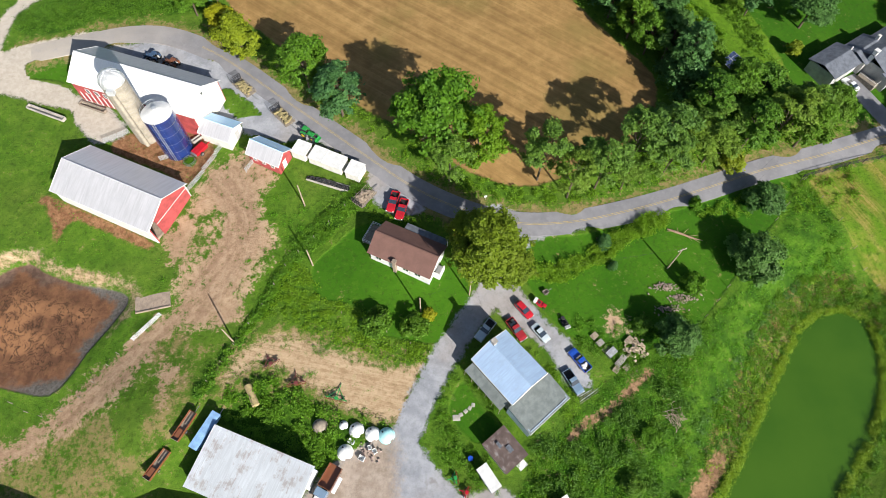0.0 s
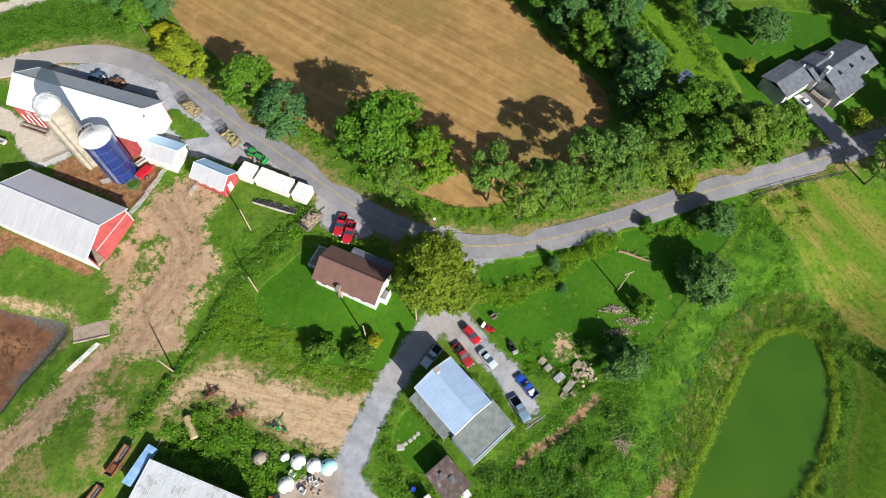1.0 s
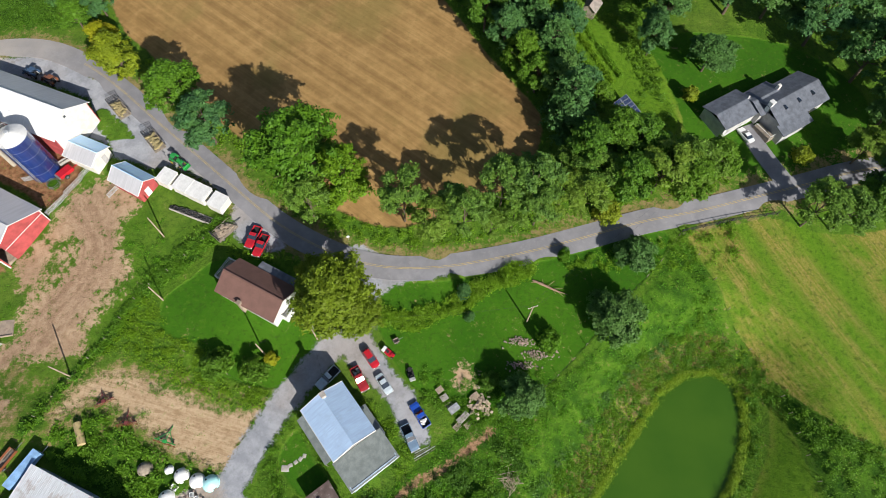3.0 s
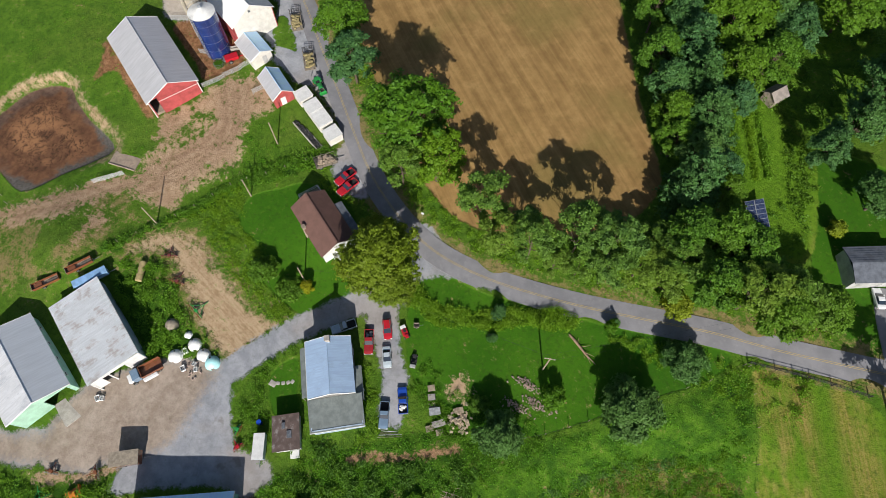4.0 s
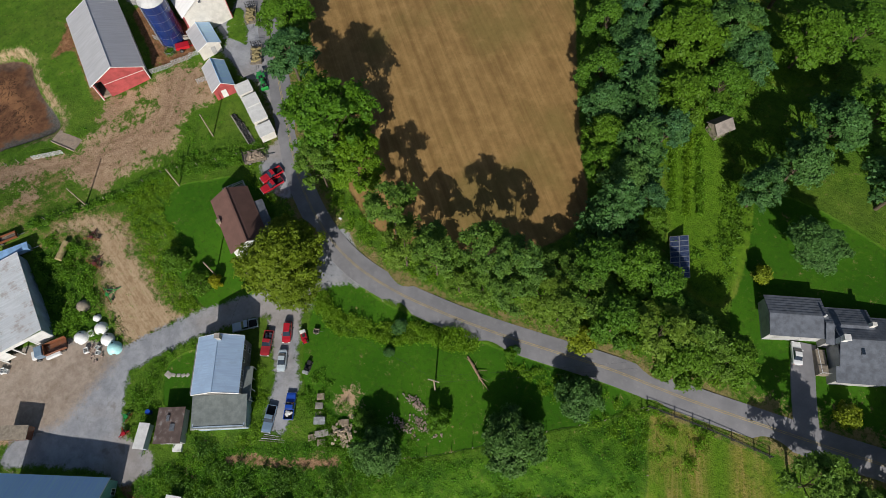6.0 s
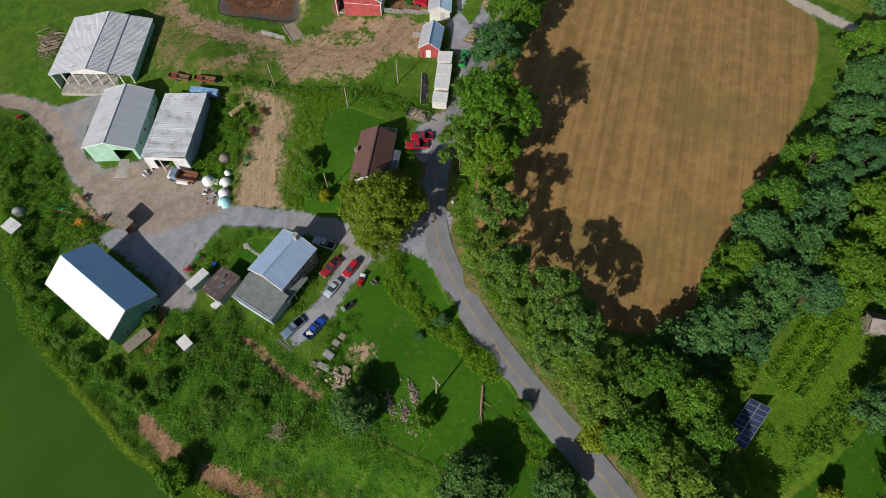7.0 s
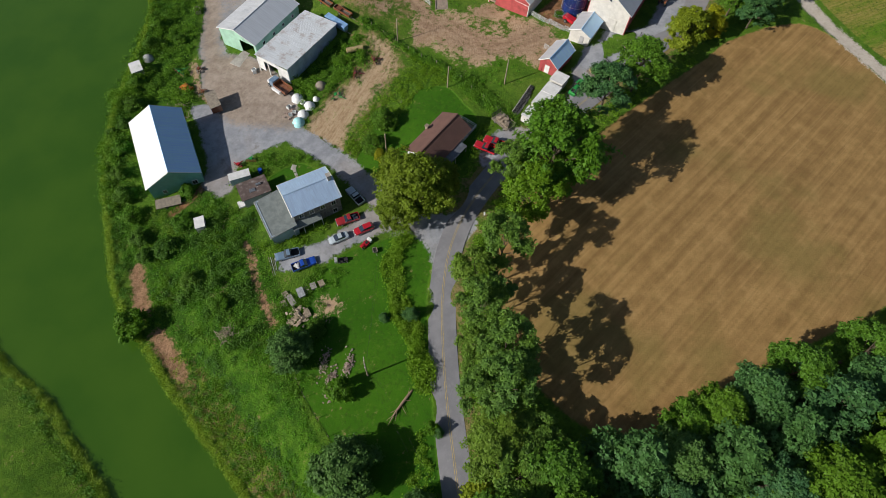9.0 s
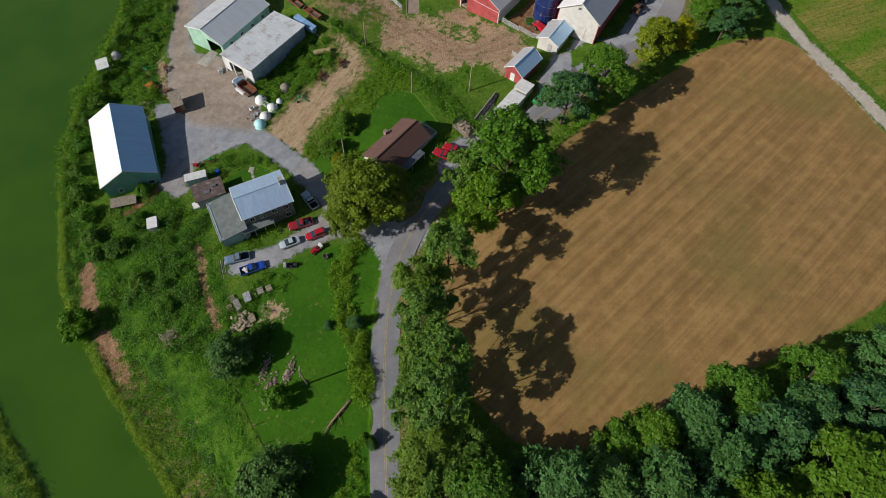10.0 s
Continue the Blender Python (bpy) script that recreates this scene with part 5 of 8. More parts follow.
# ranch house across the road
def ranch_house():
    o = thing("ranch_house", at(88.0, 72.0, 32.0), "grey-shingled ranch house with an attached garage", "house")

    def block(x0, x1, y0, y1, eave, ridge, along):
        part("wall", boxes((x0, y0, -1.5, x1, y0 + 0.15, eave), (x0, y1 - 0.15, -1.5, x1, y1, eave), (x0, y0 + 0.15, -1.5, x0 + 0.15, y1 - 0.15, eave), (x1 - 0.15, y0 + 0.15, -1.5, x1, y1 - 0.15, eave)), STUCCO, o)
        e = 0.4
        if along == "x":
            m = (y0 + y1) / 2
            shingled(o, (x0 - e, y0 - e, eave), (x1 + e, y0 - e, eave), (x1 + e, m, ridge), (x0 - e, m, ridge), SHINGLE["slate"])
            shingled(o, (x1 + e, y1 + e, eave), (x0 - e, y1 + e, eave), (x0 - e, m, ridge), (x1 + e, m, ridge), SHINGLE["slate"])
        else:
            m = (x0 + x1) / 2
            shingled(o, (x0 - e, y1 + e, eave), (x0 - e, y0 - e, eave), (m, y0 - e, ridge), (m, y1 + e, ridge), SHINGLE["slate"])
            shingled(o, (x1 + e, y0 - e, eave), (x1 + e, y1 + e, eave), (m, y1 + e, ridge), (m, y0 - e, ridge), SHINGLE["slate"])

    block(-1.2, 12.0, -4.3, 3.5, 2.9, 4.5, "x")
    block(-10.9, -2.6, 0.3, 6.3, 2.7, 3.7, "x")
    block(-2.5, 4.2, -0.6, 4.8, 2.8, 3.9, "x")
    part("wall", boxes((-1.8, -6.4, -1.5, 5.6, -6.25, 2.3), (-1.8, -6.25, -1.5, -1.65, -4.3, 2.4), (5.45, -6.25, -1.5, 5.6, -4.3, 2.4)), STUCCO, o)
    shingled(o, (-2.2, -6.8, 2.25), (6.0, -6.8, 2.25), (6.0, -4.4, 2.92), (-2.2, -4.4, 2.92), SHINGLE["slate"])
    part("chimney", boxes((-1.5, -0.9, 2.0, -0.7, -0.1, 5.4), (-1.6, -1.0, 5.4, -0.6, 0.0, 5.55)), WHITE, o)
    part("chimney", boxes((3.6, 1.9, 3.0, 4.3, 2.5, 4.9)), CREAM, o)
    part("vent_pipe", tubes(((-2.8, 3.3, 3.3), (-2.8, 3.3, 4.3), 0.16)), WHITE, o)
    for x in (1.5, 5.2, 9.0):
        part("skylight", boxes((x, -2.6, 3.55, x + 0.5, -1.6, 4.12)), GLASS, o)
    part("deck", boxes((-3.4, -5.2, -1.0, -1.85, -1.2, 0.5)), TIMBER, o)
    part("deck_railing", tubes(((-3.35, -5.2, 1.3), (-3.35, -1.2, 1.3), 0.05), ((-3.35, -5.15, 0.4), (-3.35, -5.15, 1.3), 0.05), ((-3.35, -5.15, 1.3), (-1.9, -5.15, 1.3), 0.05), ((-3.35, -1.3, 0.4), (-3.35, -1.3, 1.3), 0.05), sides=5), WHITE, o)
    for x in (2.0, 4.0, 8.0, 10.4):
        window(o, x, 3.5, 1.5, 1.1, 1.2, 0)
    panel_door(o, -4.6, 0.3, 0, 2.6, 2.2, 180, STUCCO)
    panel_door(o, -8.4, 0.3, 0, 2.6, 2.2, 180, STUCCO)


ranch_house()
o = gable("garden_shed", "small tan-roofed garden shed at the wood's edge", "shed", 54.8, 97.0, 60.0, 3.2, 2.8, 2.2, 3.2, TIMBER, (SHINGLE["tan"], SHINGLE["tan"]), sheet=False)


def solar():
    o = thing("solar_array", at(61.0, 70.6, -62.0), "ground-mounted array of dark blue solar panels", "solar panel")
    panel_m, t, b = nodes_of("solar_cell")
    br = t.nodes.new("ShaderNodeTexBrick")
    br.offset = 0
    br.inputs["Color1"].default_value = br.inputs["Color2"].default_value = (0.012, 0.022, 0.085, 1)
    br.inputs["Mortar"].default_value = (0.15, 0.2, 0.32, 1)
    br.inputs["Scale"].default_value, br.inputs["Mortar Size"].default_value = 3.0, 0.03
    tc = t.nodes.new("ShaderNodeTexCoord")
    t.links.new(tc.outputs["Object"], br.inputs["Vector"])
    t.links.new(br.outputs[0], b.inputs["Base Color"])
    b.inputs["Roughness"].default_value = 0.12
    tilt = pose(0, 0, 1.7, 28, 0, 0)
    bm = bmesh.new()
    box(bm, 0.03, 0.03, 0, 0.97, 1.5, 0.05)
    me = bpy.data.meshes.new("panel")
    bm.to_mesh(me)
    bm.free()
    me.materials.append(panel_m)
    bm = bmesh.new()
    for s in ((0, 0, -0.02, 1, 0.06, 0.06), (0, 1.47, -0.02, 1, 1.53, 0.06), (0, 0.06, -0.02, 0.05, 1.47, 0.06), (0.95, 0.06, -0.02, 1, 1.47, 0.06)):
        box(bm, *s)
    fe = bpy.data.meshes.new("panel_frame")
    bm.to_mesh(fe)
    bm.free()
    fe.materials.append(GALV)
    for i in range(8):
        for j in range(2):
            p = new("panel", me)
            p.parent = o
            p.matrix_basis = tilt @ Matrix.Translation((-4.0 + i, -1.55 + j * 1.55, 0))
            q = new("frame", fe)
            q.parent = p
    bm = bmesh.new()
    for x in (-3.5, -1.2, 1.2, 3.5):
        tube(bm, (x, -1.2, -0.8), (x, -1.2, 1.0), 0.06, sides=6)
        tube(bm, (x, 1.2, -0.8), (x, 1.2, 2.25), 0.06, sides=6)
    part("rack", bm, STEEL, o)


solar()


# ---- trees ----
def leaves(centres, normals, size, fold=0.18):
    """Small leaf blades, three corners each, about their centres."""
    n = len(centres)
    r = rng.normal(size=(n, 3))
    u = np.cross(normals, r)
    u /= np.linalg.norm(u, axis=1)[:, None] + 1e-9
    v = np.cross(normals, u)
    s = size * rng.uniform(0.6, 1.4, (n, 1))
    p = np.stack([centres - u * s + v * s * 0.4, centres - v * s * 0.9 + normals * s * fold, centres + u * s + v * s * 0.4], 1).reshape(-1, 3)
    return p, np.arange(3 * n).reshape(-1, 3)


def tree_shape(radius, height, count, lobes, leaf, low=0.25, shape="round", seed=0, spray=0.25):
    """Crown of lobes round the limbs, each lobe of small boughs and each bough of leafy twigs; returns blades and limb ends."""
    g = np.random.default_rng(seed)
    ends = []
    for k in range(lobes):
        a = k * 2.4 + g.uniform(-0.4, 0.4)
        if shape == "cone":
            h = (k + 0.5) / lobes
            rr = radius * (1 - h) ** 0.8 * g.uniform(0.55, 0.95)
            z = height * (0.12 + 0.86 * h)
            lr = radius * (0.18 + 0.22 * (1 - h)) * g.uniform(0.8, 1.2)
        else:
            h = g.uniform(0, 1) ** 0.8
            prof = math.sqrt(max(0.06, 1 - (2 * h - 0.85) ** 2 * 0.9))
            rr = radius * prof * math.sqrt(g.uniform(0.2, 1)) * 0.86
            z = height * (low + (1 - low) * 0.86 * h)
            lr = radius * g.uniform(0.13, 0.25)
        ends.append((rr * math.cos(a), rr * math.sin(a), z, lr))
    ends = np.array(ends)
    # boughs stand off each lobe, unevenly, with gaps between them
    boughs = lobes * 9
    w = ends[:, 3] ** 2
    own = g.choice(len(ends), boughs, p=w / w.sum())
    d = g.normal(size=(boughs, 3))
    d[:, 2] = d[:, 2] * 0.8 + 0.2
    d /= np.linalg.norm(d, axis=1)[:, None]
    bc = ends[own, :3] + d * ends[own, 3:4] * g.uniform(0.4, 1.2, (boughs, 1)) * np.array([1, 1, 0.85])
    br = ends[own, 3] * g.uniform(0.22, 0.5, boughs)
    twigs = count // 9
    pick = g.choice(boughs, twigs, p=br**1.6 / (br**1.6).sum())
    e = g.normal(size=(twigs, 3))
    e /= np.linalg.norm(e, axis=1)[:, None]
    far = np.where(g.uniform(size=(twigs, 1)) < spray, g.uniform(1.0, 1.9, (twigs, 1)), g.uniform(0.3, 1.05, (twigs, 1)))
    c = bc[pick] + e * br[pick, None] * far * np.array([1, 1, 0.7])
    out = c - np.array([0, 0, height * 0.45])
    out /= np.linalg.norm(out, axis=1)[:, None] + 1e-9
    # leaves of a twig spread flat about its tip
    c = np.repeat(c, 9, 0) + g.normal(size=(twigs * 9, 3)) * np.array([0.24, 0.24, 0.10]) * (leaf / 0.22)
    nrm = np.repeat(e * 0.5 + out * 0.4, 9, 0) + g.normal(size=(twigs * 9, 3)) * 0.4 + np.array([0, 0, 0.55])
    nrm /= np.linalg.norm(nrm, axis=1)[:, None]
    return c, nrm, leaf, ends


def tree_kind(name, label, category, leafkind, radius, height, count, lobes=26, leaf=0.26, low=0.25, shape="round", seed=0, trunk=0.28, bark=BARK):
    o = thing(name, pose(0, 0, -500), label, category)
    c, nrm, leaf, ends = tree_shape(radius, height, count, lobes, leaf, low, shape, seed)
    v, f = leaves(c, nrm, leaf)
    mesh_part("crown", v.tolist(), f.tolist(), LEAF[leafkind], o)
    bm = bmesh.new()
    top = height * (0.9 if shape == "cone" else 0.55)
    tube(bm, (0, 0, -0.8), (0.1, 0.05, top * 0.5), trunk, trunk * 0.75, 10)
    tube(bm, (0.1, 0.05, top * 0.5), (0.15, -0.1, top), trunk * 0.75, trunk * 0.3, 8)
    part("trunk", bm, bark, o)
    bm = bmesh.new()
    for ex, ey, ez, lr in ends[::2]:
        z0 = min(ez * 0.6, top * 0.95)
        tube(bm, (0.1, 0, z0), (ex * 0.9, ey * 0.9, ez), trunk * 0.3, trunk * 0.08, 5)
    part("limb", bm, bark, o)
    return o


KINDS = {
    "maple": tree_kind("maple_tree", "broad maple tree with yellow-green leaves", "tree", "maple", 7.0, 13.0, 34000, 80, 0.2, 0.3, seed=1, trunk=0.42),
    "oak": tree_kind("shade_tree", "large green broadleaf tree at the field edge", "tree", "oak", 7.0, 16.0, 17500, 50, 0.24, 0.32, seed=2, trunk=0.42),
    "ash": tree_kind("locust_tree", "feathery grey-green locust tree by the road", "tree", "grey", 4.2, 15.0, 8200, 26, 0.19, 0.35, "tall", seed=3, trunk=0.2),
    "wood": tree_kind("woodland_tree", "tall dark green woodland tree", "tree", "dark", 5.0, 14.0, 17000, 44, 0.22, 0.3, seed=4, trunk=0.28),
    "wood2": tree_kind("broadleaf_tree", "mid-green broadleaf woodland tree", "tree", "green", 5.0, 14.0, 17000, 44, 0.22, 0.28, seed=5, trunk=0.28),
    "spruce": tree_kind("spruce_tree", "dense dark green conifer tree", "conifer", "dark", 4.0, 14.0, 15000, 60, 0.2, 0.05, "cone", seed=6, trunk=0.2),
    "round": tree_kind("lawn_tree", "dense rounded dark green tree on the lawn", "tree", "dark", 4.5, 6.5, 16000, 46, 0.19, 0.08, seed=7, trunk=0.25),
    "bush": tree_kind("bush", "rounded leafy green garden bush", "bush", "green", 2.4, 3.0, 5500, 22, 0.17, 0.1, seed=8, trunk=0.1),
    "scrub": tree_kind("roadside_shrub", "pale green roadside shrub", "bush", "weed", 2.6, 3.2, 6000, 24, 0.17, 0.08, seed=9, trunk=0.1),
    "gold": tree_kind("golden_shrub", "bright yellow-green leafy shrub", "bush", "yellow", 2.0, 2.8, 5000, 22, 0.16, 0.1, seed=10, trunk=0.1),
    "golden": tree_kind("golden_tree", "tall yellow-green leafy tree by the road", "tree", "yellow", 4.4, 10.0, 16000, 50, 0.21, 0.15, seed=11, trunk=0.25),
}
RADIUS = {"maple": 7.0, "oak": 7.0, "ash": 4.2, "wood": 5.0, "wood2": 5.0, "spruce": 4.0, "round": 4.5, "bush": 2.4, "scrub": 2.6, "gold": 2.0, "golden": 4.4}
HEIGHT = {"maple": 13.0, "oak": 16.0, "ash": 15.0, "wood": 14.0, "wood2": 14.0, "spruce": 14.0, "round": 6.5, "bush": 3.0, "scrub": 3.2, "gold": 2.8, "golden": 10.0}
GROUP = {"wood": "woodland trees", "wood2": "woodland trees", "ash": "roadside trees", "scrub": "roadside shrubs", "bush": "bushes"}
used = set()


def plant(kind, x, y, r, h, deg=None):
    s, k = r * (1.12 if kind == "maple" else 1.1) / RADIUS[kind], h * 1.04 / HEIGHT[kind]
    m = pose(x, y, gz(x, y) - 0.1, 0, 0, rng.uniform(0, 360) if deg is None else deg) @ Matrix.Diagonal((s, s, k, 1))
    if kind in used:
        o = copy_thing(KINDS[kind], Matrix.Identity(4))
    else:
        o = KINDS[kind]
        used.add(kind)
    o.matrix_basis = m
    if kind in GROUP:
        o["group"] = GROUP[kind]
    return o


TREES = """
maple 6.1 30.5 7.2 13; maple 10.6 27.6 4.0 9; maple 2.6 34.2 3.8 9.5; oak -2.0 54.2 8.2 19; oak 5.4 51.2 5.4 14; oak -6.4 57 4.6 13; ash -0.1 47.6 4.2 13; wood2 -28.3 69.6 5.2 13.5; wood -21.2 63.2 5 13; golden -43 79.6 4.4 9.5; golden -47.4 85.5 3.2 7; wood -57 96.5 4.6 9; wood2 -54.2 90 3.6 8; wood -50.2 94 3.6 8; wood -63 99 4.6 9
ash 17 47.5 4.4 16; ash 22.5 43.7 4.0 14; ash 28 45.5 4.0 14; ash 34.8 50 4.4 16; ash 40.4 51 4.4 16; ash 41.3 47.6 3.8 12; ash 46 51 4.4 10; ash 50 50.5 4.2 10.5; gold 54.8 49.6 2.6 4; ash 52 54.5 4.4 11; wood2 58 53 4.4 13; ash 64 54.5 4.8 15; wood2 69 53.5 4.4 12; wood2 51.5 59.5 5 12; wood2 56 61.6 4.2 13.5; wood2 60.5 60.8 4.4 13; ash 45.6 56.4 3.4 8; ash 37 46.4 2.8 8; ash 33 45.2 2.6 8; ash 25.4 47.4 3.0 12
wood2 27 101 4.2 12; wood2 31.8 91 4.2 12; wood 35.6 85.6 4 12; wood2 39 80.2 3.8 11; wood2 42 76 3.6 10; spruce 36.5 94 5.4 15; wood2 41 103 7 15; wood 47 110 6 14; wood2 46.6 93 5 13; wood2 51 99.5 4.6 12; wood 52.5 107.5 4.6 12; spruce 45 81 5 14; wood 45.8 74.8 3.8 12; spruce 41 88 4.6 14; wood 31 107 5 13; wood 23.4 111 4.8 13; wood2 31 115 6 15; wood2 38 111 5 14; wood 17.5 118 5 13; wood2 10 124.5 5 13; wood 25 123 6 15; wood2 35 121 6 15; wood 33.4 99.4 4.4 13; spruce 48 68.8 4.6 15; wood 51 74.4 3.4 9; wood2 54 71.8 3 8; wood 47.6 86.6 4 12; wood 68.5 92 4.6 13; wood 66 86.2 3.6 11; wood2 59.5 117 6 13; wood 70 101 5.4 14; wood2 66 122 6 13; wood2 75 106 6 15; wood 84 98 6.5 15; wood 38 129 6.5 15; wood2 18 130 6 15; wood2 50 128 7 16; wood 4 137 6 14
ash 92.2 48.9 4.6 13; ash 97.9 48.2 4.2 12; wood2 103 50 4.6 11; wood 107.6 54.3 5 13; wood 77.2 82.6 4.6 9; gold 93.6 62.4 2.0 3.4; wood 110.8 70.3 5.6 15; wood 108 81 6 15; wood 100 90 6 14; wood2 75 58.6 4.0 10; ash 68.2 56.9 4.4 13; wood2 62.6 59 4.0 11; ash 73.4 57 3.6 10; wood 92 97 6 14; wood 118 62 6 14; wood2 120 52 5 11; wood 121 78 7 15; wood2 125 90 7 15; wood 108 96 7 15; gold 73.5 75.5 1.6 3.4; ash 104 62 4 10
bush -12 -37.2 2.2 2.4; bush -6 -36.6 1.8 2.2; scrub 0 -34.6 2.2 2.4; bush 6.2 -31.8 2.0 2.4; bush 11.4 -28.6 2.4 2.8; scrub 16 -24.8 2.2 2.6; bush 20 -21.2 2.2 2.4; bush 23.6 -18.4 1.9 2.2; scrub -18.4 -39.2 2.0 2.2; bush -30 -41.2 2.0 2.4; scrub -37 -41.8 2.0 2.2; bush 21.8 -14.8 2.4 2.6; scrub 15.8 -13.6 2.2 2.2; bush 27.4 -7.6 2.0 1.8; scrub 31.4 -0.6 2.0 1.6; bush -33.5 -35.5 1.6 1.8; bush -3.5 -38.6 1.4 1.6; scrub 8.6 -15.6 1.6 2.0; scrub 46.6 41.0 1.2 2.4
round 54.6 29.2 5.0 7; round 59.4 41.5 3.7 5.5; round 38.3 15.3 3.8 6; scrub 43 25.3 2.3 3.2; bush -13.6 19.6 2.9 3.4; bush -7.0 19.0 2.6 3.2; gold -4.4 21 1.2 2.6; spruce 28.4 34.2 1.2 3.2; spruce 29.6 29.6 0.8 2.0; spruce 47 42.1 0.9 2.4; scrub 37.2 -15.4 3.0 4.4; bush 33 18.5 1.8 2; wood 118 20 5 9; wood 124 32 4 8
"""
for entry in TREES.replace("\n", ";").split(";"):
    if entry.strip():
        k, x, y, r, h = entry.split()
        x, y, r, h = float(x), float(y), float(r), float(h)
        plant(k, x, y, r, h)


# ---- vehicles ----
def wheel(owner, x, y, r, w, rim=STEEL):
    bm = bmesh.new()
    bmesh.ops.create_cone(bm, cap_ends=True, segments=18, radius1=r, radius2=r, depth=w, matrix=pose(x, y, r, 90, 0, 0))
    bmesh.ops.bevel(bm, geom=[e for e in bm.edges if len(e.link_faces) == 2 and any(len(f.verts) > 4 for f in e.link_faces)], offset=0.05, segments=2, affect="EDGES")
    t = part("wheel", bm, RUBBER, owner)
    bm = bmesh.new()
    bmesh.ops.create_cone(bm, cap_ends=True, segments=12, radius1=r * 0.6, radius2=r * 0.6, depth=w + 0.03, matrix=pose(x, y, r, 90, 0, 0))
    part("rim", bm, rim, t)


def body_of(stations, material, owner, name):
    """A shell lofted along x: each station is x, half width low, half width high, z low, z shoulder, z top, half width top."""
    bm = bmesh.new()
    rings = []
    for x, wl, wh, zl, zs, zt, wt in stations:
        rings.append([bm.verts.new((x, y, z)) for y, z in ((-wl, zl), (-wh, zs), (-wt, zt), (wt, zt), (wh, zs), (wl, zl))])
    for a, b in zip(rings, rings[1:]):
        for i in range(6):
            j = (i + 1) % 6
            bm.faces.new((a[i], a[j], b[j], b[i]))
    bm.faces.new(rings[0][::-1])
    bm.faces.new(rings[-1])
    bmesh.ops.recalc_face_normals(bm, faces=bm.faces[:])
    bmesh.ops.bevel(bm, geom=bm.edges[:], offset=0.03, segments=1, affect="EDGES")
    return part(name, bm, material, owner)


def lights(o, front, rear, half, z):
    for s in (-1, 1):
        part("headlight", boxes((front - 0.05, s * half * 0.78 - 0.17, z - 0.1, front + 0.03, s * half * 0.78 + 0.17, z + 0.1), edge=0.02), PLASTIC, o)
        part("tail_light", boxes((rear - 0.03, s * half * 0.85 - 0.1, z - 0.12, rear + 0.05, s * half * 0.85 + 0.1, z + 0.12), edge=0.02), PAINT["dark_red"], o)
    part("bumper", boxes((front - 0.02, -half, z - 0.42, front + 0.12, half, z - 0.2), edge=0.03), STEEL, o)
    part("bumper", boxes((rear - 0.12, -half, z - 0.42, rear + 0.02, half, z - 0.2), edge=0.03), STEEL, o)


def facing(a, b):
    """Middle and heading of something that points from a to b."""
    return (a[0] + b[0]) / 2, (a[1] + b[1]) / 2, math.degrees(math.atan2(b[1] - a[1], b[0] - a[0]))


def pickup(paint, rear, front, label, load=None, bed=DARK, L=5.1):
    x, y, d = facing(rear, front)
    o = thing("pickup_truck", at(x, y, d) @ Matrix.Scale(0.87, 4), label, "pickup truck")
    h, w = L / 2, 0.95
    p = PAINT[paint]
    body_of([(0.3, w, w, 0.45, 0.85, 1.02, w - 0.06), (h - 0.5, w, w, 0.45, 0.85, 1.02, w - 0.1), (h, w - 0.06, w - 0.06, 0.5, 0.8, 0.92, w - 0.16)], p, o, "hood")
    body_of([(-0.75, w, w, 0.45, 0.9, 1.05, w - 0.03), (0.35, w, w, 0.45, 0.9, 1.05, w - 0.03)], p, o, "cab")
    body_of([(-0.72, w - 0.06, w - 0.07, 1.0, 1.1, 1.6, w - 0.22), (-0.05, w - 0.06, w - 0.07, 1.0, 1.1, 1.68, w - 0.22), (0.72, w - 0.06, w - 0.08, 1.0, 1.03, 1.06, w - 0.12)], GLASS, o, "glazing")
    part("cab_roof", boxes((-0.66, -w + 0.2, 1.58, 0.08, w - 0.2, 1.71), edge=0.05), p, o)
    for s in (-1, 1):
        part("bed_side", boxes((-h, s * (w - 0.05) - 0.06, 0.5, -0.8, s * (w - 0.05) + 0.06, 1.08), edge=0.03), p, o)
    part("tailgate", boxes((-h - 0.03, -w + 0.1, 0.5, -h + 0.05, w - 0.1, 1.08), edge=0.02), p, o)
    part("bed_floor", boxes((-h + 0.05, -w + 0.1, 0.5, -0.8, w - 0.1, 0.62)), bed, o)
    part("chassis", boxes((-h + 0.1, -0.6, 0.3, h - 0.2, 0.6, 0.5)), DARK, o)
    for s in (-1, 1):
        part("mirror", boxes((0.35, s * (w + 0.12) - 0.1, 1.05, 0.45, s * (w + 0.12) + 0.1, 1.25), edge=0.02), p, o)
    for wx in (-h + 1.05, h - 0.95):
        for s in (-1, 1):
            wheel(o, wx, s * (w - 0.1), 0.36, 0.24)
    lights(o, h, -h, w, 0.8)
    if load:
        bm = bmesh.new()
        for k in range(9):
            cx, cy = random.uniform(-h + 0.4, -1.1), random.uniform(-0.6, 0.6)
            box(bm, -0.22, -0.16, 0, 0.22, 0.16, 0.28, m=pose(cx, cy, 0.62 + random.uniform(0, 0.25), random.uniform(-20, 20), random.uniform(-20, 20), random.uniform(0, 180)))
        part("load", bm, load, o, "loose boxes and scrap in the bed")
    return o


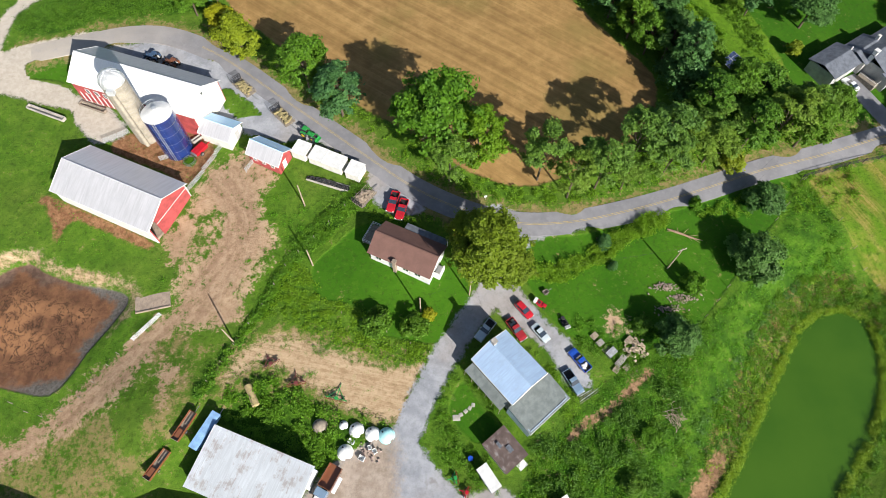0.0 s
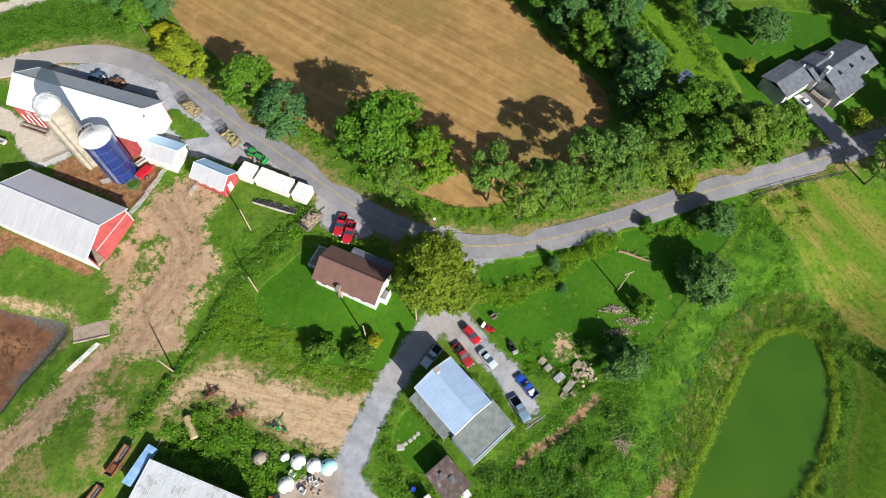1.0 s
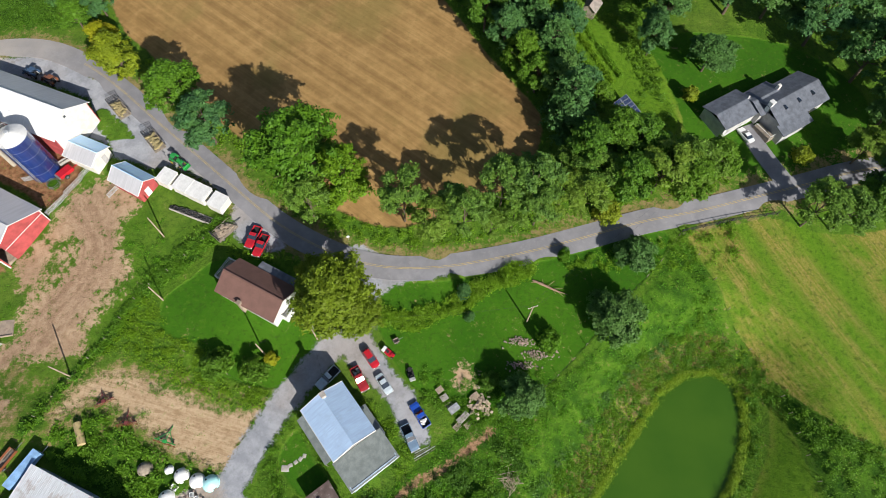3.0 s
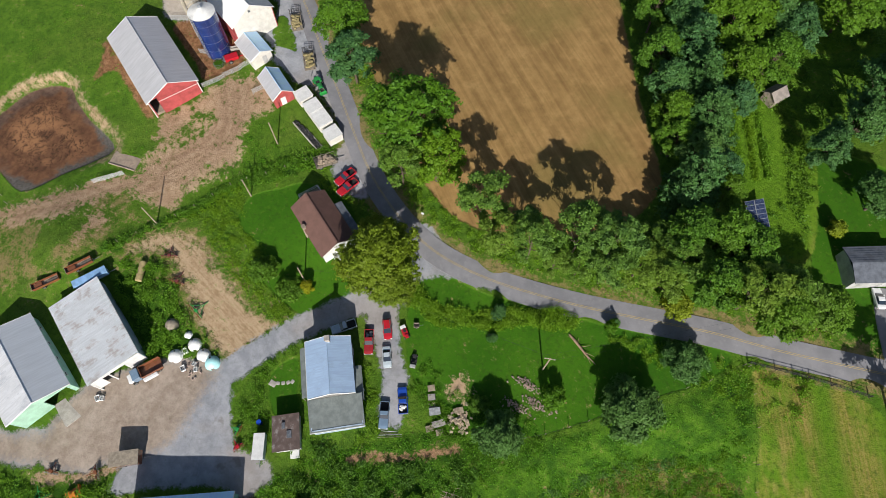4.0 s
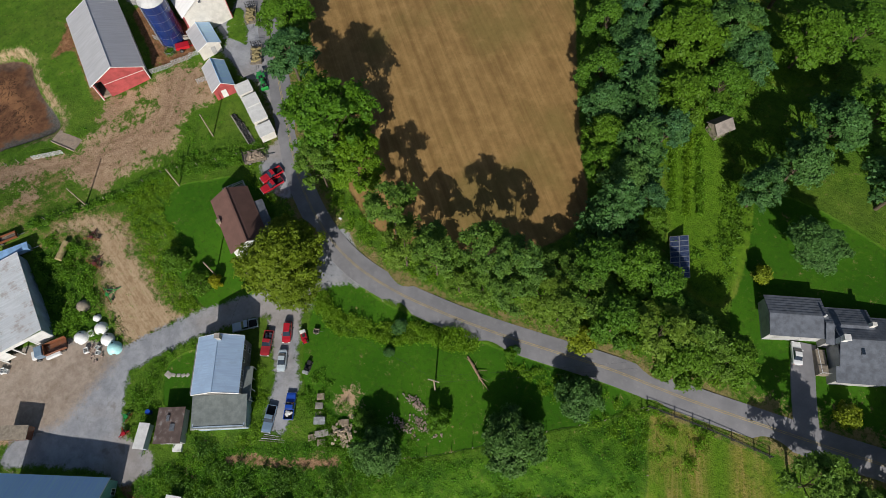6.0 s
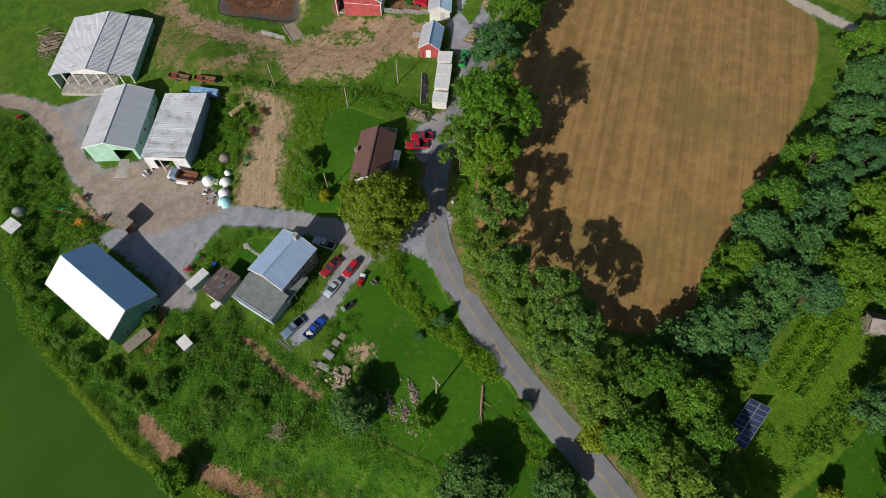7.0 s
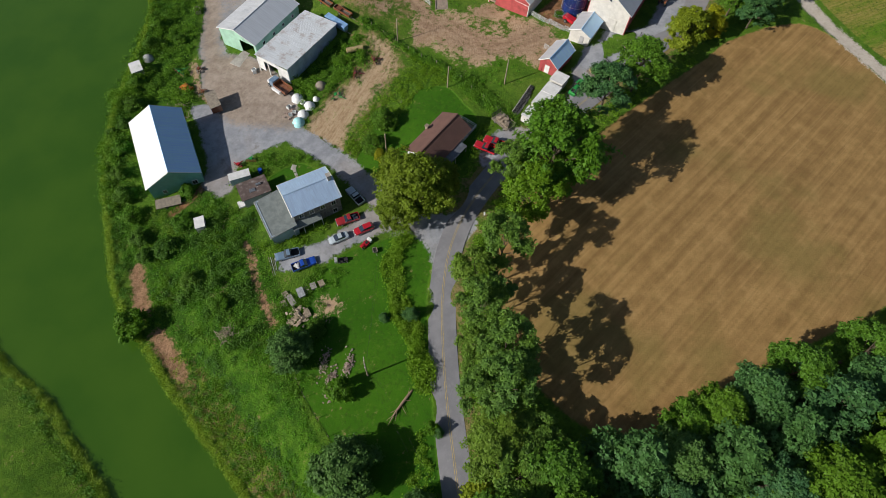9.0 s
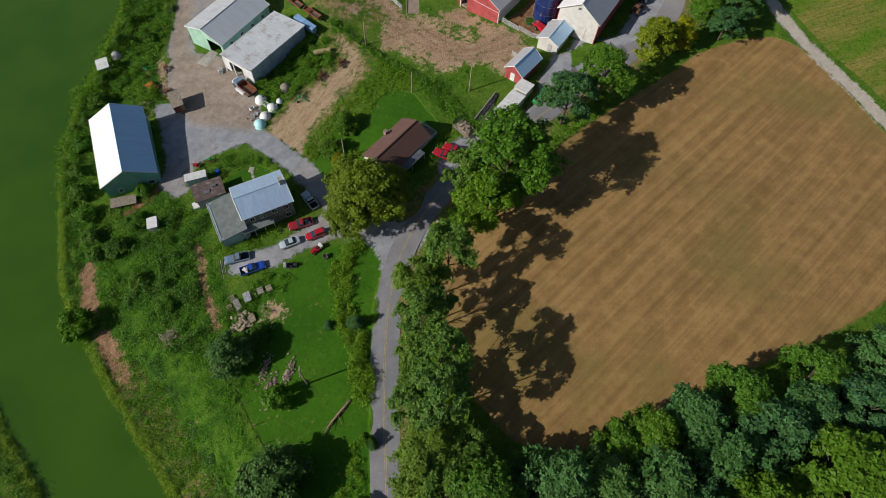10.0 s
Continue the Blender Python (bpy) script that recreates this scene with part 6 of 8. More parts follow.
def car(paint, rear, front, label, L=4.35, estate=False):
    x, y, d = facing(rear, front)
    o = thing("car", at(x, y, d) @ Matrix.Scale(0.87, 4), label, "car")
    h, w = L / 2, 0.88
    p = PAINT[paint]
    body_of([(-h, w - 0.1, w - 0.08, 0.45, 0.8, 0.92, w - 0.2), (-h + 0.4, w, w, 0.35, 0.85, 1.0, w - 0.08), (0.2, w, w, 0.35, 0.85, 1.0, w - 0.08), (h - 0.5, w, w, 0.35, 0.75, 0.88, w - 0.12), (h, w - 0.12, w - 0.1, 0.45, 0.65, 0.74, w - 0.25)], p, o, "body")
    tail = -h + 0.15 if estate else -h + 0.75
    body_of([(tail, w - 0.1, w - 0.12, 0.94, 0.98, 1.02, w - 0.16), (tail + (0.25 if estate else 0.6), w - 0.08, w - 0.1, 0.94, 1.0, 1.4, w - 0.27), (0.05, w - 0.08, w - 0.1, 0.94, 1.0, 1.44, w - 0.27), (0.95, w - 0.1, w - 0.12, 0.9, 0.93, 0.96, w - 0.16)], GLASS, o, "glazing")
    part("roof", boxes((tail + (0.3 if estate else 0.65), -w + 0.26, 1.36, 0.1, w - 0.26, 1.47), edge=0.05), p, o)
    for wx in (-h + 0.85, h - 0.9):
        for s in (-1, 1):
            wheel(o, wx, s * (w - 0.08), 0.32, 0.2)
    for s in (-1, 1):
        part("mirror", boxes((0.55, s * (w + 0.08) - 0.08, 0.95, 0.68, s * (w + 0.08) + 0.08, 1.1), edge=0.02), p, o)
    lights(o, h - 0.02, -h + 0.02, w - 0.1, 0.72)
    return o


car("red", (11.0, 23.5), (13.8, 19.9), "bright red small car parked on the gravel drive", estate=True)
car("silver", (13.7, 19.2), (16.3, 15.7), "silver-blue sedan parked on the gravel drive")
pickup("dark_red", (9.3, 20.5), (12.2, 15.8), "faded red pickup truck beside the farmhouse", load=STEEL)
pickup("blue", (22.8, 10.4), (19.8, 14.7), "bright blue pickup truck with a loaded bed", load=WHITE)
pickup("steel_blue", (18.7, 11.0), (20.9, 6.8), "grey-blue pickup truck at the drive's end")
pickup("silver", (6.8, 20.0), (3.8, 16.4), "silver-grey pickup truck in the house's shade")
pickup("red", (-10.4, 45.2), (-11.5, 41.3), "bright red pickup truck parked by the bungalow", L=5.2)
pickup("red", (-8.7, 43.7), (-9.9, 39.5), "red pickup truck parked by the bungalow's porch", L=5.2)
pickup("white", (-64.6, -21.6), (-60.2, -23.2), "white pickup truck parked inside the open barn")
car("white", (84.8, 65.4), (83.0, 69.0), "white sedan on the ranch house driveway")


def tractor(x, y, d, paint, rims, label):
    o = thing("tractor", at(x, y, d) @ Matrix.Scale(0.87, 4), label, "tractor")
    p = PAINT[paint]
    part("hood", boxes((0.2, -0.38, 0.9, 1.9, 0.38, 1.55), edge=0.08), p, o)
    part("grille", boxes((1.88, -0.32, 0.85, 1.96, 0.32, 1.45)), DARK, o)
    part("frame", boxes((-1.0, -0.3, 0.55, 1.8, 0.3, 0.9)), DARK, o)
    for s in (-1, 1):
        part("fender", boxes((-1.35, s * 0.75 - 0.28, 1.45, 0.0, s * 0.75 + 0.28, 1.55), (-1.4, s * 0.75 - 0.28, 1.0, -1.3, s * 0.75 + 0.28, 1.5), edge=0.03), p, o)
        wheel(o, -0.65, s * 0.85, 0.78, 0.45, PAINT[rims])
        wheel(o, 1.45, s * 0.72, 0.42, 0.28, PAINT[rims])
        part("loader_arm", boxes((0.0, s * 0.52 - 0.06, 1.2, 2.5, s * 0.52 + 0.06, 1.35), (2.4, s * 0.52 - 0.06, 0.4, 2.55, s * 0.52 + 0.06, 1.3)), p, o)
    part("bucket", boxes((2.5, -0.9, 0.25, 3.1, 0.9, 0.32), (2.5, -0.9, 0.25, 2.58, 0.9, 0.85), edge=0.02), p, o)
    part("seat", boxes((-0.9, -0.25, 1.1, -0.4, 0.25, 1.25), (-0.98, -0.25, 1.25, -0.88, 0.25, 1.65), edge=0.04), DARK, o)
    part("canopy", boxes((-1.1, -0.6, 2.35, 0.1, 0.6, 2.45), edge=0.04), p, o)
    part("canopy_post", tubes(((-1.0, -0.5, 1.4), (-1.0, -0.5, 2.36), 0.04), ((-1.0, 0.5, 1.4), (-1.0, 0.5, 2.36), 0.04)), DARK, o)
    part("exhaust", tubes(((1.2, 0.2, 1.5), (1.2, 0.2, 2.2), 0.05)), DARK, o)
    part("steering_wheel", tubes(((-0.2, 0, 1.55), (-0.17, 0, 1.6), 0.2), sides=12), DARK, o)


tractor(-28.0, 58.7, -32, "green", "yellow", "green tractor with yellow wheels on the farm apron")
tractor(-61.4, 78.0, 160, "dark_blue", "white", "old blue-grey tractor in the barn's shade")
tractor(-57.2, 76.3, 155, "rust", "white", "worn orange-brown tractor behind the barn")


def hay_wagon(x, y, d, label, load, L=5.2, W=2.3, rack=True):
    o = thing("hay_wagon", at(x, y, d), label, "farm wagon")
    bm = bmesh.new()
    for k in range(9):
        box(bm, -L / 2, -W / 2 + k * W / 9, 0.75, L / 2, -W / 2 + (k + 0.92) * W / 9, 0.83)
    part("deck", bm, TIMBER, o)
    part("frame", boxes((-L / 2, -0.5, 0.55, L / 2, -0.38, 0.748), (-L / 2, 0.38, 0.55, L / 2, 0.5, 0.748), (L / 2, -0.05, 0.55, L / 2 + 1.6, 0.05, 0.65)), STEEL, o)
    for wx in (-L / 2 + 0.9, L / 2 - 0.9):
        for s in (-1, 1):
            wheel(o, wx, s * (W / 2 - 0.25), 0.34, 0.2)
    if rack:
        bm = bmesh.new()
        for k in range(5):
            tube(bm, (-L / 2 + 0.05, -W / 2 + 0.1 + k * (W - 0.2) / 4, 0.83), (-L / 2 + 0.05, -W / 2 + 0.1 + k * (W - 0.2) / 4, 2.3), 0.05, sides=5)
        for z in (1.2, 1.6, 2.0, 2.3):
            tube(bm, (-L / 2 + 0.05, -W / 2, z), (-L / 2 + 0.05, W / 2, z), 0.045, sides=5)
        part("rack", bm, DARK, o)
        bm = bmesh.new()
        for s in (-1, 1):
            for k in range(5):
                xx = -L / 2 + 0.2 + k * (L - 0.4) / 4
                tube(bm, (xx, s * W / 2, 0.8), (xx, s * W / 2, 1.35), 0.05, sides=5)
            tube(bm, (-L / 2, s * W / 2, 1.3), (L / 2, s * W / 2, 1.3), 0.05, sides=5)
        part("side_rail", bm, TIMBER, o)
    if load:
        for k in range(22):
            bm = bmesh.new()
            box(bm, -0.5, -0.22, 0, 0.5, 0.22, 0.35, m=pose(random.uniform(-L / 2 + 1, L / 2 - 0.6), random.uniform(-W / 2 + 0.45, W / 2 - 0.45), 0.83 + random.uniform(0, 0.35), random.uniform(-12, 12), random.uniform(-12, 12), random.uniform(0, 180)), edge=0.05)
            part("bale" if load is FEED else "log", bm, load, o)


hay_wagon(-41.7, 69.9, -46, "wooden farm wagon heaped with dry hay bales", FEED)
hay_wagon(-33.2, 62.7, -48, "wooden farm wagon with a dark end rack", FEED)
hay_wagon(-16.4, 44.3, 52, "slatted grey timber wagon loaded with split wood", DEADWOOD, 4.4, 2.6)


def box_trailer(name, label, x, y, d, L, W, z0, z1, wall, top, category, wheels=True, door=None, split=0):
    o = thing(name, at(x, y, d), label, category)
    t = 0.07
    part("side", boxes((-L / 2, -W / 2, z0, L / 2, -W / 2 + t, z1)), wall, o)
    part("side", boxes((-L / 2, W / 2 - t, z0, L / 2, W / 2, z1)), wall, o)
    part("end", boxes((-L / 2, -W / 2 + t, z0, -L / 2 + t, W / 2 - t, z1)), wall, o)
    part("end", boxes((L / 2 - t, -W / 2 + t, z0, L / 2, W / 2 - t, z1)), wall, o)
    part("floor", boxes((-L / 2 + t, -W / 2 + t, z0, L / 2 - t, W / 2 - t, z0 + 0.08)), TIMBER, o)
    if top:
        bm = bmesh.new()
        slab(bm, [(-L / 2 - 0.12, -W / 2 - 0.12, z1 + 0.04), (L / 2 + 0.12, -W / 2 - 0.12, z1 + 0.04), (L / 2 + 0.12, W / 2 + 0.12, z1 + 0.2), (-L / 2 - 0.12, W / 2 + 0.12, z1 + 0.2)], 0.08)
        part("roof", bm, top, o)
    if wheels:
        for s in (-1, 1):
            wheel(o, -L * 0.15, s * (W / 2 - 0.1), 0.34, 0.2)
        part("drawbar", boxes((L / 2, -0.05, 0.4, L / 2 + 1.2, 0.05, 0.5)), STEEL, o)
        part("axle_frame", boxes((-L / 2, -0.4, 0.34, L / 2, 0.4, z0)), STEEL, o)
    if door:
        panel_door(o, 0, -W / 2, z0, 0.8, (z1 - z0) * 0.85, 180, door)
    return o


for n, (x, y, L) in enumerate(((-28.8, 54.5, 2.9), (-25.4, 53.1, 2.9), (-22.2, 51.6, 4.0), (-18.2, 49.7, 2.9))):
    box_trailer("calf_shelter", "white-roofed calf shelter in a row on the grass", x, y, -25, L, 3.0, 0.1, 2.0, CREAM, WHITE, "animal shelter", False)["group"] = "calf shelters in a row"
box_trailer("camper_box", "small white camper body beside the tool shed", 4.4, -5.9, -58, 4.0, 1.7, 0.5, 2.2, BLUE_WALL, WHITE, "camper", True, WHITE)
box_trailer("white_shelter", "small white-roofed hut in tall weeds", 15.9, -10.0, 28, 2.3, 1.7, 0.0, 1.7, STUCCO, WHITE, "hut", False)
box_trailer("shore_hut", "weathered white-roofed hut by the pond", -21.6, -40.6, 38, 3.2, 2.4, 0.0, 2.0, STUCCO, WHITE, "hut", False, STUCCO)
o = box_trailer("dump_trailer", "high-sided farm dump trailer with a tan lid", -14.2, -18.8, 38, 4.6, 2.2, 0.8, 2.5, PAINT["rust"], TIMBER, "trailer")
SKY_PAINT = worn("light_blue_paint", (0.24, 0.42, 0.68), scale=0.8, fine=6, rough=0.45, stain=(0.36, 0.42, 0.48))
o = box_trailer("grain_trailer", "long light blue trailer beside the machine shed", -40.5, 2.2, 62, 6.0, 1.25, 0.8, 1.9, SKY_PAINT, SKY_PAINT, "trailer")
for x, y, d, label in ((-43.8, 3.0, 63, "rusty steel box wagon parked in the rough grass"), (-47.3, -2.6, 60, "rusty brown box wagon beside the sheds")):
    o = box_trailer("box_wagon", label, x, y, d, 4.8, 1.35, 0.7, 1.3, PAINT["rust"], None, "farm wagon")
    part("tailgate", boxes((-2.48, -0.65, 0.75, -2.41, 0.65, 1.4)), TIMBER, o)
    part("scrap_load", boxes((-2.0, -0.5, 0.8, -0.6, 0.5, 1.15), edge=0.1), PAINT["rust"], o)
    part("board", boxes((0.2, -0.5, 0.8, 2.2, 0.1, 1.0), edge=0.04), TIMBER, o)
o = box_trailer("flatbed_trailer", "weathered timber flatbed trailer behind the green barn", 11.8, -18.6, 118, 4.6, 1.9, 0.7, 1.0, TIMBER, TIMBER, "trailer")
o = box_trailer("wood_crate", "slatted grey timber crate in the weeds", -44.3, -35.3, 30, 2.0, 1.4, 0.0, 0.9, TIMBER, None, "crate", False)


def dump_truck():
    o = thing("dump_truck", at(-21.0, -5.6, -118), "old white-cabbed dump truck with a rusty bed", "truck")
    part("cab", boxes((1.3, -1.0, 0.6, 2.6, 1.0, 2.1), edge=0.1), PAINT["steel_blue"], o)
    part("windscreen", boxes((2.58, -0.85, 1.35, 2.63, 0.85, 1.95)), GLASS, o)
    part("hood", boxes((2.6, -0.8, 0.6, 3.5, 0.8, 1.3), edge=0.1), PAINT["white"], o)
    part("bed_floor", boxes((-2.6, -1.05, 0.95, 1.1, 1.05, 1.05)), PAINT["rust"], o)
    for s in (-1, 1):
        part("bed_side", boxes((-2.6, s * 1.1 - 0.05, 0.95, 1.1, s * 1.1 + 0.05, 1.7)), PAINT["rust"], o)
    part("headboard", boxes((1.05, -1.05, 1.05, 1.15, 1.05, 1.9)), PAINT["rust"], o)
    part("side_tank", boxes((-1.4, 1.16, 0.6, 1.2, 1.8, 1.3), edge=0.15), PAINT["white"], o)
    part("chassis", boxes((-2.5, -0.5, 0.5, 3.3, 0.5, 0.94)), DARK, o)
    for wx in (-1.6, 2.7):
        for s in (-1, 1):
            wheel(o, wx, s * 0.95, 0.45, 0.3)


dump_truck()


# ---- farm gear ----
def dome_hutch(x, y, r, material, label, d):
    o = thing("calf_hutch", at(x, y, d), label, "calf hutch", "domed calf hutches")
    bm = bmesh.new()
    bmesh.ops.create_uvsphere(bm, u_segments=24, v_segments=14, radius=r)
    bmesh.ops.delete(bm, geom=[v for v in bm.verts if v.co.z < -0.02], context="VERTS")
    # the doorway is cut through the shell
    bmesh.ops.delete(bm, geom=[f for f in bm.faces if f.calc_center_median().x > r * 0.72 and abs(f.calc_center_median().y) < r * 0.28 and f.calc_center_median().z < r * 0.5], context="FACES")
    bmesh.ops.scale(bm, vec=(1.12, 1.12, 1.1), verts=bm.verts[:])
    bmesh.ops.solidify(bm, geom=bm.faces[:], thickness=0.06)
    part("shell", bm, material, o)
    part("rim", tubes(*[((r * 1.13 * math.cos(a), r * 1.13 * math.sin(a), 0.05), (r * 1.13 * math.cos(a + 0.27), r * 1.13 * math.sin(a + 0.27), 0.05), 0.05) for a in np.arange(0.5, 5.7, 0.26)], sides=5), material, o)
    part("vent_cap", tubes(((-r * 0.55, -0.1, r * 0.86), (-r * 0.62, -0.1, r * 0.98), 0.16), sides=12), DARK, o)


HUTCHES = ((-16.8, 2.2, 1.1, PLASTIC, "white domed calf hutch in the weeds"), (-14.2, 1.5, 1.1, PLASTIC, "white domed calf hutch by the drive"), (-11.9, 1.2, 1.2, CYAN, "pale cyan domed calf hutch by the drive"),
           (-18.6, -1.2, 1.15, PLASTIC, "white domed calf hutch beside scrap"), (-19.0, 3.0, 0.65, PLASTIC, "small white plastic dome in weeds"), (-22.9, 3.0, 1.1, TIMBER, "weathered tan domed hutch in the weeds"), (-26.3, -40.4, 1.1, STUCCO, "grey domed hutch near the pond"))
for x, y, r, m, lab in HUTCHES:
    dome_hutch(x, y, r, m, lab, random.uniform(-80, -40))


def tyre_bunk():
    a, b = np.array((-27.6, 49.4)), np.array((-19.4, 46.4))
    x, y, d = facing(a, b)
    o = thing("feed_bunk", at(x, y, d), "long low concrete feed bunk lined with old tyres", "feed bunk")
    L = np.linalg.norm(b - a) / 2
    part("wall", boxes((-L, -0.75, -0.4, L, -0.6, 0.45)), CONCRETE, o)
    part("floor", boxes((-L, -0.6, -0.4, L, 0.75, 0.08)), CONCRETE, o)
    for k in range(14):
        bm = bmesh.new()
        R, r = 0.40, 0.15
        rings = [[bm.verts.new(((R + r * math.cos(b1)) * math.cos(a1), (R + r * math.cos(b1)) * math.sin(a1), r * math.sin(b1))) for b1 in np.arange(6) * math.tau / 6] for a1 in np.arange(14) * math.tau / 14]
        for i in range(14):
            for q in range(6):
                bm.faces.new((rings[i][q], rings[(i + 1) % 14][q], rings[(i + 1) % 14][(q + 1) % 6], rings[i][(q + 1) % 6]))
        bmesh.ops.transform(bm, matrix=pose(-L + 0.4 + k * (2 * L - 0.8) / 13, random.uniform(-0.15, 0.1), 0.3, random.uniform(-20, 35), random.uniform(-15, 15), 0), verts=bm.verts[:])
        part("tyre", bm, RUBBER, o)


tyre_bunk()


def gate(a, b, label="galvanised tubular farm gate", h=1.25, material=GALV, bars=6):
    x, y, d = facing(a, b)
    L = math.dist(a, b) / 2
    o = thing("farm_gate", at(x, y, d), label, "gate")
    for k in range(bars):
        z = 0.15 + k * (h - 0.15) / (bars - 1)
        part("bar", tubes(((-L, 0, z), (L, 0, z), 0.04), sides=5), material, o)
    for s in np.linspace(-L, L, max(2, int(L / 0.9) + 1)):
        part("upright", tubes(((s, 0, -0.3), (s, 0, h + 0.1), 0.05), sides=5), material, o)
    return o


for a, b, lab in (((-50.2, 46.6), (-47.9, 50.7), "galvanised gate closing the cattle yard"), ((-47.8, 50.9), (-46.0, 54.4), "galvanised gate closing the cattle yard"), ((-45.9, 54.6), (-44.7, 57.0), "galvanised gate beside the milk house"),
                  ((-68.2, 57.6), (-63.8, 60.2), "galvanised gate between barn and silo"), ((-56.6, 53.6), (-53.4, 54.6), "white gate below the blue silo"), ((-39.6, 50.6), (-38.0, 53.6), "short galvanised gate beside the red shed"),
                  ((-55.5, 17.8), (-51.7, 22.4), "long galvanised gate beside the slurry pit")):
    gate(a, b, lab)
o = thing("pit_ramp", at(-53.6, 24.9, 12), "stained concrete ramp into the slurry pit", "ramp")
part("slab", boxes((-3.0, -1.5, -1.0, 3.0, 1.5, 0.1)), RAMP, o)
part("kerb", boxes((-3.0, -1.65, -1.0, 3.0, -1.5, 0.25)), RAMP, o)
o = thing("concrete_pad", at(-29.0, -17.8, -20), "pale concrete pad before the storage shed", "concrete pad")
part("slab", boxes((-2.6, -2.0, -0.6, 2.2, 2.4, 0.1)), CONCRETE, o)


def trough(a, b, w, label, material):
    x, y, d = facing(a, b)
    L = math.dist(a, b) / 2
    o = thing("feed_trough", at(x, y, d), label, "trough")
    part("base", boxes((-L, -w / 2, 0.0, L, w / 2, 0.2)), material, o)
    for s in (-1, 1):
        part("side", boxes((-L, s * w / 2 - 0.06, 0.2, L, s * w / 2 + 0.06, 0.75)), material, o)
        part("end", boxes((s * L - 0.06, -w / 2 + 0.06, 0.2, s * L + 0.06, w / 2 - 0.06, 0.7)), material, o)


trough((-85.2, 66.6), (-77.0, 63.0), 0.9, "long grey concrete feed trough by the lane", CONCRETE)
trough((-74.8, 67.2), (-69.2, 64.8), 0.9, "green-grey feed trough beside the barn", TIMBER)
trough((-50.7, 57.3), (-48.2, 60.0), 0.7, "grey trough in the cattle yard", CONCRETE)


def spreader():
    o = thing("manure_spreader", at(-48.9, 55.6, 55), "bright red manure spreader in the cattle yard", "farm machine")
    part("box", boxes((-1.6, -0.8, 0.5, 1.3, 0.8, 1.25), edge=0.08), PAINT["red"], o)
    part("beater", tubes(((-1.75, -0.75, 0.95), (-1.75, 0.75, 0.95), 0.22), sides=10), STEEL, o)
    part("drawbar", boxes((1.3, -0.08, 0.4, 2.6, 0.08, 0.52)), PAINT["red"], o)
    for s in (-1, 1):
        wheel(o, -0.6, s * 0.98, 0.45, 0.28)


spreader()
o = thing("round_feeder", at(-50.7, 53.0, 0), "ring feeder holding green silage", "cattle feeder")
part("ring", tubes(*[((1.1 * math.cos(a), 1.1 * math.sin(a), z), (1.1 * math.cos(a + 0.45), 1.1 * math.sin(a + 0.45), z), 0.04) for a in np.arange(0, 6.2, 0.45) for z in (0.2, 0.6, 1.0)], sides=5), STEEL, o)
v, f = leaves(rng.normal(size=(500, 3)) * [0.5, 0.5, 0.15] + [0, 0, 0.5], np.tile([0.0, 0.0, 1.0], (500, 1)) + rng.normal(size=(500, 3)) * 0.3, 0.16)
tagged(mesh_part("silage", v.tolist(), f.tolist(), LEAF["weed"], o), kind="stuff")


def implement(x, y, d, paint, label, size=1.0):
    """A rake or tedder: drawbar, cross frame, spidery tine wheels."""
    o = thing("farm_implement", at(x, y, d), label, "farm implement")
    p = PAINT[paint]
    s = size
    part("frame", tubes(((-1.6 * s, 0, 0.7), (1.6 * s, 0, 0.7), 0.08), ((0, 0, 0.7), (0, 2.2 * s, 0.5), 0.07), ((-1.2 * s, 0, 0.7), (0, 1.4 * s, 0.6), 0.05), ((1.2 * s, 0, 0.7), (0, 1.4 * s, 0.6), 0.05)), p, o)
    for k in (-1.2, -0.4, 0.4, 1.2):
        bm = bmesh.new()
        for i in range(10):
            a = i * math.tau / 10
            tube(bm, (k * s, -0.3, 0.6), (k * s + 0.55 * s * math.cos(a), -0.3 + 0.15 * math.sin(3 * a), 0.6 + 0.5 * math.sin(a)), 0.03, sides=4)
        part("tine_wheel", bm, PAINT["rust"] if paint != "rust" else STEEL, o)
    for k in (-1, 1):
        wheel(o, k * 0.9 * s, 0.3, 0.28, 0.16)
    part("gearbox", boxes((-0.3, -0.25, 0.6, 0.3, 0.3, 1.05), edge=0.05), p, o)


implement(-31.6, 13.2, 30, "old_red", "red and rusty hay rake in the dirt lot")
implement(-27.1, 9.9, 10, "old_red", "rusty red hay tedder at the lot's edge")
implement(-20.3, 7.2, -15, "green", "green disc mower with raised arms", 1.2)
implement(-23.2, -31.2, 60, "green", "green mower with a raised boom in weeds", 1.1)
implement(-17.8, -23.2, 140, "rust", "rusty cultivator on bare ground", 0.8)
implement(-24.6, -27.0, 20, "rust", "small rusty harrow beside the lane", 0.7)
implement(0.9, -7.8, 70, "red", "small red implement at the yard's edge", 0.6)
implement(-0.8, -5.6, 100, "green", "small green implement in the weeds", 0.6)
implement(-53.6, -40.5, 40, "red", "small red implement in tall grass", 0.6)
o = thing("orange_machine", at(-18.7, -27.7, 62), "orange snow blade machine parked in the grass", "farm machine")
part("deck", boxes((-1.3, -0.9, 0.4, 1.0, 0.9, 0.65), edge=0.04), PAINT["orange"], o)
part("engine", boxes((-0.6, -0.4, 0.65, 0.4, 0.4, 1.2), edge=0.08), PAINT["orange"], o)
part("blade", boxes((1.0, -1.2, 0.1, 1.12, 1.2, 0.8), edge=0.03), PAINT["orange"], o)
for s in (-1, 1):
    wheel(o, -0.9, s * 0.95, 0.35, 0.2)
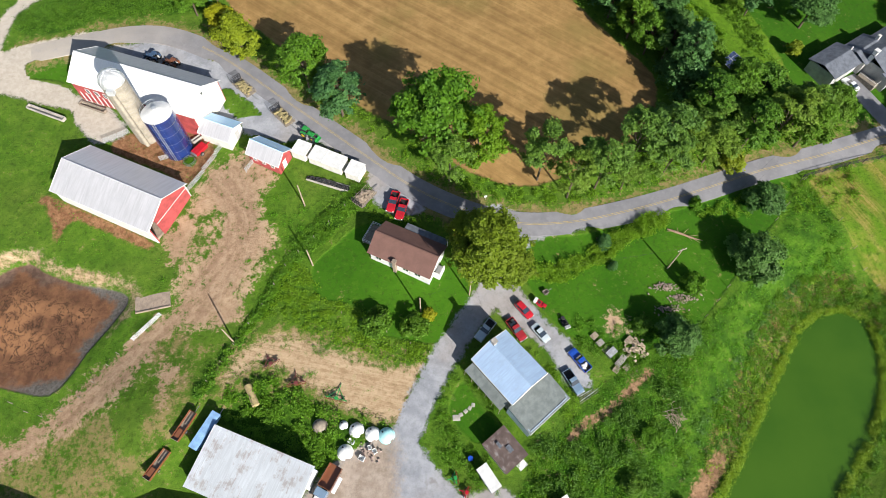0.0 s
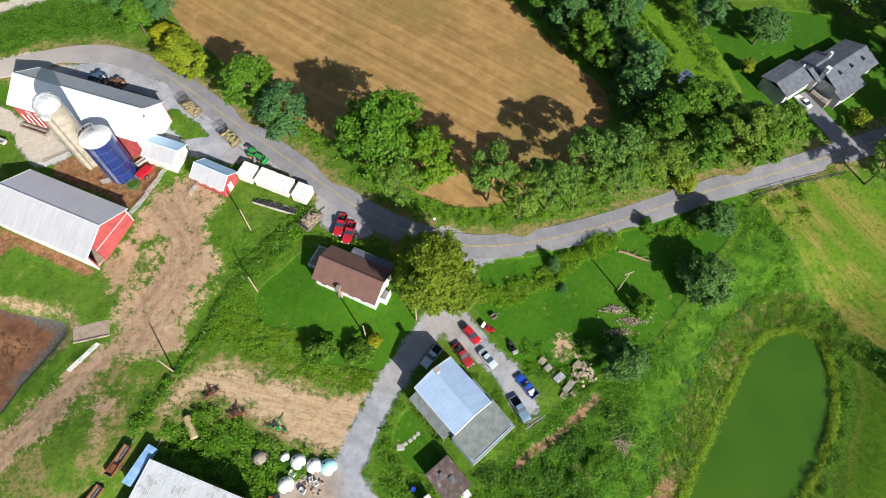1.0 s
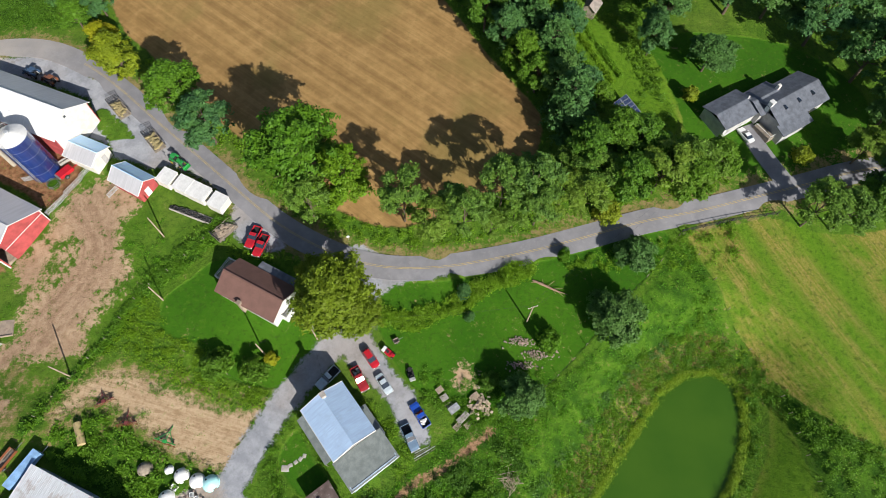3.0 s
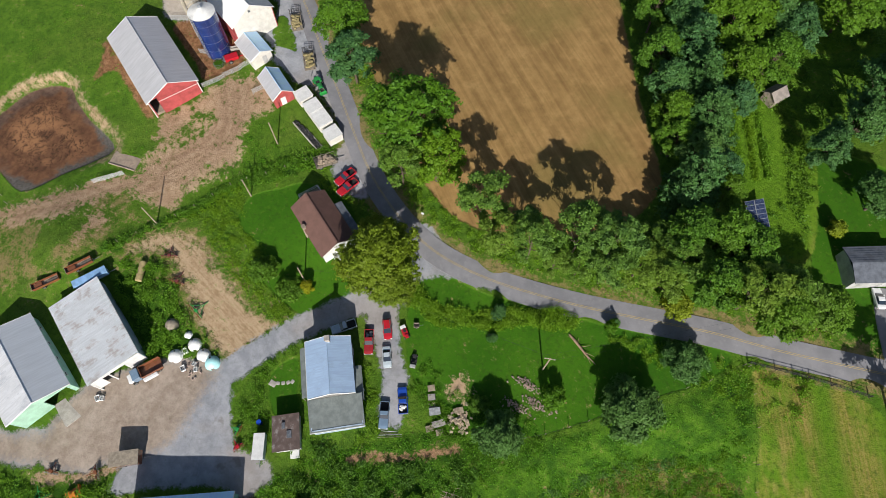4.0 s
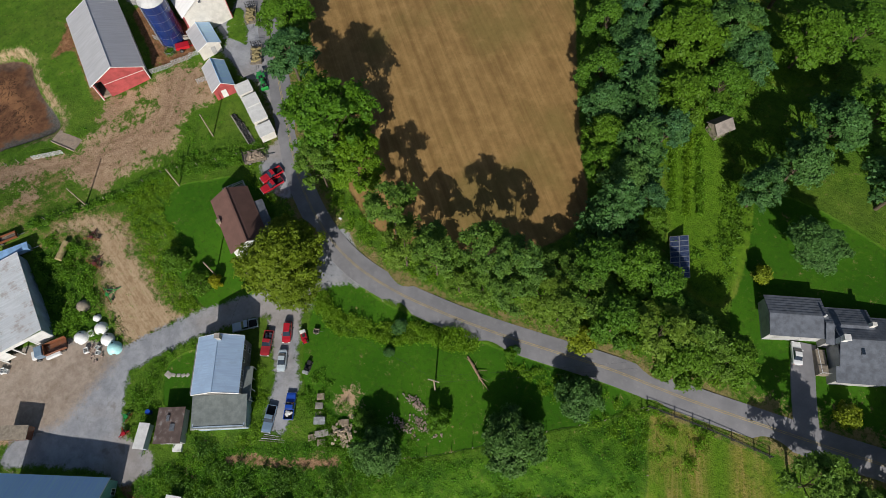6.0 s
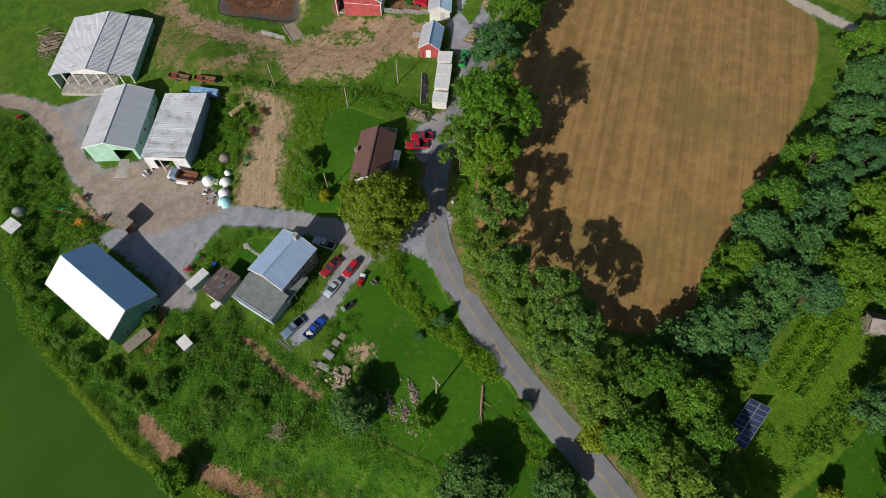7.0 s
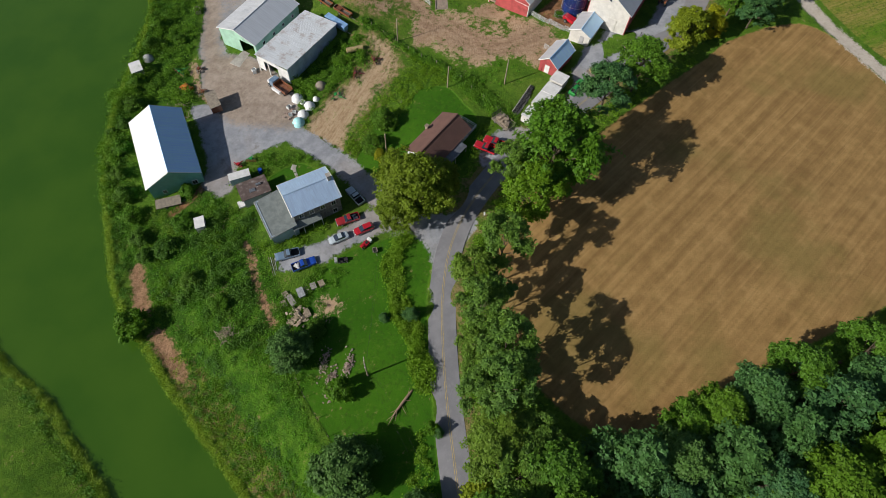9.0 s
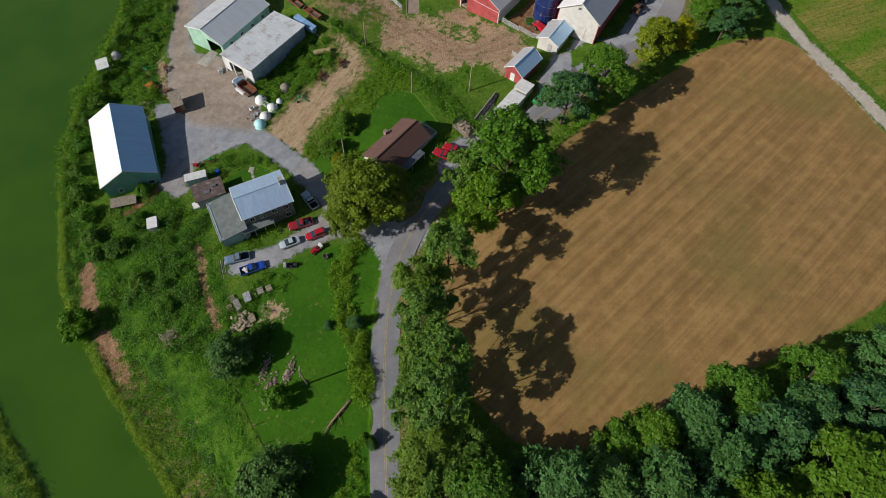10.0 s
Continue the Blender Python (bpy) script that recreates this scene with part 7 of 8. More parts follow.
for x, y, d in ((-35.0, 9.0, 0), ):
    o = thing("round_bale", at(-34.3, 8.0, 118), "long tan wrapped row of hay bales", "hay bale")
    for k in range(3):
        bm = bmesh.new()
        tube(bm, (-1.9 + k * 1.28, 0, 0.62), (-0.66 + k * 1.28, 0, 0.62), 0.62, sides=20)
        part("bale", bm, HAY, o)


def mower(x, y, d, label, paint=PAINT["red"], bag=PLASTIC):
    o = thing("lawn_mower", at(x, y, d), label, "lawn mower")
    part("deck", boxes((-0.5, -0.55, 0.18, 0.45, 0.55, 0.32), edge=0.05), paint, o)
    part("hood", boxes((0.3, -0.3, 0.35, 1.0, 0.3, 0.75), edge=0.08), paint, o)
    part("seat", boxes((-0.55, -0.25, 0.6, -0.15, 0.25, 0.72), (-0.62, -0.25, 0.7, -0.52, 0.25, 1.05), edge=0.04), DARK, o)
    part("fender", boxes((-0.85, -0.5, 0.52, 0.1, 0.5, 0.6), edge=0.04), paint, o)
    part("bagger", boxes((-1.45, -0.5, 0.35, -0.9, 0.5, 0.95), edge=0.06), bag, o)
    for wx, r in ((-0.6, 0.26), (0.8, 0.2)):
        for s in (-1, 1):
            wheel(o, wx, s * 0.42, r, 0.2)


mower(15.6, 22.7, -35, "red riding mower with a white collector")
mower(19.4, 19.4, 110, "small dark ride-on mower on the lawn", RUBBER, GALV)
o = thing("garden_cart", at(16.6, 24.9, 30), "small dark two-wheeled garden cart", "cart")
part("tub", boxes((-0.5, -0.4, 0.3, 0.5, 0.4, 0.36), (-0.5, -0.4, 0.36, -0.44, 0.4, 0.7), (0.44, -0.4, 0.36, 0.5, 0.4, 0.7), (-0.44, -0.4, 0.36, 0.44, -0.34, 0.7), (-0.44, 0.34, 0.36, 0.44, 0.4, 0.7)), TIMBER, o)
part("handle", tubes(((0.5, 0, 0.35), (1.3, 0, 0.6), 0.03)), STEEL, o)
for s in (-1, 1):
    wheel(o, 0, s * 0.46, 0.25, 0.08)


def pallet(x, y, d, n, label, material=TIMBER):
    o = thing("pallet_stack", at(x, y, d), label, "pallet stack")
    for k in range(n):
        z = k * 0.16
        part("bearer", boxes((-0.6, -0.5, z, -0.5, 0.5, z + 0.09), (-0.05, -0.5, z, 0.05, 0.5, z + 0.09), (0.5, -0.5, z, 0.6, 0.5, z + 0.09)), material, o)
        for j in range(6):
            part("board", boxes((-0.62, -0.5 + j * 0.175, z + 0.09, 0.62, -0.38 + j * 0.175, z + 0.115)), material, o)


for x, y, d, n in ((24.5, 16.8, 40, 3), (25.3, 15.5, 35, 4), (26.2, 14.4, 45, 3), (28.2, 12.0, 42, 4), (29.4, 11.2, 40, 3), (28.9, 12.7, 50, 4), (27.6, 10.9, 45, 2), (30.6, 16.0, 38, 3), (31.6, 15.4, 20, 2)):
    pallet(x, y, d, n, "stacked weathered wooden pallets and boards", CONCRETE if n == 4 else PALE_WOOD)
o = thing("tool_cabinet", at(27.0, 13.7, 38), "grey sheet metal cabinet among pallets", "cabinet")
part("body", boxes((-0.9, -0.55, 0, 0.9, 0.55, 0.8), edge=0.03), STEEL, o)
part("lid", boxes((-0.95, -0.6, 0.8, 0.95, 0.6, 0.88)), GALV, o)
o = thing("steel_pipes", at(22.2, 6.8, 30), "loose pale pipes lying in the grass", "pipes")
for k in range(4):
    part("pipe", tubes(((-2.1 + 0.2 * k, -0.5 + k * 0.35, 0.1), (2.1, -0.4 + k * 0.4 - 0.05 * k * k, 0.12), 0.05)), GALV if k % 2 else TIMBER, o)
o = thing("plastic_barrel", at(1.7, -2.8), "bright blue plastic barrel beside the shed", "barrel")
part("drum", tubes(((0, 0, 0), (0, 0, 0.95), 0.45), sides=20), PAINT["blue"], o)
part("lid", tubes(((0, 0, 0.95), (0, 0, 1.0), 0.42), sides=20), PAINT["blue"], o)
for k, (x, y) in enumerate(((-0.3, 3.7), (0.5, 4.2), (1.3, 4.7), (2.0, 5.2), (2.6, 5.7))):
    o = thing("stepping_stone", at(x, y, 20 * k), "pale flat stepping stone in the grass", "stepping stone", "stepping stones in the grass")
    part("stone", boxes((-0.34 - 0.3 * (k == 0), -0.3 - 0.2 * (k == 0), -0.1, 0.34 + 0.3 * (k == 0), 0.3 + 0.2 * (k == 0), 0.1), edge=0.08), CONCRETE, o)
for x, y, r in ((-15.9, -2.2, 0.5), (-13.8, -1.2, 0.4), (-14.6, -0.6, 0.35), (-17.6, 0.4, 0.5), (-26.0, -13.9, 0.5), (-25.3, -13.5, 0.4)):
    o = thing("plastic_tub", at(x, y, r * 300), "white plastic feed tub on the gravel", "tub")
    part("tub", boxes((-r, -r * 0.8, 0, r, r * 0.8, 0.08), (-r, -r * 0.8, 0.08, -r + 0.05, r * 0.8, 0.6), (r - 0.05, -r * 0.8, 0.08, r, r * 0.8, 0.6), (-r + 0.05, -r * 0.8, 0.08, r - 0.05, -r * 0.8 + 0.05, 0.6), (-r + 0.05, r * 0.8 - 0.05, 0.08, r - 0.05, r * 0.8, 0.6)), PLASTIC, o)
    part("handle", tubes(((-r * 0.5, r * 0.8, 0.55), (r * 0.5, r * 0.8, 0.55), 0.03)), STEEL, o)
o = thing("mailbox", at(6.7, 43.6, 10), "white mailbox on a post at the roadside", "mailbox")
part("post", boxes((-0.05, -0.05, -0.3, 0.05, 0.05, 1.0)), TIMBER, o)
part("box", boxes((-0.3, -0.15, 1.0, 0.3, 0.15, 1.32), edge=0.06), PAINT["white"], o)


# ---- poles, wires, fences, fallen trunk ----
def pole(x, y, h, arm=True, deg=20, material=DEADWOOD):
    o = thing("utility_pole", at(x, y, deg), "weathered wooden utility pole", "utility pole", "utility poles")
    part("pole", tubes(((0, 0, -1), (0, 0, h), 0.15, 0.11), sides=10), material, o)
    if arm:
        part("crossarm", boxes((-0.9, -0.06, h - 0.5, 0.9, 0.06, h - 0.36)), material, o)
        for s in (-0.8, -0.3, 0.3, 0.8):
            part("insulator", tubes(((s, 0, h - 0.36), (s, 0, h - 0.2), 0.05)), PLASTIC, o)
    return gz(x, y) + h


POLES = [(39.7, 29.1, 7.6, 20), (2.8, 24.8, 8.2, 60), (-6.0, 21.9, 6.0, 0), (-27.8, 43.2, 7.0, 30), (-25.6, 31.1, 6.0, 10), (-38.4, 17.2, 6.5, 0), (75.5, 59.0, 8.0, 35)]
tops = [(x, y, pole(x, y, h, k in (0, 1, 6), d)) for k, (x, y, h, d) in enumerate(POLES)]
o = thing("pole_transformer", pose(2.8, 24.8, gz(2.8, 24.8) + 6.2, 0, 0, 0), "pale grey transformer can on the pole", "transformer")
part("can", tubes(((0.35, 0, 0), (0.35, 0, 0.9), 0.24), sides=14), GALV, o)
part("bracket", boxes((0.08, -0.06, 0.3, 0.2, 0.06, 0.6)), STEEL, o)


def wire(a, b, sag):
    pts = [Vector(a).lerp(Vector(b), k / 14) - Vector((0, 0, sag * (1 - (2 * k / 14 - 1) ** 2))) for k in range(15)]
    bm = bmesh.new()
    for p, q in zip(pts, pts[1:]):
        tube(bm, p, q, 0.009, sides=3)
    tagged(part("overhead_wire", bm, DARK, None), "thin overhead power wire between poles", "wire", "overhead wires")


for s in (-0.8, 0.8):
    wire((tops[0][0] + s, tops[0][1] + 0.3, tops[0][2] - 0.2), (tops[1][0] + s * 0.6, tops[1][1] + s, tops[1][2] - 0.2), 1.2)
    wire((tops[0][0] + s, tops[0][1] + 0.3, tops[0][2] - 0.2), (tops[6][0] + s, tops[6][1], tops[6][2] - 0.2), 1.8)
wire((2.8, 24.8, tops[1][2] - 0.3), (-3.6, 29.6, gz(-3.6, 29.6) + 3.6), 0.5)
wire((2.8, 24.8, tops[1][2] - 0.3), (6.2, 14.6, gz(6, 14) + 6.0), 0.6)
wire((-6.0, 21.9, tops[2][2]), (2.8, 24.8, tops[1][2] - 0.6), 0.3)


def fence(line, label, gap=2.6, h=1.2, rails=(0.5, 1.0), mat=TIMBER, rail=0.007, post=0.06):
    pts = curve(line, step=gap)
    keep = [pts[0]]
    for p in pts[1:]:
        if np.linalg.norm(p - keep[-1]) > gap * 0.9:
            keep.append(p)
    x0, y0 = keep[0]
    o = thing("fence", pose(x0, y0, gz(x0, y0)), label, "fence")
    rel = [(p[0] - x0, p[1] - y0, gz(*p) - gz(x0, y0)) for p in keep]
    for p in rel:
        part("post", tubes(((p[0], p[1], p[2] - 0.4), (p[0], p[1], p[2] + h), post), sides=6), mat, o)
    for z in rails:
        for p, q in zip(rel, rel[1:]):
            part("rail", tubes(((p[0], p[1], p[2] + z), (q[0], q[1], q[2] + z), rail), sides=4), mat if rail > 0.03 else DARK, o)


fence([(69.6, 46.4), (72.0, 42.5), (74.5, 37.9), (77.1, 33.0), (79.0, 29.4), (81.3, 26.5), (83.1, 24.5)], "wire field fence on timber posts", 3.2)
fence([(83.1, 24.5), (85.4, 18.2), (86.8, 8.2), (88.5, -4.3), (90.4, -12.6)], "wire fence between mown grass and weeds", 3.2)
fence([(69.4, 46.9), (79, 49.3), (88, 51.0)], "dark timber rail fence along the road", 2.4, 1.3, (0.4, 0.8, 1.2), DARK, 0.05, 0.09)
fence([(68.8, 46.2), (65.0, 41.2), (58.4, 34.3), (47.8, 22.7), (42.2, 17.5), (34, 11.5)], "wire fence at the lawn's lower edge", 3.2)
fence([(-18, 45), (-25.6, 36.4), (-30.5, 31), (-34, 23.7), (-38.3, 16.7), (-43, 8)], "overgrown wire fence along the farmyard", 3.0)
fence([(-57.6, 15.5), (-62.6, 8.4), (-68.5, 5.6), (-77, 9.6), (-86, 14.5)], "sagging fence round the slurry pit", 2.6)
fence([(-20, 22.0), (-12, 18.4), (-4.6, 14.6)], "low wire fence along the garden strip", 3.0, 0.9)


def fallen_trunk():
    o = thing("fallen_trunk", pose(44.0, 35.5, gz(44.0, 35.5), 0, 0, -21), "splintered fallen tree trunk on the lawn", "fallen tree")
    part("stem", tubes(((-3.3, 0.15, 0.25), (-1.9, 0.05, 0.32), 0.16, 0.24), ((-1.9, 0.05, 0.32), (-0.4, -0.08, 0.36), 0.24, 0.22), ((-0.4, -0.08, 0.36), (1.2, -0.2, 0.3), 0.22, 0.15), ((1.2, -0.2, 0.3), (3.4, -0.1, 0.22), 0.15, 0.04), sides=10), FALLEN, o)
    for p, q in (((-0.4, 0, 0.4), (0.5, 1.5, 0.5)), ((0.2, 0, 0.4), (1.5, -0.8, 0.25)), ((-1.2, 0, 0.35), (-1.7, 0.9, 0.6)), ((0.8, -0.1, 0.4), (2.3, 0.6, 0.5)), ((-2.2, 0.05, 0.3), (-3.4, -0.4, 0.3)), ((1.4, -0.2, 0.3), (2.9, -0.7, 0.2))):
        part("branch", tubes((p, q, 0.07, 0.02), sides=6), FALLEN, o)


fallen_trunk()


def pile(name, label, category, centre, spread, n, mats, lo, hi, long=False):
    """A heap of broken pieces."""
    x, y = centre
    bm = bmesh.new()
    for k in range(n):
        px, py = random.gauss(0, spread[0] / 2), random.gauss(0, spread[1] / 2)
        s = random.uniform(lo, hi)
        z = gz(x + px, y + py) - gz(x, y) + s * 0.3 + max(0, 0.5 - 0.4 * math.hypot(px / spread[0], py / spread[1])) * random.random()
        if long:
            d = random.uniform(0, math.tau)
            tube(bm, (px - s * math.cos(d), py - s * math.sin(d), z), (px + s * math.cos(d), py + s * math.sin(d), z + random.uniform(-0.2, 0.3)), s * 0.06, s * 0.03, 5)
        else:
            box(bm, -s / 2, -s / 3, -s / 4, s / 2, s / 3, s / 4, m=pose(px, py, z, random.uniform(-30, 30), random.uniform(-30, 30), random.uniform(0, 180)))
    ob = part(name, bm, mats, None)
    ob.matrix_basis = pose(x, y, gz(x, y))
    return tagged(ob, label, category, kind="stuff")


STONE = worn("pinkish_rubble", (0.36, 0.27, 0.23), scale=2, fine=9, rough=0.9, stain=(0.48, 0.42, 0.37))
pile("rubble_heap", "heap of pinkish broken stone and brick", "rubble", (38.6, 25.5), (2.2, 0.9), 120, STONE, 0.10, 0.34)
pile("rubble_heap", "heap of pinkish broken stone and brick", "rubble", (41.6, 23.3), (2.6, 0.9), 140, STONE, 0.10, 0.34)
pile("rubble_heap", "heap of pinkish broken stone and brick", "rubble", (38.6, 21.3), (2.4, 0.8), 110, STONE, 0.10, 0.34)
pile("scrap_heap", "heap of scrap boards beside pallets", "scrap", (31.2, 14.6), (2.0, 1.6), 60, PALE_WOOD, 0.2, 0.7)
pile("log_pile", "loose heap of long grey logs", "logs", (-75.5, -33.0), (5.0, 3.0), 120, DEADWOOD, 0.8, 2.2, True)
pile("brush_heap", "heap of bare brush and branches", "brush", (36.5, 3.0), (1.6, 1.4), 60, DEADWOOD, 0.4, 1.1, True)
pile("brush_heap", "heap of bare brush by the barn", "brush", (-11.5, -27.5), (3.5, 2.5), 90, DEADWOOD, 0.4, 1.2, True)
pile("scrap_heap", "scrap metal and bits on the gravel", "scrap", (-14.6, -1.5), (2.0, 1.2), 40, STONE, 0.1, 0.4)


# ---- tall weeds, reeds and hedges ----
def scatter(name, label, category, where, density, box_area, leafkind, height, size, blades, seed, tuft=5):
    """Tufts of leafy stems over a part of the plan; where(x, y) gives 0 to 1."""
    g = np.random.default_rng(seed)
    x0, x1, y0, y1 = box_area
    n = int((x1 - x0) * (y1 - y0) * density)
    own = g.integers(0, max(1, n // tuft), n)
    hub = np.stack([g.uniform(x0, x1, n), g.uniform(y0, y1, n)], 1)
    reach = (g.uniform(0.15, 0.5, n) * (tuft / 5) ** 0.3)[own]
    x, y = (hub[own] + g.normal(size=(n, 2)) * reach[:, None]).T
    vigour = g.uniform(0.6 if tuft == 5 else 0.35, 1.3 if tuft == 5 else 1.5, n)[own]
    keep = g.uniform(size=n) < where(x, y)
    x, y, vigour = x[keep], y[keep], vigour[keep]
    if not len(x):
        return None
    z = ground_z(x, y)
    patch_h = 0.55 + 0.45 * np.sin(x * 0.35 + 1.3 * np.sin(y * 0.21)) * np.sin(y * 0.4 + np.sin(x * 0.27))
    tall = height * vigour * g.uniform(0.6, 1.15, len(x)) * (0.6 + 0.6 * patch_h)
    c = np.repeat(np.stack([x, y, z], 1), blades, 0)
    t = np.repeat(tall, blades)
    wide = np.maximum(t * 0.30, 0.26)
    off = g.normal(size=(len(c), 3)) * np.stack([wide, wide, t * 0.24], 1)
    c = c + off + np.stack([np.zeros(len(t)), np.zeros(len(t)), t * 0.62], 1)
    c[:, 2] = np.maximum(c[:, 2], np.repeat(z, blades) + 0.05)
    nrm = g.normal(size=(len(c), 3)) * 0.5 + [0, 0, 0.95]
    nrm /= np.linalg.norm(nrm, axis=1)[:, None]
    v, f = leaves(c, nrm, size)
    ob = mesh_part(name, v.tolist(), f.tolist(), LEAF[leafkind])
    return tagged(ob, label, category, kind="stuff")


def lumps(x, y, s=0.12):
    return 0.5 + 0.5 * np.sin(x * s + 2 * np.sin(y * s * 0.7)) * np.sin(y * s * 1.3 + 1.5 * np.sin(x * s * 0.6))


def inside(line, edge=1.0):
    return lambda x, y: smooth(-inside_distance(line, x, y), -edge, edge)


def shore(lo, hi):
    return lambda x, y: ((lambda d: (d > lo) * (d < hi))(inside_distance(POND[::2], x, y))).astype(float)


pond_box = (-62, 95, -62, 40)


def bare(x, y):
    """0 on the strips of bare mulch, 1 elsewhere."""
    return ((line_distance(POND_BARE, x, y) > 1.9) & (line_distance(POND_BARE_N, x, y) > 2.0) & (line_distance(STRIP_BARE, x, y) > 1.0)).astype(float)


def clear_of_hutches(x, y):
    return np.minimum.reduce([np.hypot(x - hx, y - hy) > r + 0.5 for hx, hy, r, m, lab in HUTCHES]).astype(float)


def hedge_half(x, y):
    return 0.75 + 1.5 * smooth(y, 29, 38)


scatter("meadow_grass", "fine bright green grass on the meadow slope", "grass", lambda x, y: inside(MEADOW)(x, y) * (0.35 + 0.65 * lumps(x, y)) * (1 - 0.55 * inside(FINE_GRASS, 2.0)(x, y)) * bare(x, y), 5.0, (6, 80, -32, 48), "grass", 0.45, 0.11, 8, 11)
scatter("meadow_weeds", "tall green weeds and grasses below the farmhouse", "weeds", lambda x, y: inside(MEADOW)(x, y) * smooth(lumps(x + 15, y, 0.2), 0.35, 0.7) * (1 - inside(FINE_GRASS, 1.5)(x, y)) * bare(x, y), 3.2, (6, 80, -32, 48), "weed", 0.8, 0.13, 13, 35, 12)
scatter("meadow_brambles", "dark leafy bramble patches in the meadow", "weeds", lambda x, y: inside(BRAMBLES, 2.0)(x, y) * smooth(lumps(x + 40, y, 0.3), 0.1, 0.5) * bare(x, y), 4.6, (6, 60, -32, 16), "green", 1.1, 0.145, 16, 12, 16)
scatter("meadow_stalks", "dry brown seed stalks among the weeds", "grass", lambda x, y: inside(MEADOW)(x, y) * smooth(lumps(x, y + 30, 0.33), 0.6, 0.9) * (1 - inside(FINE_GRASS, 1.0)(x, y)) * bare(x, y), 0.9, (6, 80, -32, 30), "straw", 0.9, 0.08, 9, 36)
scatter("shore_reeds", "bright yellow-green reeds along the pond's edge", "reeds", shore(-0.6, 0.7), 17, pond_box, "reed", 0.75, 0.105, 9, 13)
scatter("shore_weeds", "rank green weeds on the pond bank", "weeds", lambda x, y: shore(0.7, 6)(x, y) * ((y > 0.9 * x - 56) | (inside_distance(POND[::2], x, y) < 2.4)) * (0.3 + 0.7 * lumps(x, y, 0.2)) * bare(x, y), 2.8, pond_box, "weed", 0.95, 0.12, 14, 14)
scatter("shore_straw", "dry straw-coloured grass on the pond bank", "grass", lambda x, y: shore(1.2, 6.5)(x, y) * (0.3 + 0.7 * lumps(x, y, 0.23)) * (x > 41) * (y > 0.9 * x - 56), 3.4, pond_box, "straw", 0.6, 0.09, 9, 15)
scatter("bank_growth", "olive and yellow-green rank growth on the pond bank", "weeds", lambda x, y: shore(0.8, 6.0)(x, y) * (x > 41) * (y > 0.9 * x - 56) * lumps(x + 5, y + 8, 0.5), 3.0, pond_box, "reed", 0.8, 0.11, 12, 42)
scatter("shore_bushes", "thick shrubby growth beside the pond", "bushes", lambda x, y: inside(SHORE_WEEDS)(x, y) * (line_distance(SOIL_STRIP, x, y) > 2.2) * (0.35 + 0.65 * lumps(x, y, 0.3)) * (0.45 + 0.55 * smooth(x, -26, -8)), 2.6, (-54, 20, -50, -20), "garden", 1.4, 0.15, 20, 16, 9)
scatter("shore_bushes", "thick shrubby growth beside the pond", "bushes", lambda x, y: inside(SHORE_WEEDS)(x, y) * (line_distance(SOIL_STRIP, x, y) > 1.8) * lumps(x + 9, y, 0.4), 2.4, (-54, 20, -50, -20), "garden", 1.1, 0.125, 18, 17)
barn_bed = curve([(-4.1, -33.8), (4.0, -28.5), (10.5, -23.3), (16.2, -18.5), (17.2, -14.4)])
scatter("barn_weeds", "bright yellow-green weeds along the green barn", "weeds", lambda x, y: (line_distance(barn_bed, x, y) < 2.2) * (0.4 + 0.6 * lumps(x, y, 0.5)), 4, (-10, 24, -38, -8), "reed", 0.9, 0.12, 14, 41)
scatter("lot_weeds", "tall green weeds beside the machine shed", "weeds", lambda x, y: inside(WEED_LOT)(x, y) * clear_of_hutches(x, y), 4.0, (-42, -10, -5, 12), "garden", 1.1, 0.15, 18, 18, 14)
scatter("lot_tufts", "scattered tufts of grass in the dirt lot", "grass", lambda x, y: inside(DIRT_LOT, 0.6)(x, y) * smooth(lumps(x, y, 0.6), 0.55, 0.9) * (1 - 0.8 * smooth(x, -24, -14)), 2.6, (-42, -4, 2, 19), "grass", 0.4, 0.09, 9, 37)
scatter("garden_growth", "tall yellow-green rows of garden growth", "weeds", lambda x, y: inside(GARDEN_STRIP, 0.5)(x, y) * (0.25 + 0.75 * (np.sin((x * 0.36 + y * 0.93) * 3.2) > -0.2)), 9, (-37, -2, 11, 34), "garden", 0.42, 0.12, 9, 19)
scatter("fence_hedge", "overgrown leafy hedge along the farmyard fence", "hedge", lambda x, y: (line_distance(FENCE_ROW, x, y) < hedge_half(x, y)) * (0.6 + 0.4 * lumps(x, y, 0.8)), 9, (-46, -14, 6, 48), "garden", 1.0, 0.14, 15, 20)
scatter("lawn_hedge", "low leafy hedge across the lawn", "hedge", lambda x, y: (line_distance(HEDGE_EAST, x, y) < 1.6 + 0.35 * np.sin(x * 0.7)) * 1.0, 11, (10, 44, 25, 42), "garden", 1.1, 0.14, 16, 21, 9)
scatter("roadside_weeds", "weedy verge between road and hay field", "weeds", lambda x, y: ((line_distance(ROAD[::2], x, y) > 3.5) & (inside_distance(FIELD, x, y) > 0.3) & (x > -40) & (y > 39)) * (line_distance(ROAD[::2], x, y) < 13) * (0.3 + 0.7 * lumps(x, y, 0.25)) * (inside_distance(APRON, x, y) > 1) * (inside_distance(RANCH_LAWN, x, y) > 0) * (x < 80) * ((x > -16) | (y > 62)), 2.6, (-42, 82, 39, 90), "garden", 0.85, 0.13, 14, 22)
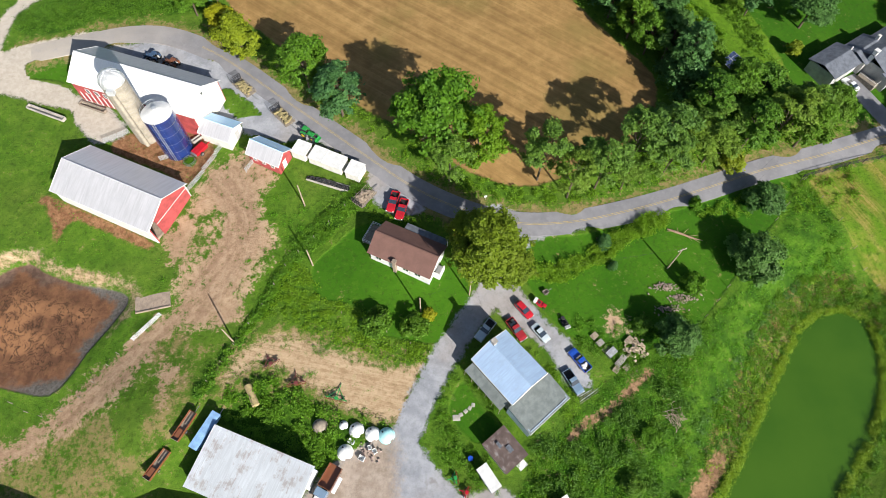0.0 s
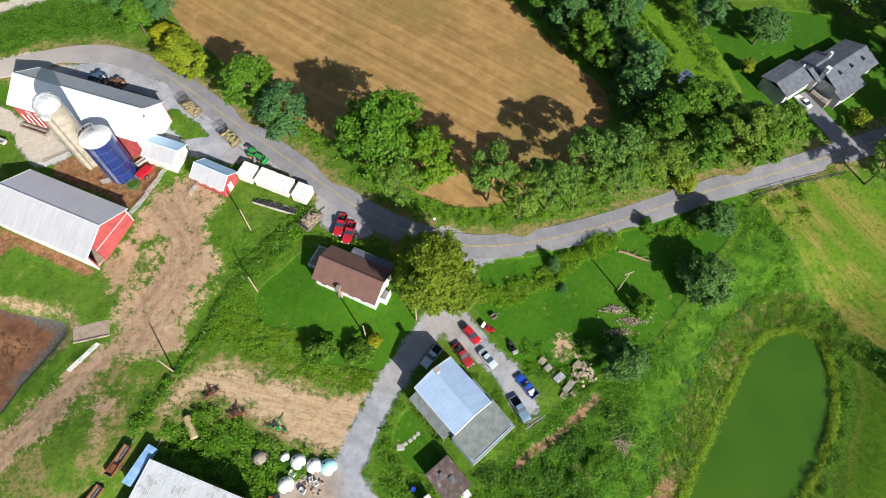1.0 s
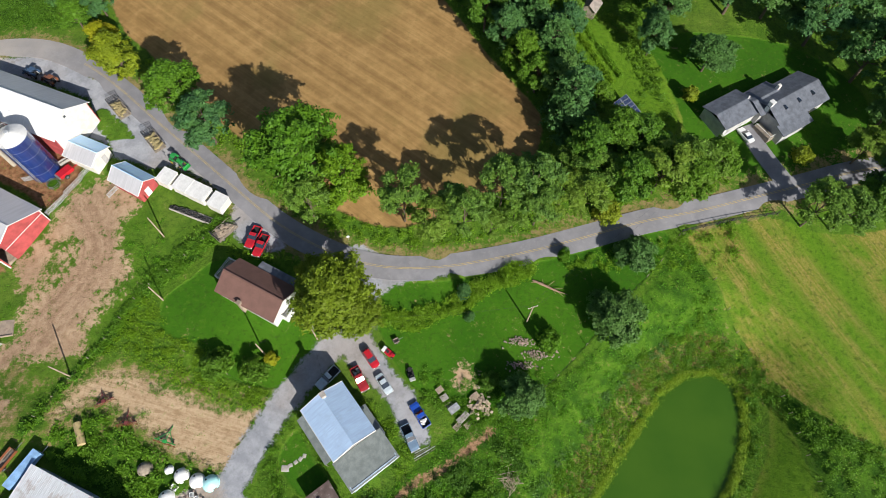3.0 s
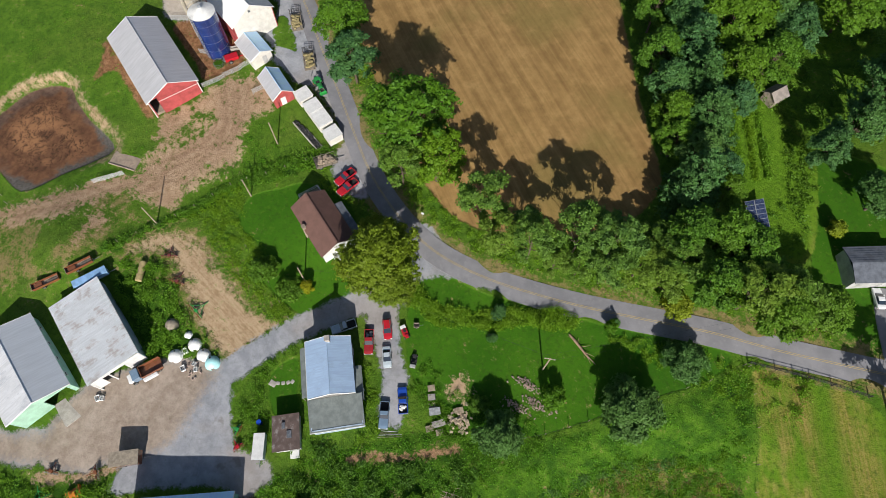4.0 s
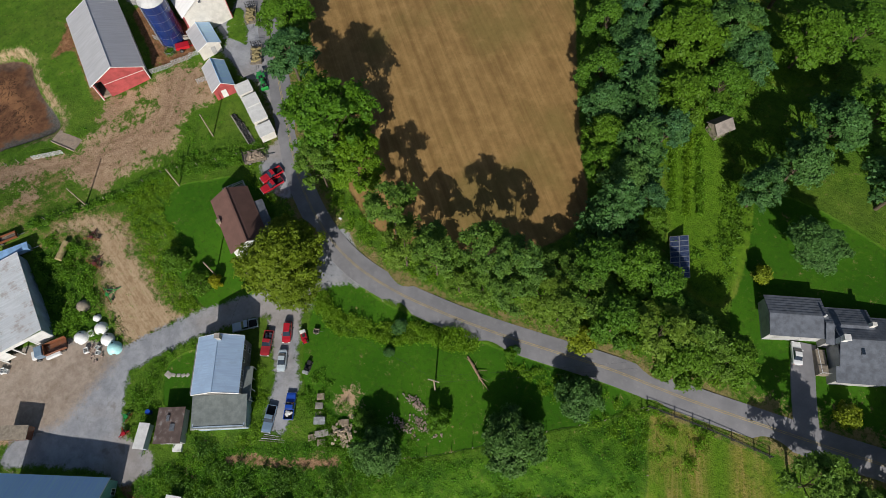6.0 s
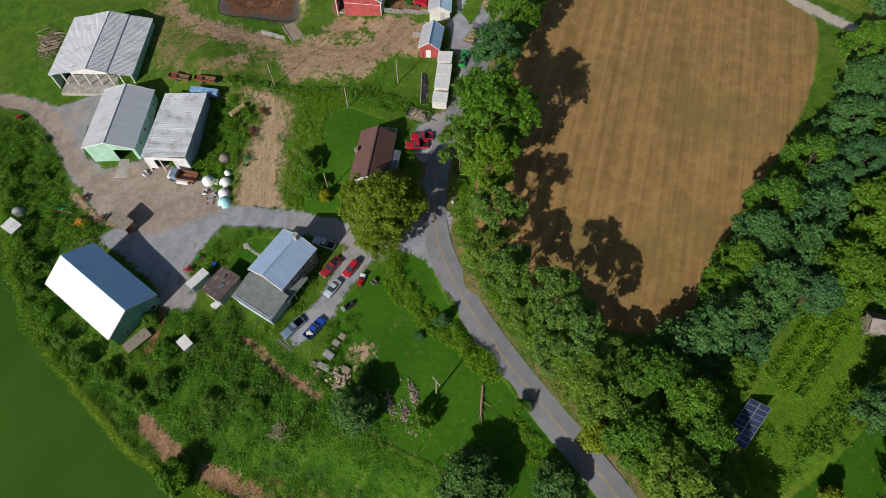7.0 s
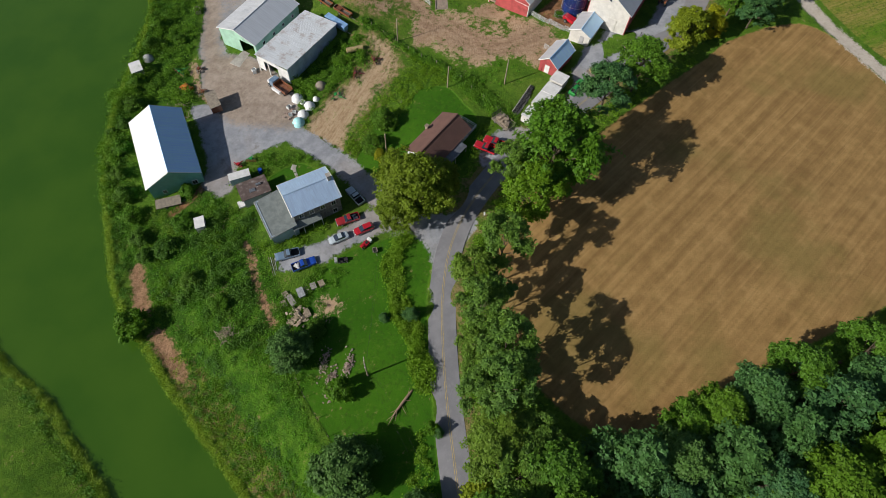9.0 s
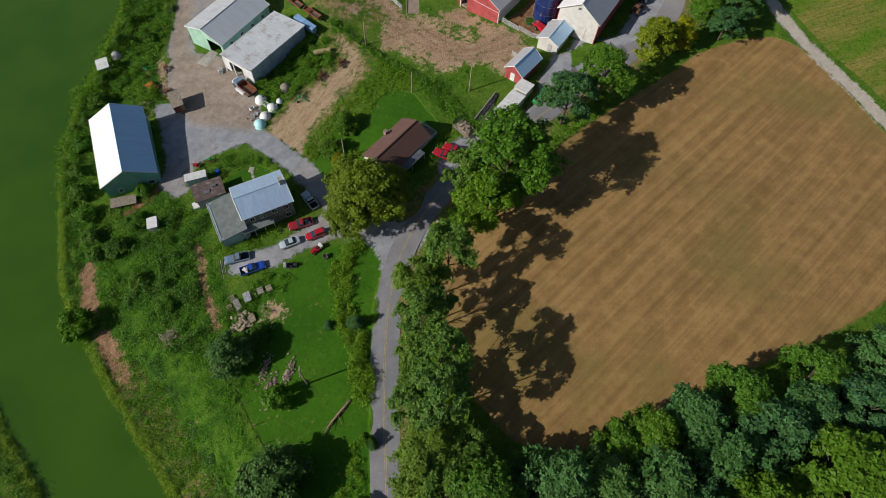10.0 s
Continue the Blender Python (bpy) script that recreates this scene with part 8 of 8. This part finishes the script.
scatter("wood_undergrowth", "leafy undergrowth at the wood's edge", "undergrowth", lambda x, y: ((inside_distance(FIELD, x, y) > 0.2) & (x > 20) & (y > 56)) * (inside_distance(GARDEN, x, y) > 0) * (inside_distance(RANCH_LAWN, x, y) > 0) * (0.25 + 0.6 * lumps(x, y, 0.3)), 1.0, (20, 75, 56, 125), "green", 1.3, 0.17, 15, 23)
scatter("corn_rows", "rows of green field corn", "crop", lambda x, y: inside(CORN, 0.5)(x, y) * (np.sin((x * 0.2 + y * 0.98) * 6.5) > -0.1), 6, (-93, -48, 82, 105), "green", 1.6, 0.14, 13, 24)
scatter("yard_weeds", "weeds round the farmhouse and tool shed", "weeds", lambda x, y: ((inside_distance(YARD, x, y) > 0.8) & (line_distance(DRIVE, x, y) > 2.6) & (inside_distance(SMALL_LAWN, x, y) > 0.3)) * (0.3 + 0.7 * lumps(x, y, 0.4)), 3.4, (-3, 6, -8, 14), "weed", 0.8, 0.115, 15, 25)
scatter("house_weeds", "weeds along the farmhouse wall and drive", "weeds", lambda x, y: (line_distance(HOUSE_BED, x, y) < 1.3) * (0.4 + 0.6 * lumps(x, y, 0.8)), 5, (10, 26, 0, 16), "garden", 0.8, 0.115, 15, 38)
scatter("bed_weeds", "weeds among the pallets and rubble", "weeds", lambda x, y: (np.hypot((x - 33) / 12, (y - 17.5) / 8) < 1) * (0.3 + 0.7 * lumps(x, y, 0.5)) * (1 - smooth(-inside_distance(LAWN, x, y), 3.5, 6)) * bare(x, y), 3.4, (20, 46, 8, 28), "weed", 0.7, 0.11, 15, 26)
scatter("far_bank_weeds", "weeds along the far pond bank", "weeds", lambda x, y: ((inside_distance(POND[::2], x, y) > 1) & (inside_distance(EAST_FIELD, x, y) > 0)) * (0.2 + 0.8 * lumps(x, y, 0.25)) * (inside_distance(POND[::2], x, y) < 3.0), 2.4, (50, 95, -35, 40), "weed", 0.8, 0.13, 14, 27)
scatter("east_weeds", "rank weeds between the fence and the mown field", "weeds", lambda x, y: inside(EAST_WEEDS, 0.8)(x, y) * (0.4 + 0.6 * lumps(x, y, 0.4)), 2.6, (84, 112, -18, 22), "garden", 0.9, 0.13, 14, 39)
scatter("west_grass", "patchy pasture tufts round the barns", "grass", lambda x, y: lumps(x, y, 0.2) * (inside_distance(BARNYARD, x, y) > -1) * (inside_distance(MANURE, x, y) > 3), 0.5, (-95, -45, -10, 60), "grass", 0.3, 0.09, 8, 28)
scatter("yard_tufts", "low grass and weeds between track and fence", "grass", lambda x, y: np.maximum(inside(YARD_GRASS_E, 1.5)(x, y), inside(YARD_GRASS_S, 1.5)(x, y)) * smooth(lumps(x, y, 0.7), 0.4, 0.8), 2.6, (-42, -22, 18, 50), "grass", 0.4, 0.095, 10, 40)

# vine rows and garden beds beside the wood
for (ax, ay), (bx, by) in (((47.8, 93.4), (55.8, 78.4)), ((50.6, 94.0), (58.2, 79.2)), ((52.9, 94.0), (60.2, 80.2))):
    row = np.array([(ax, ay), (bx, by)])
    tagged(scatter("vine_row", "trained row of leafy green vines", "vine row", lambda x, y: (line_distance(row, x, y) < 0.45) * 1.0, 12, (46, 62, 76, 96), "garden", 0.9, 0.130, 15, 29), group="vine rows")
bed = curve([(58, 95), (62.5, 95), (69, 81), (65.5, 78)], True)
scatter("garden_bed", "dense leafy vegetable bed", "garden bed", inside(bed, 0.4), 4, (55, 72, 76, 97), "green", 0.7, 0.148, 13, 30)
brush = curve([(78.4, 26), (83, 18.6), (88, 13.4), (96, 9), (106, 7)])
scatter("fence_brush", "rank green brush along the field fence", "brush", lambda x, y: (line_distance(brush, x, y) < 1.2) * (0.3 + 0.7 * lumps(x, y, 0.5)), 5, (74, 110, 3, 30), "garden", 0.7, 0.14, 11, 33)
ditch = curve([(66, 27), (57, 20.5), (50, 12), (43.5, 4), (38, -3)])
scatter("ditch_weeds", "dark line of tall weeds in the meadow", "weeds", lambda x, y: (line_distance(ditch, x, y) < 0.8) * (0.3 + 0.7 * lumps(x, y, 0.6)), 4, (34, 70, -6, 30), "dark", 0.8, 0.13, 10, 34)
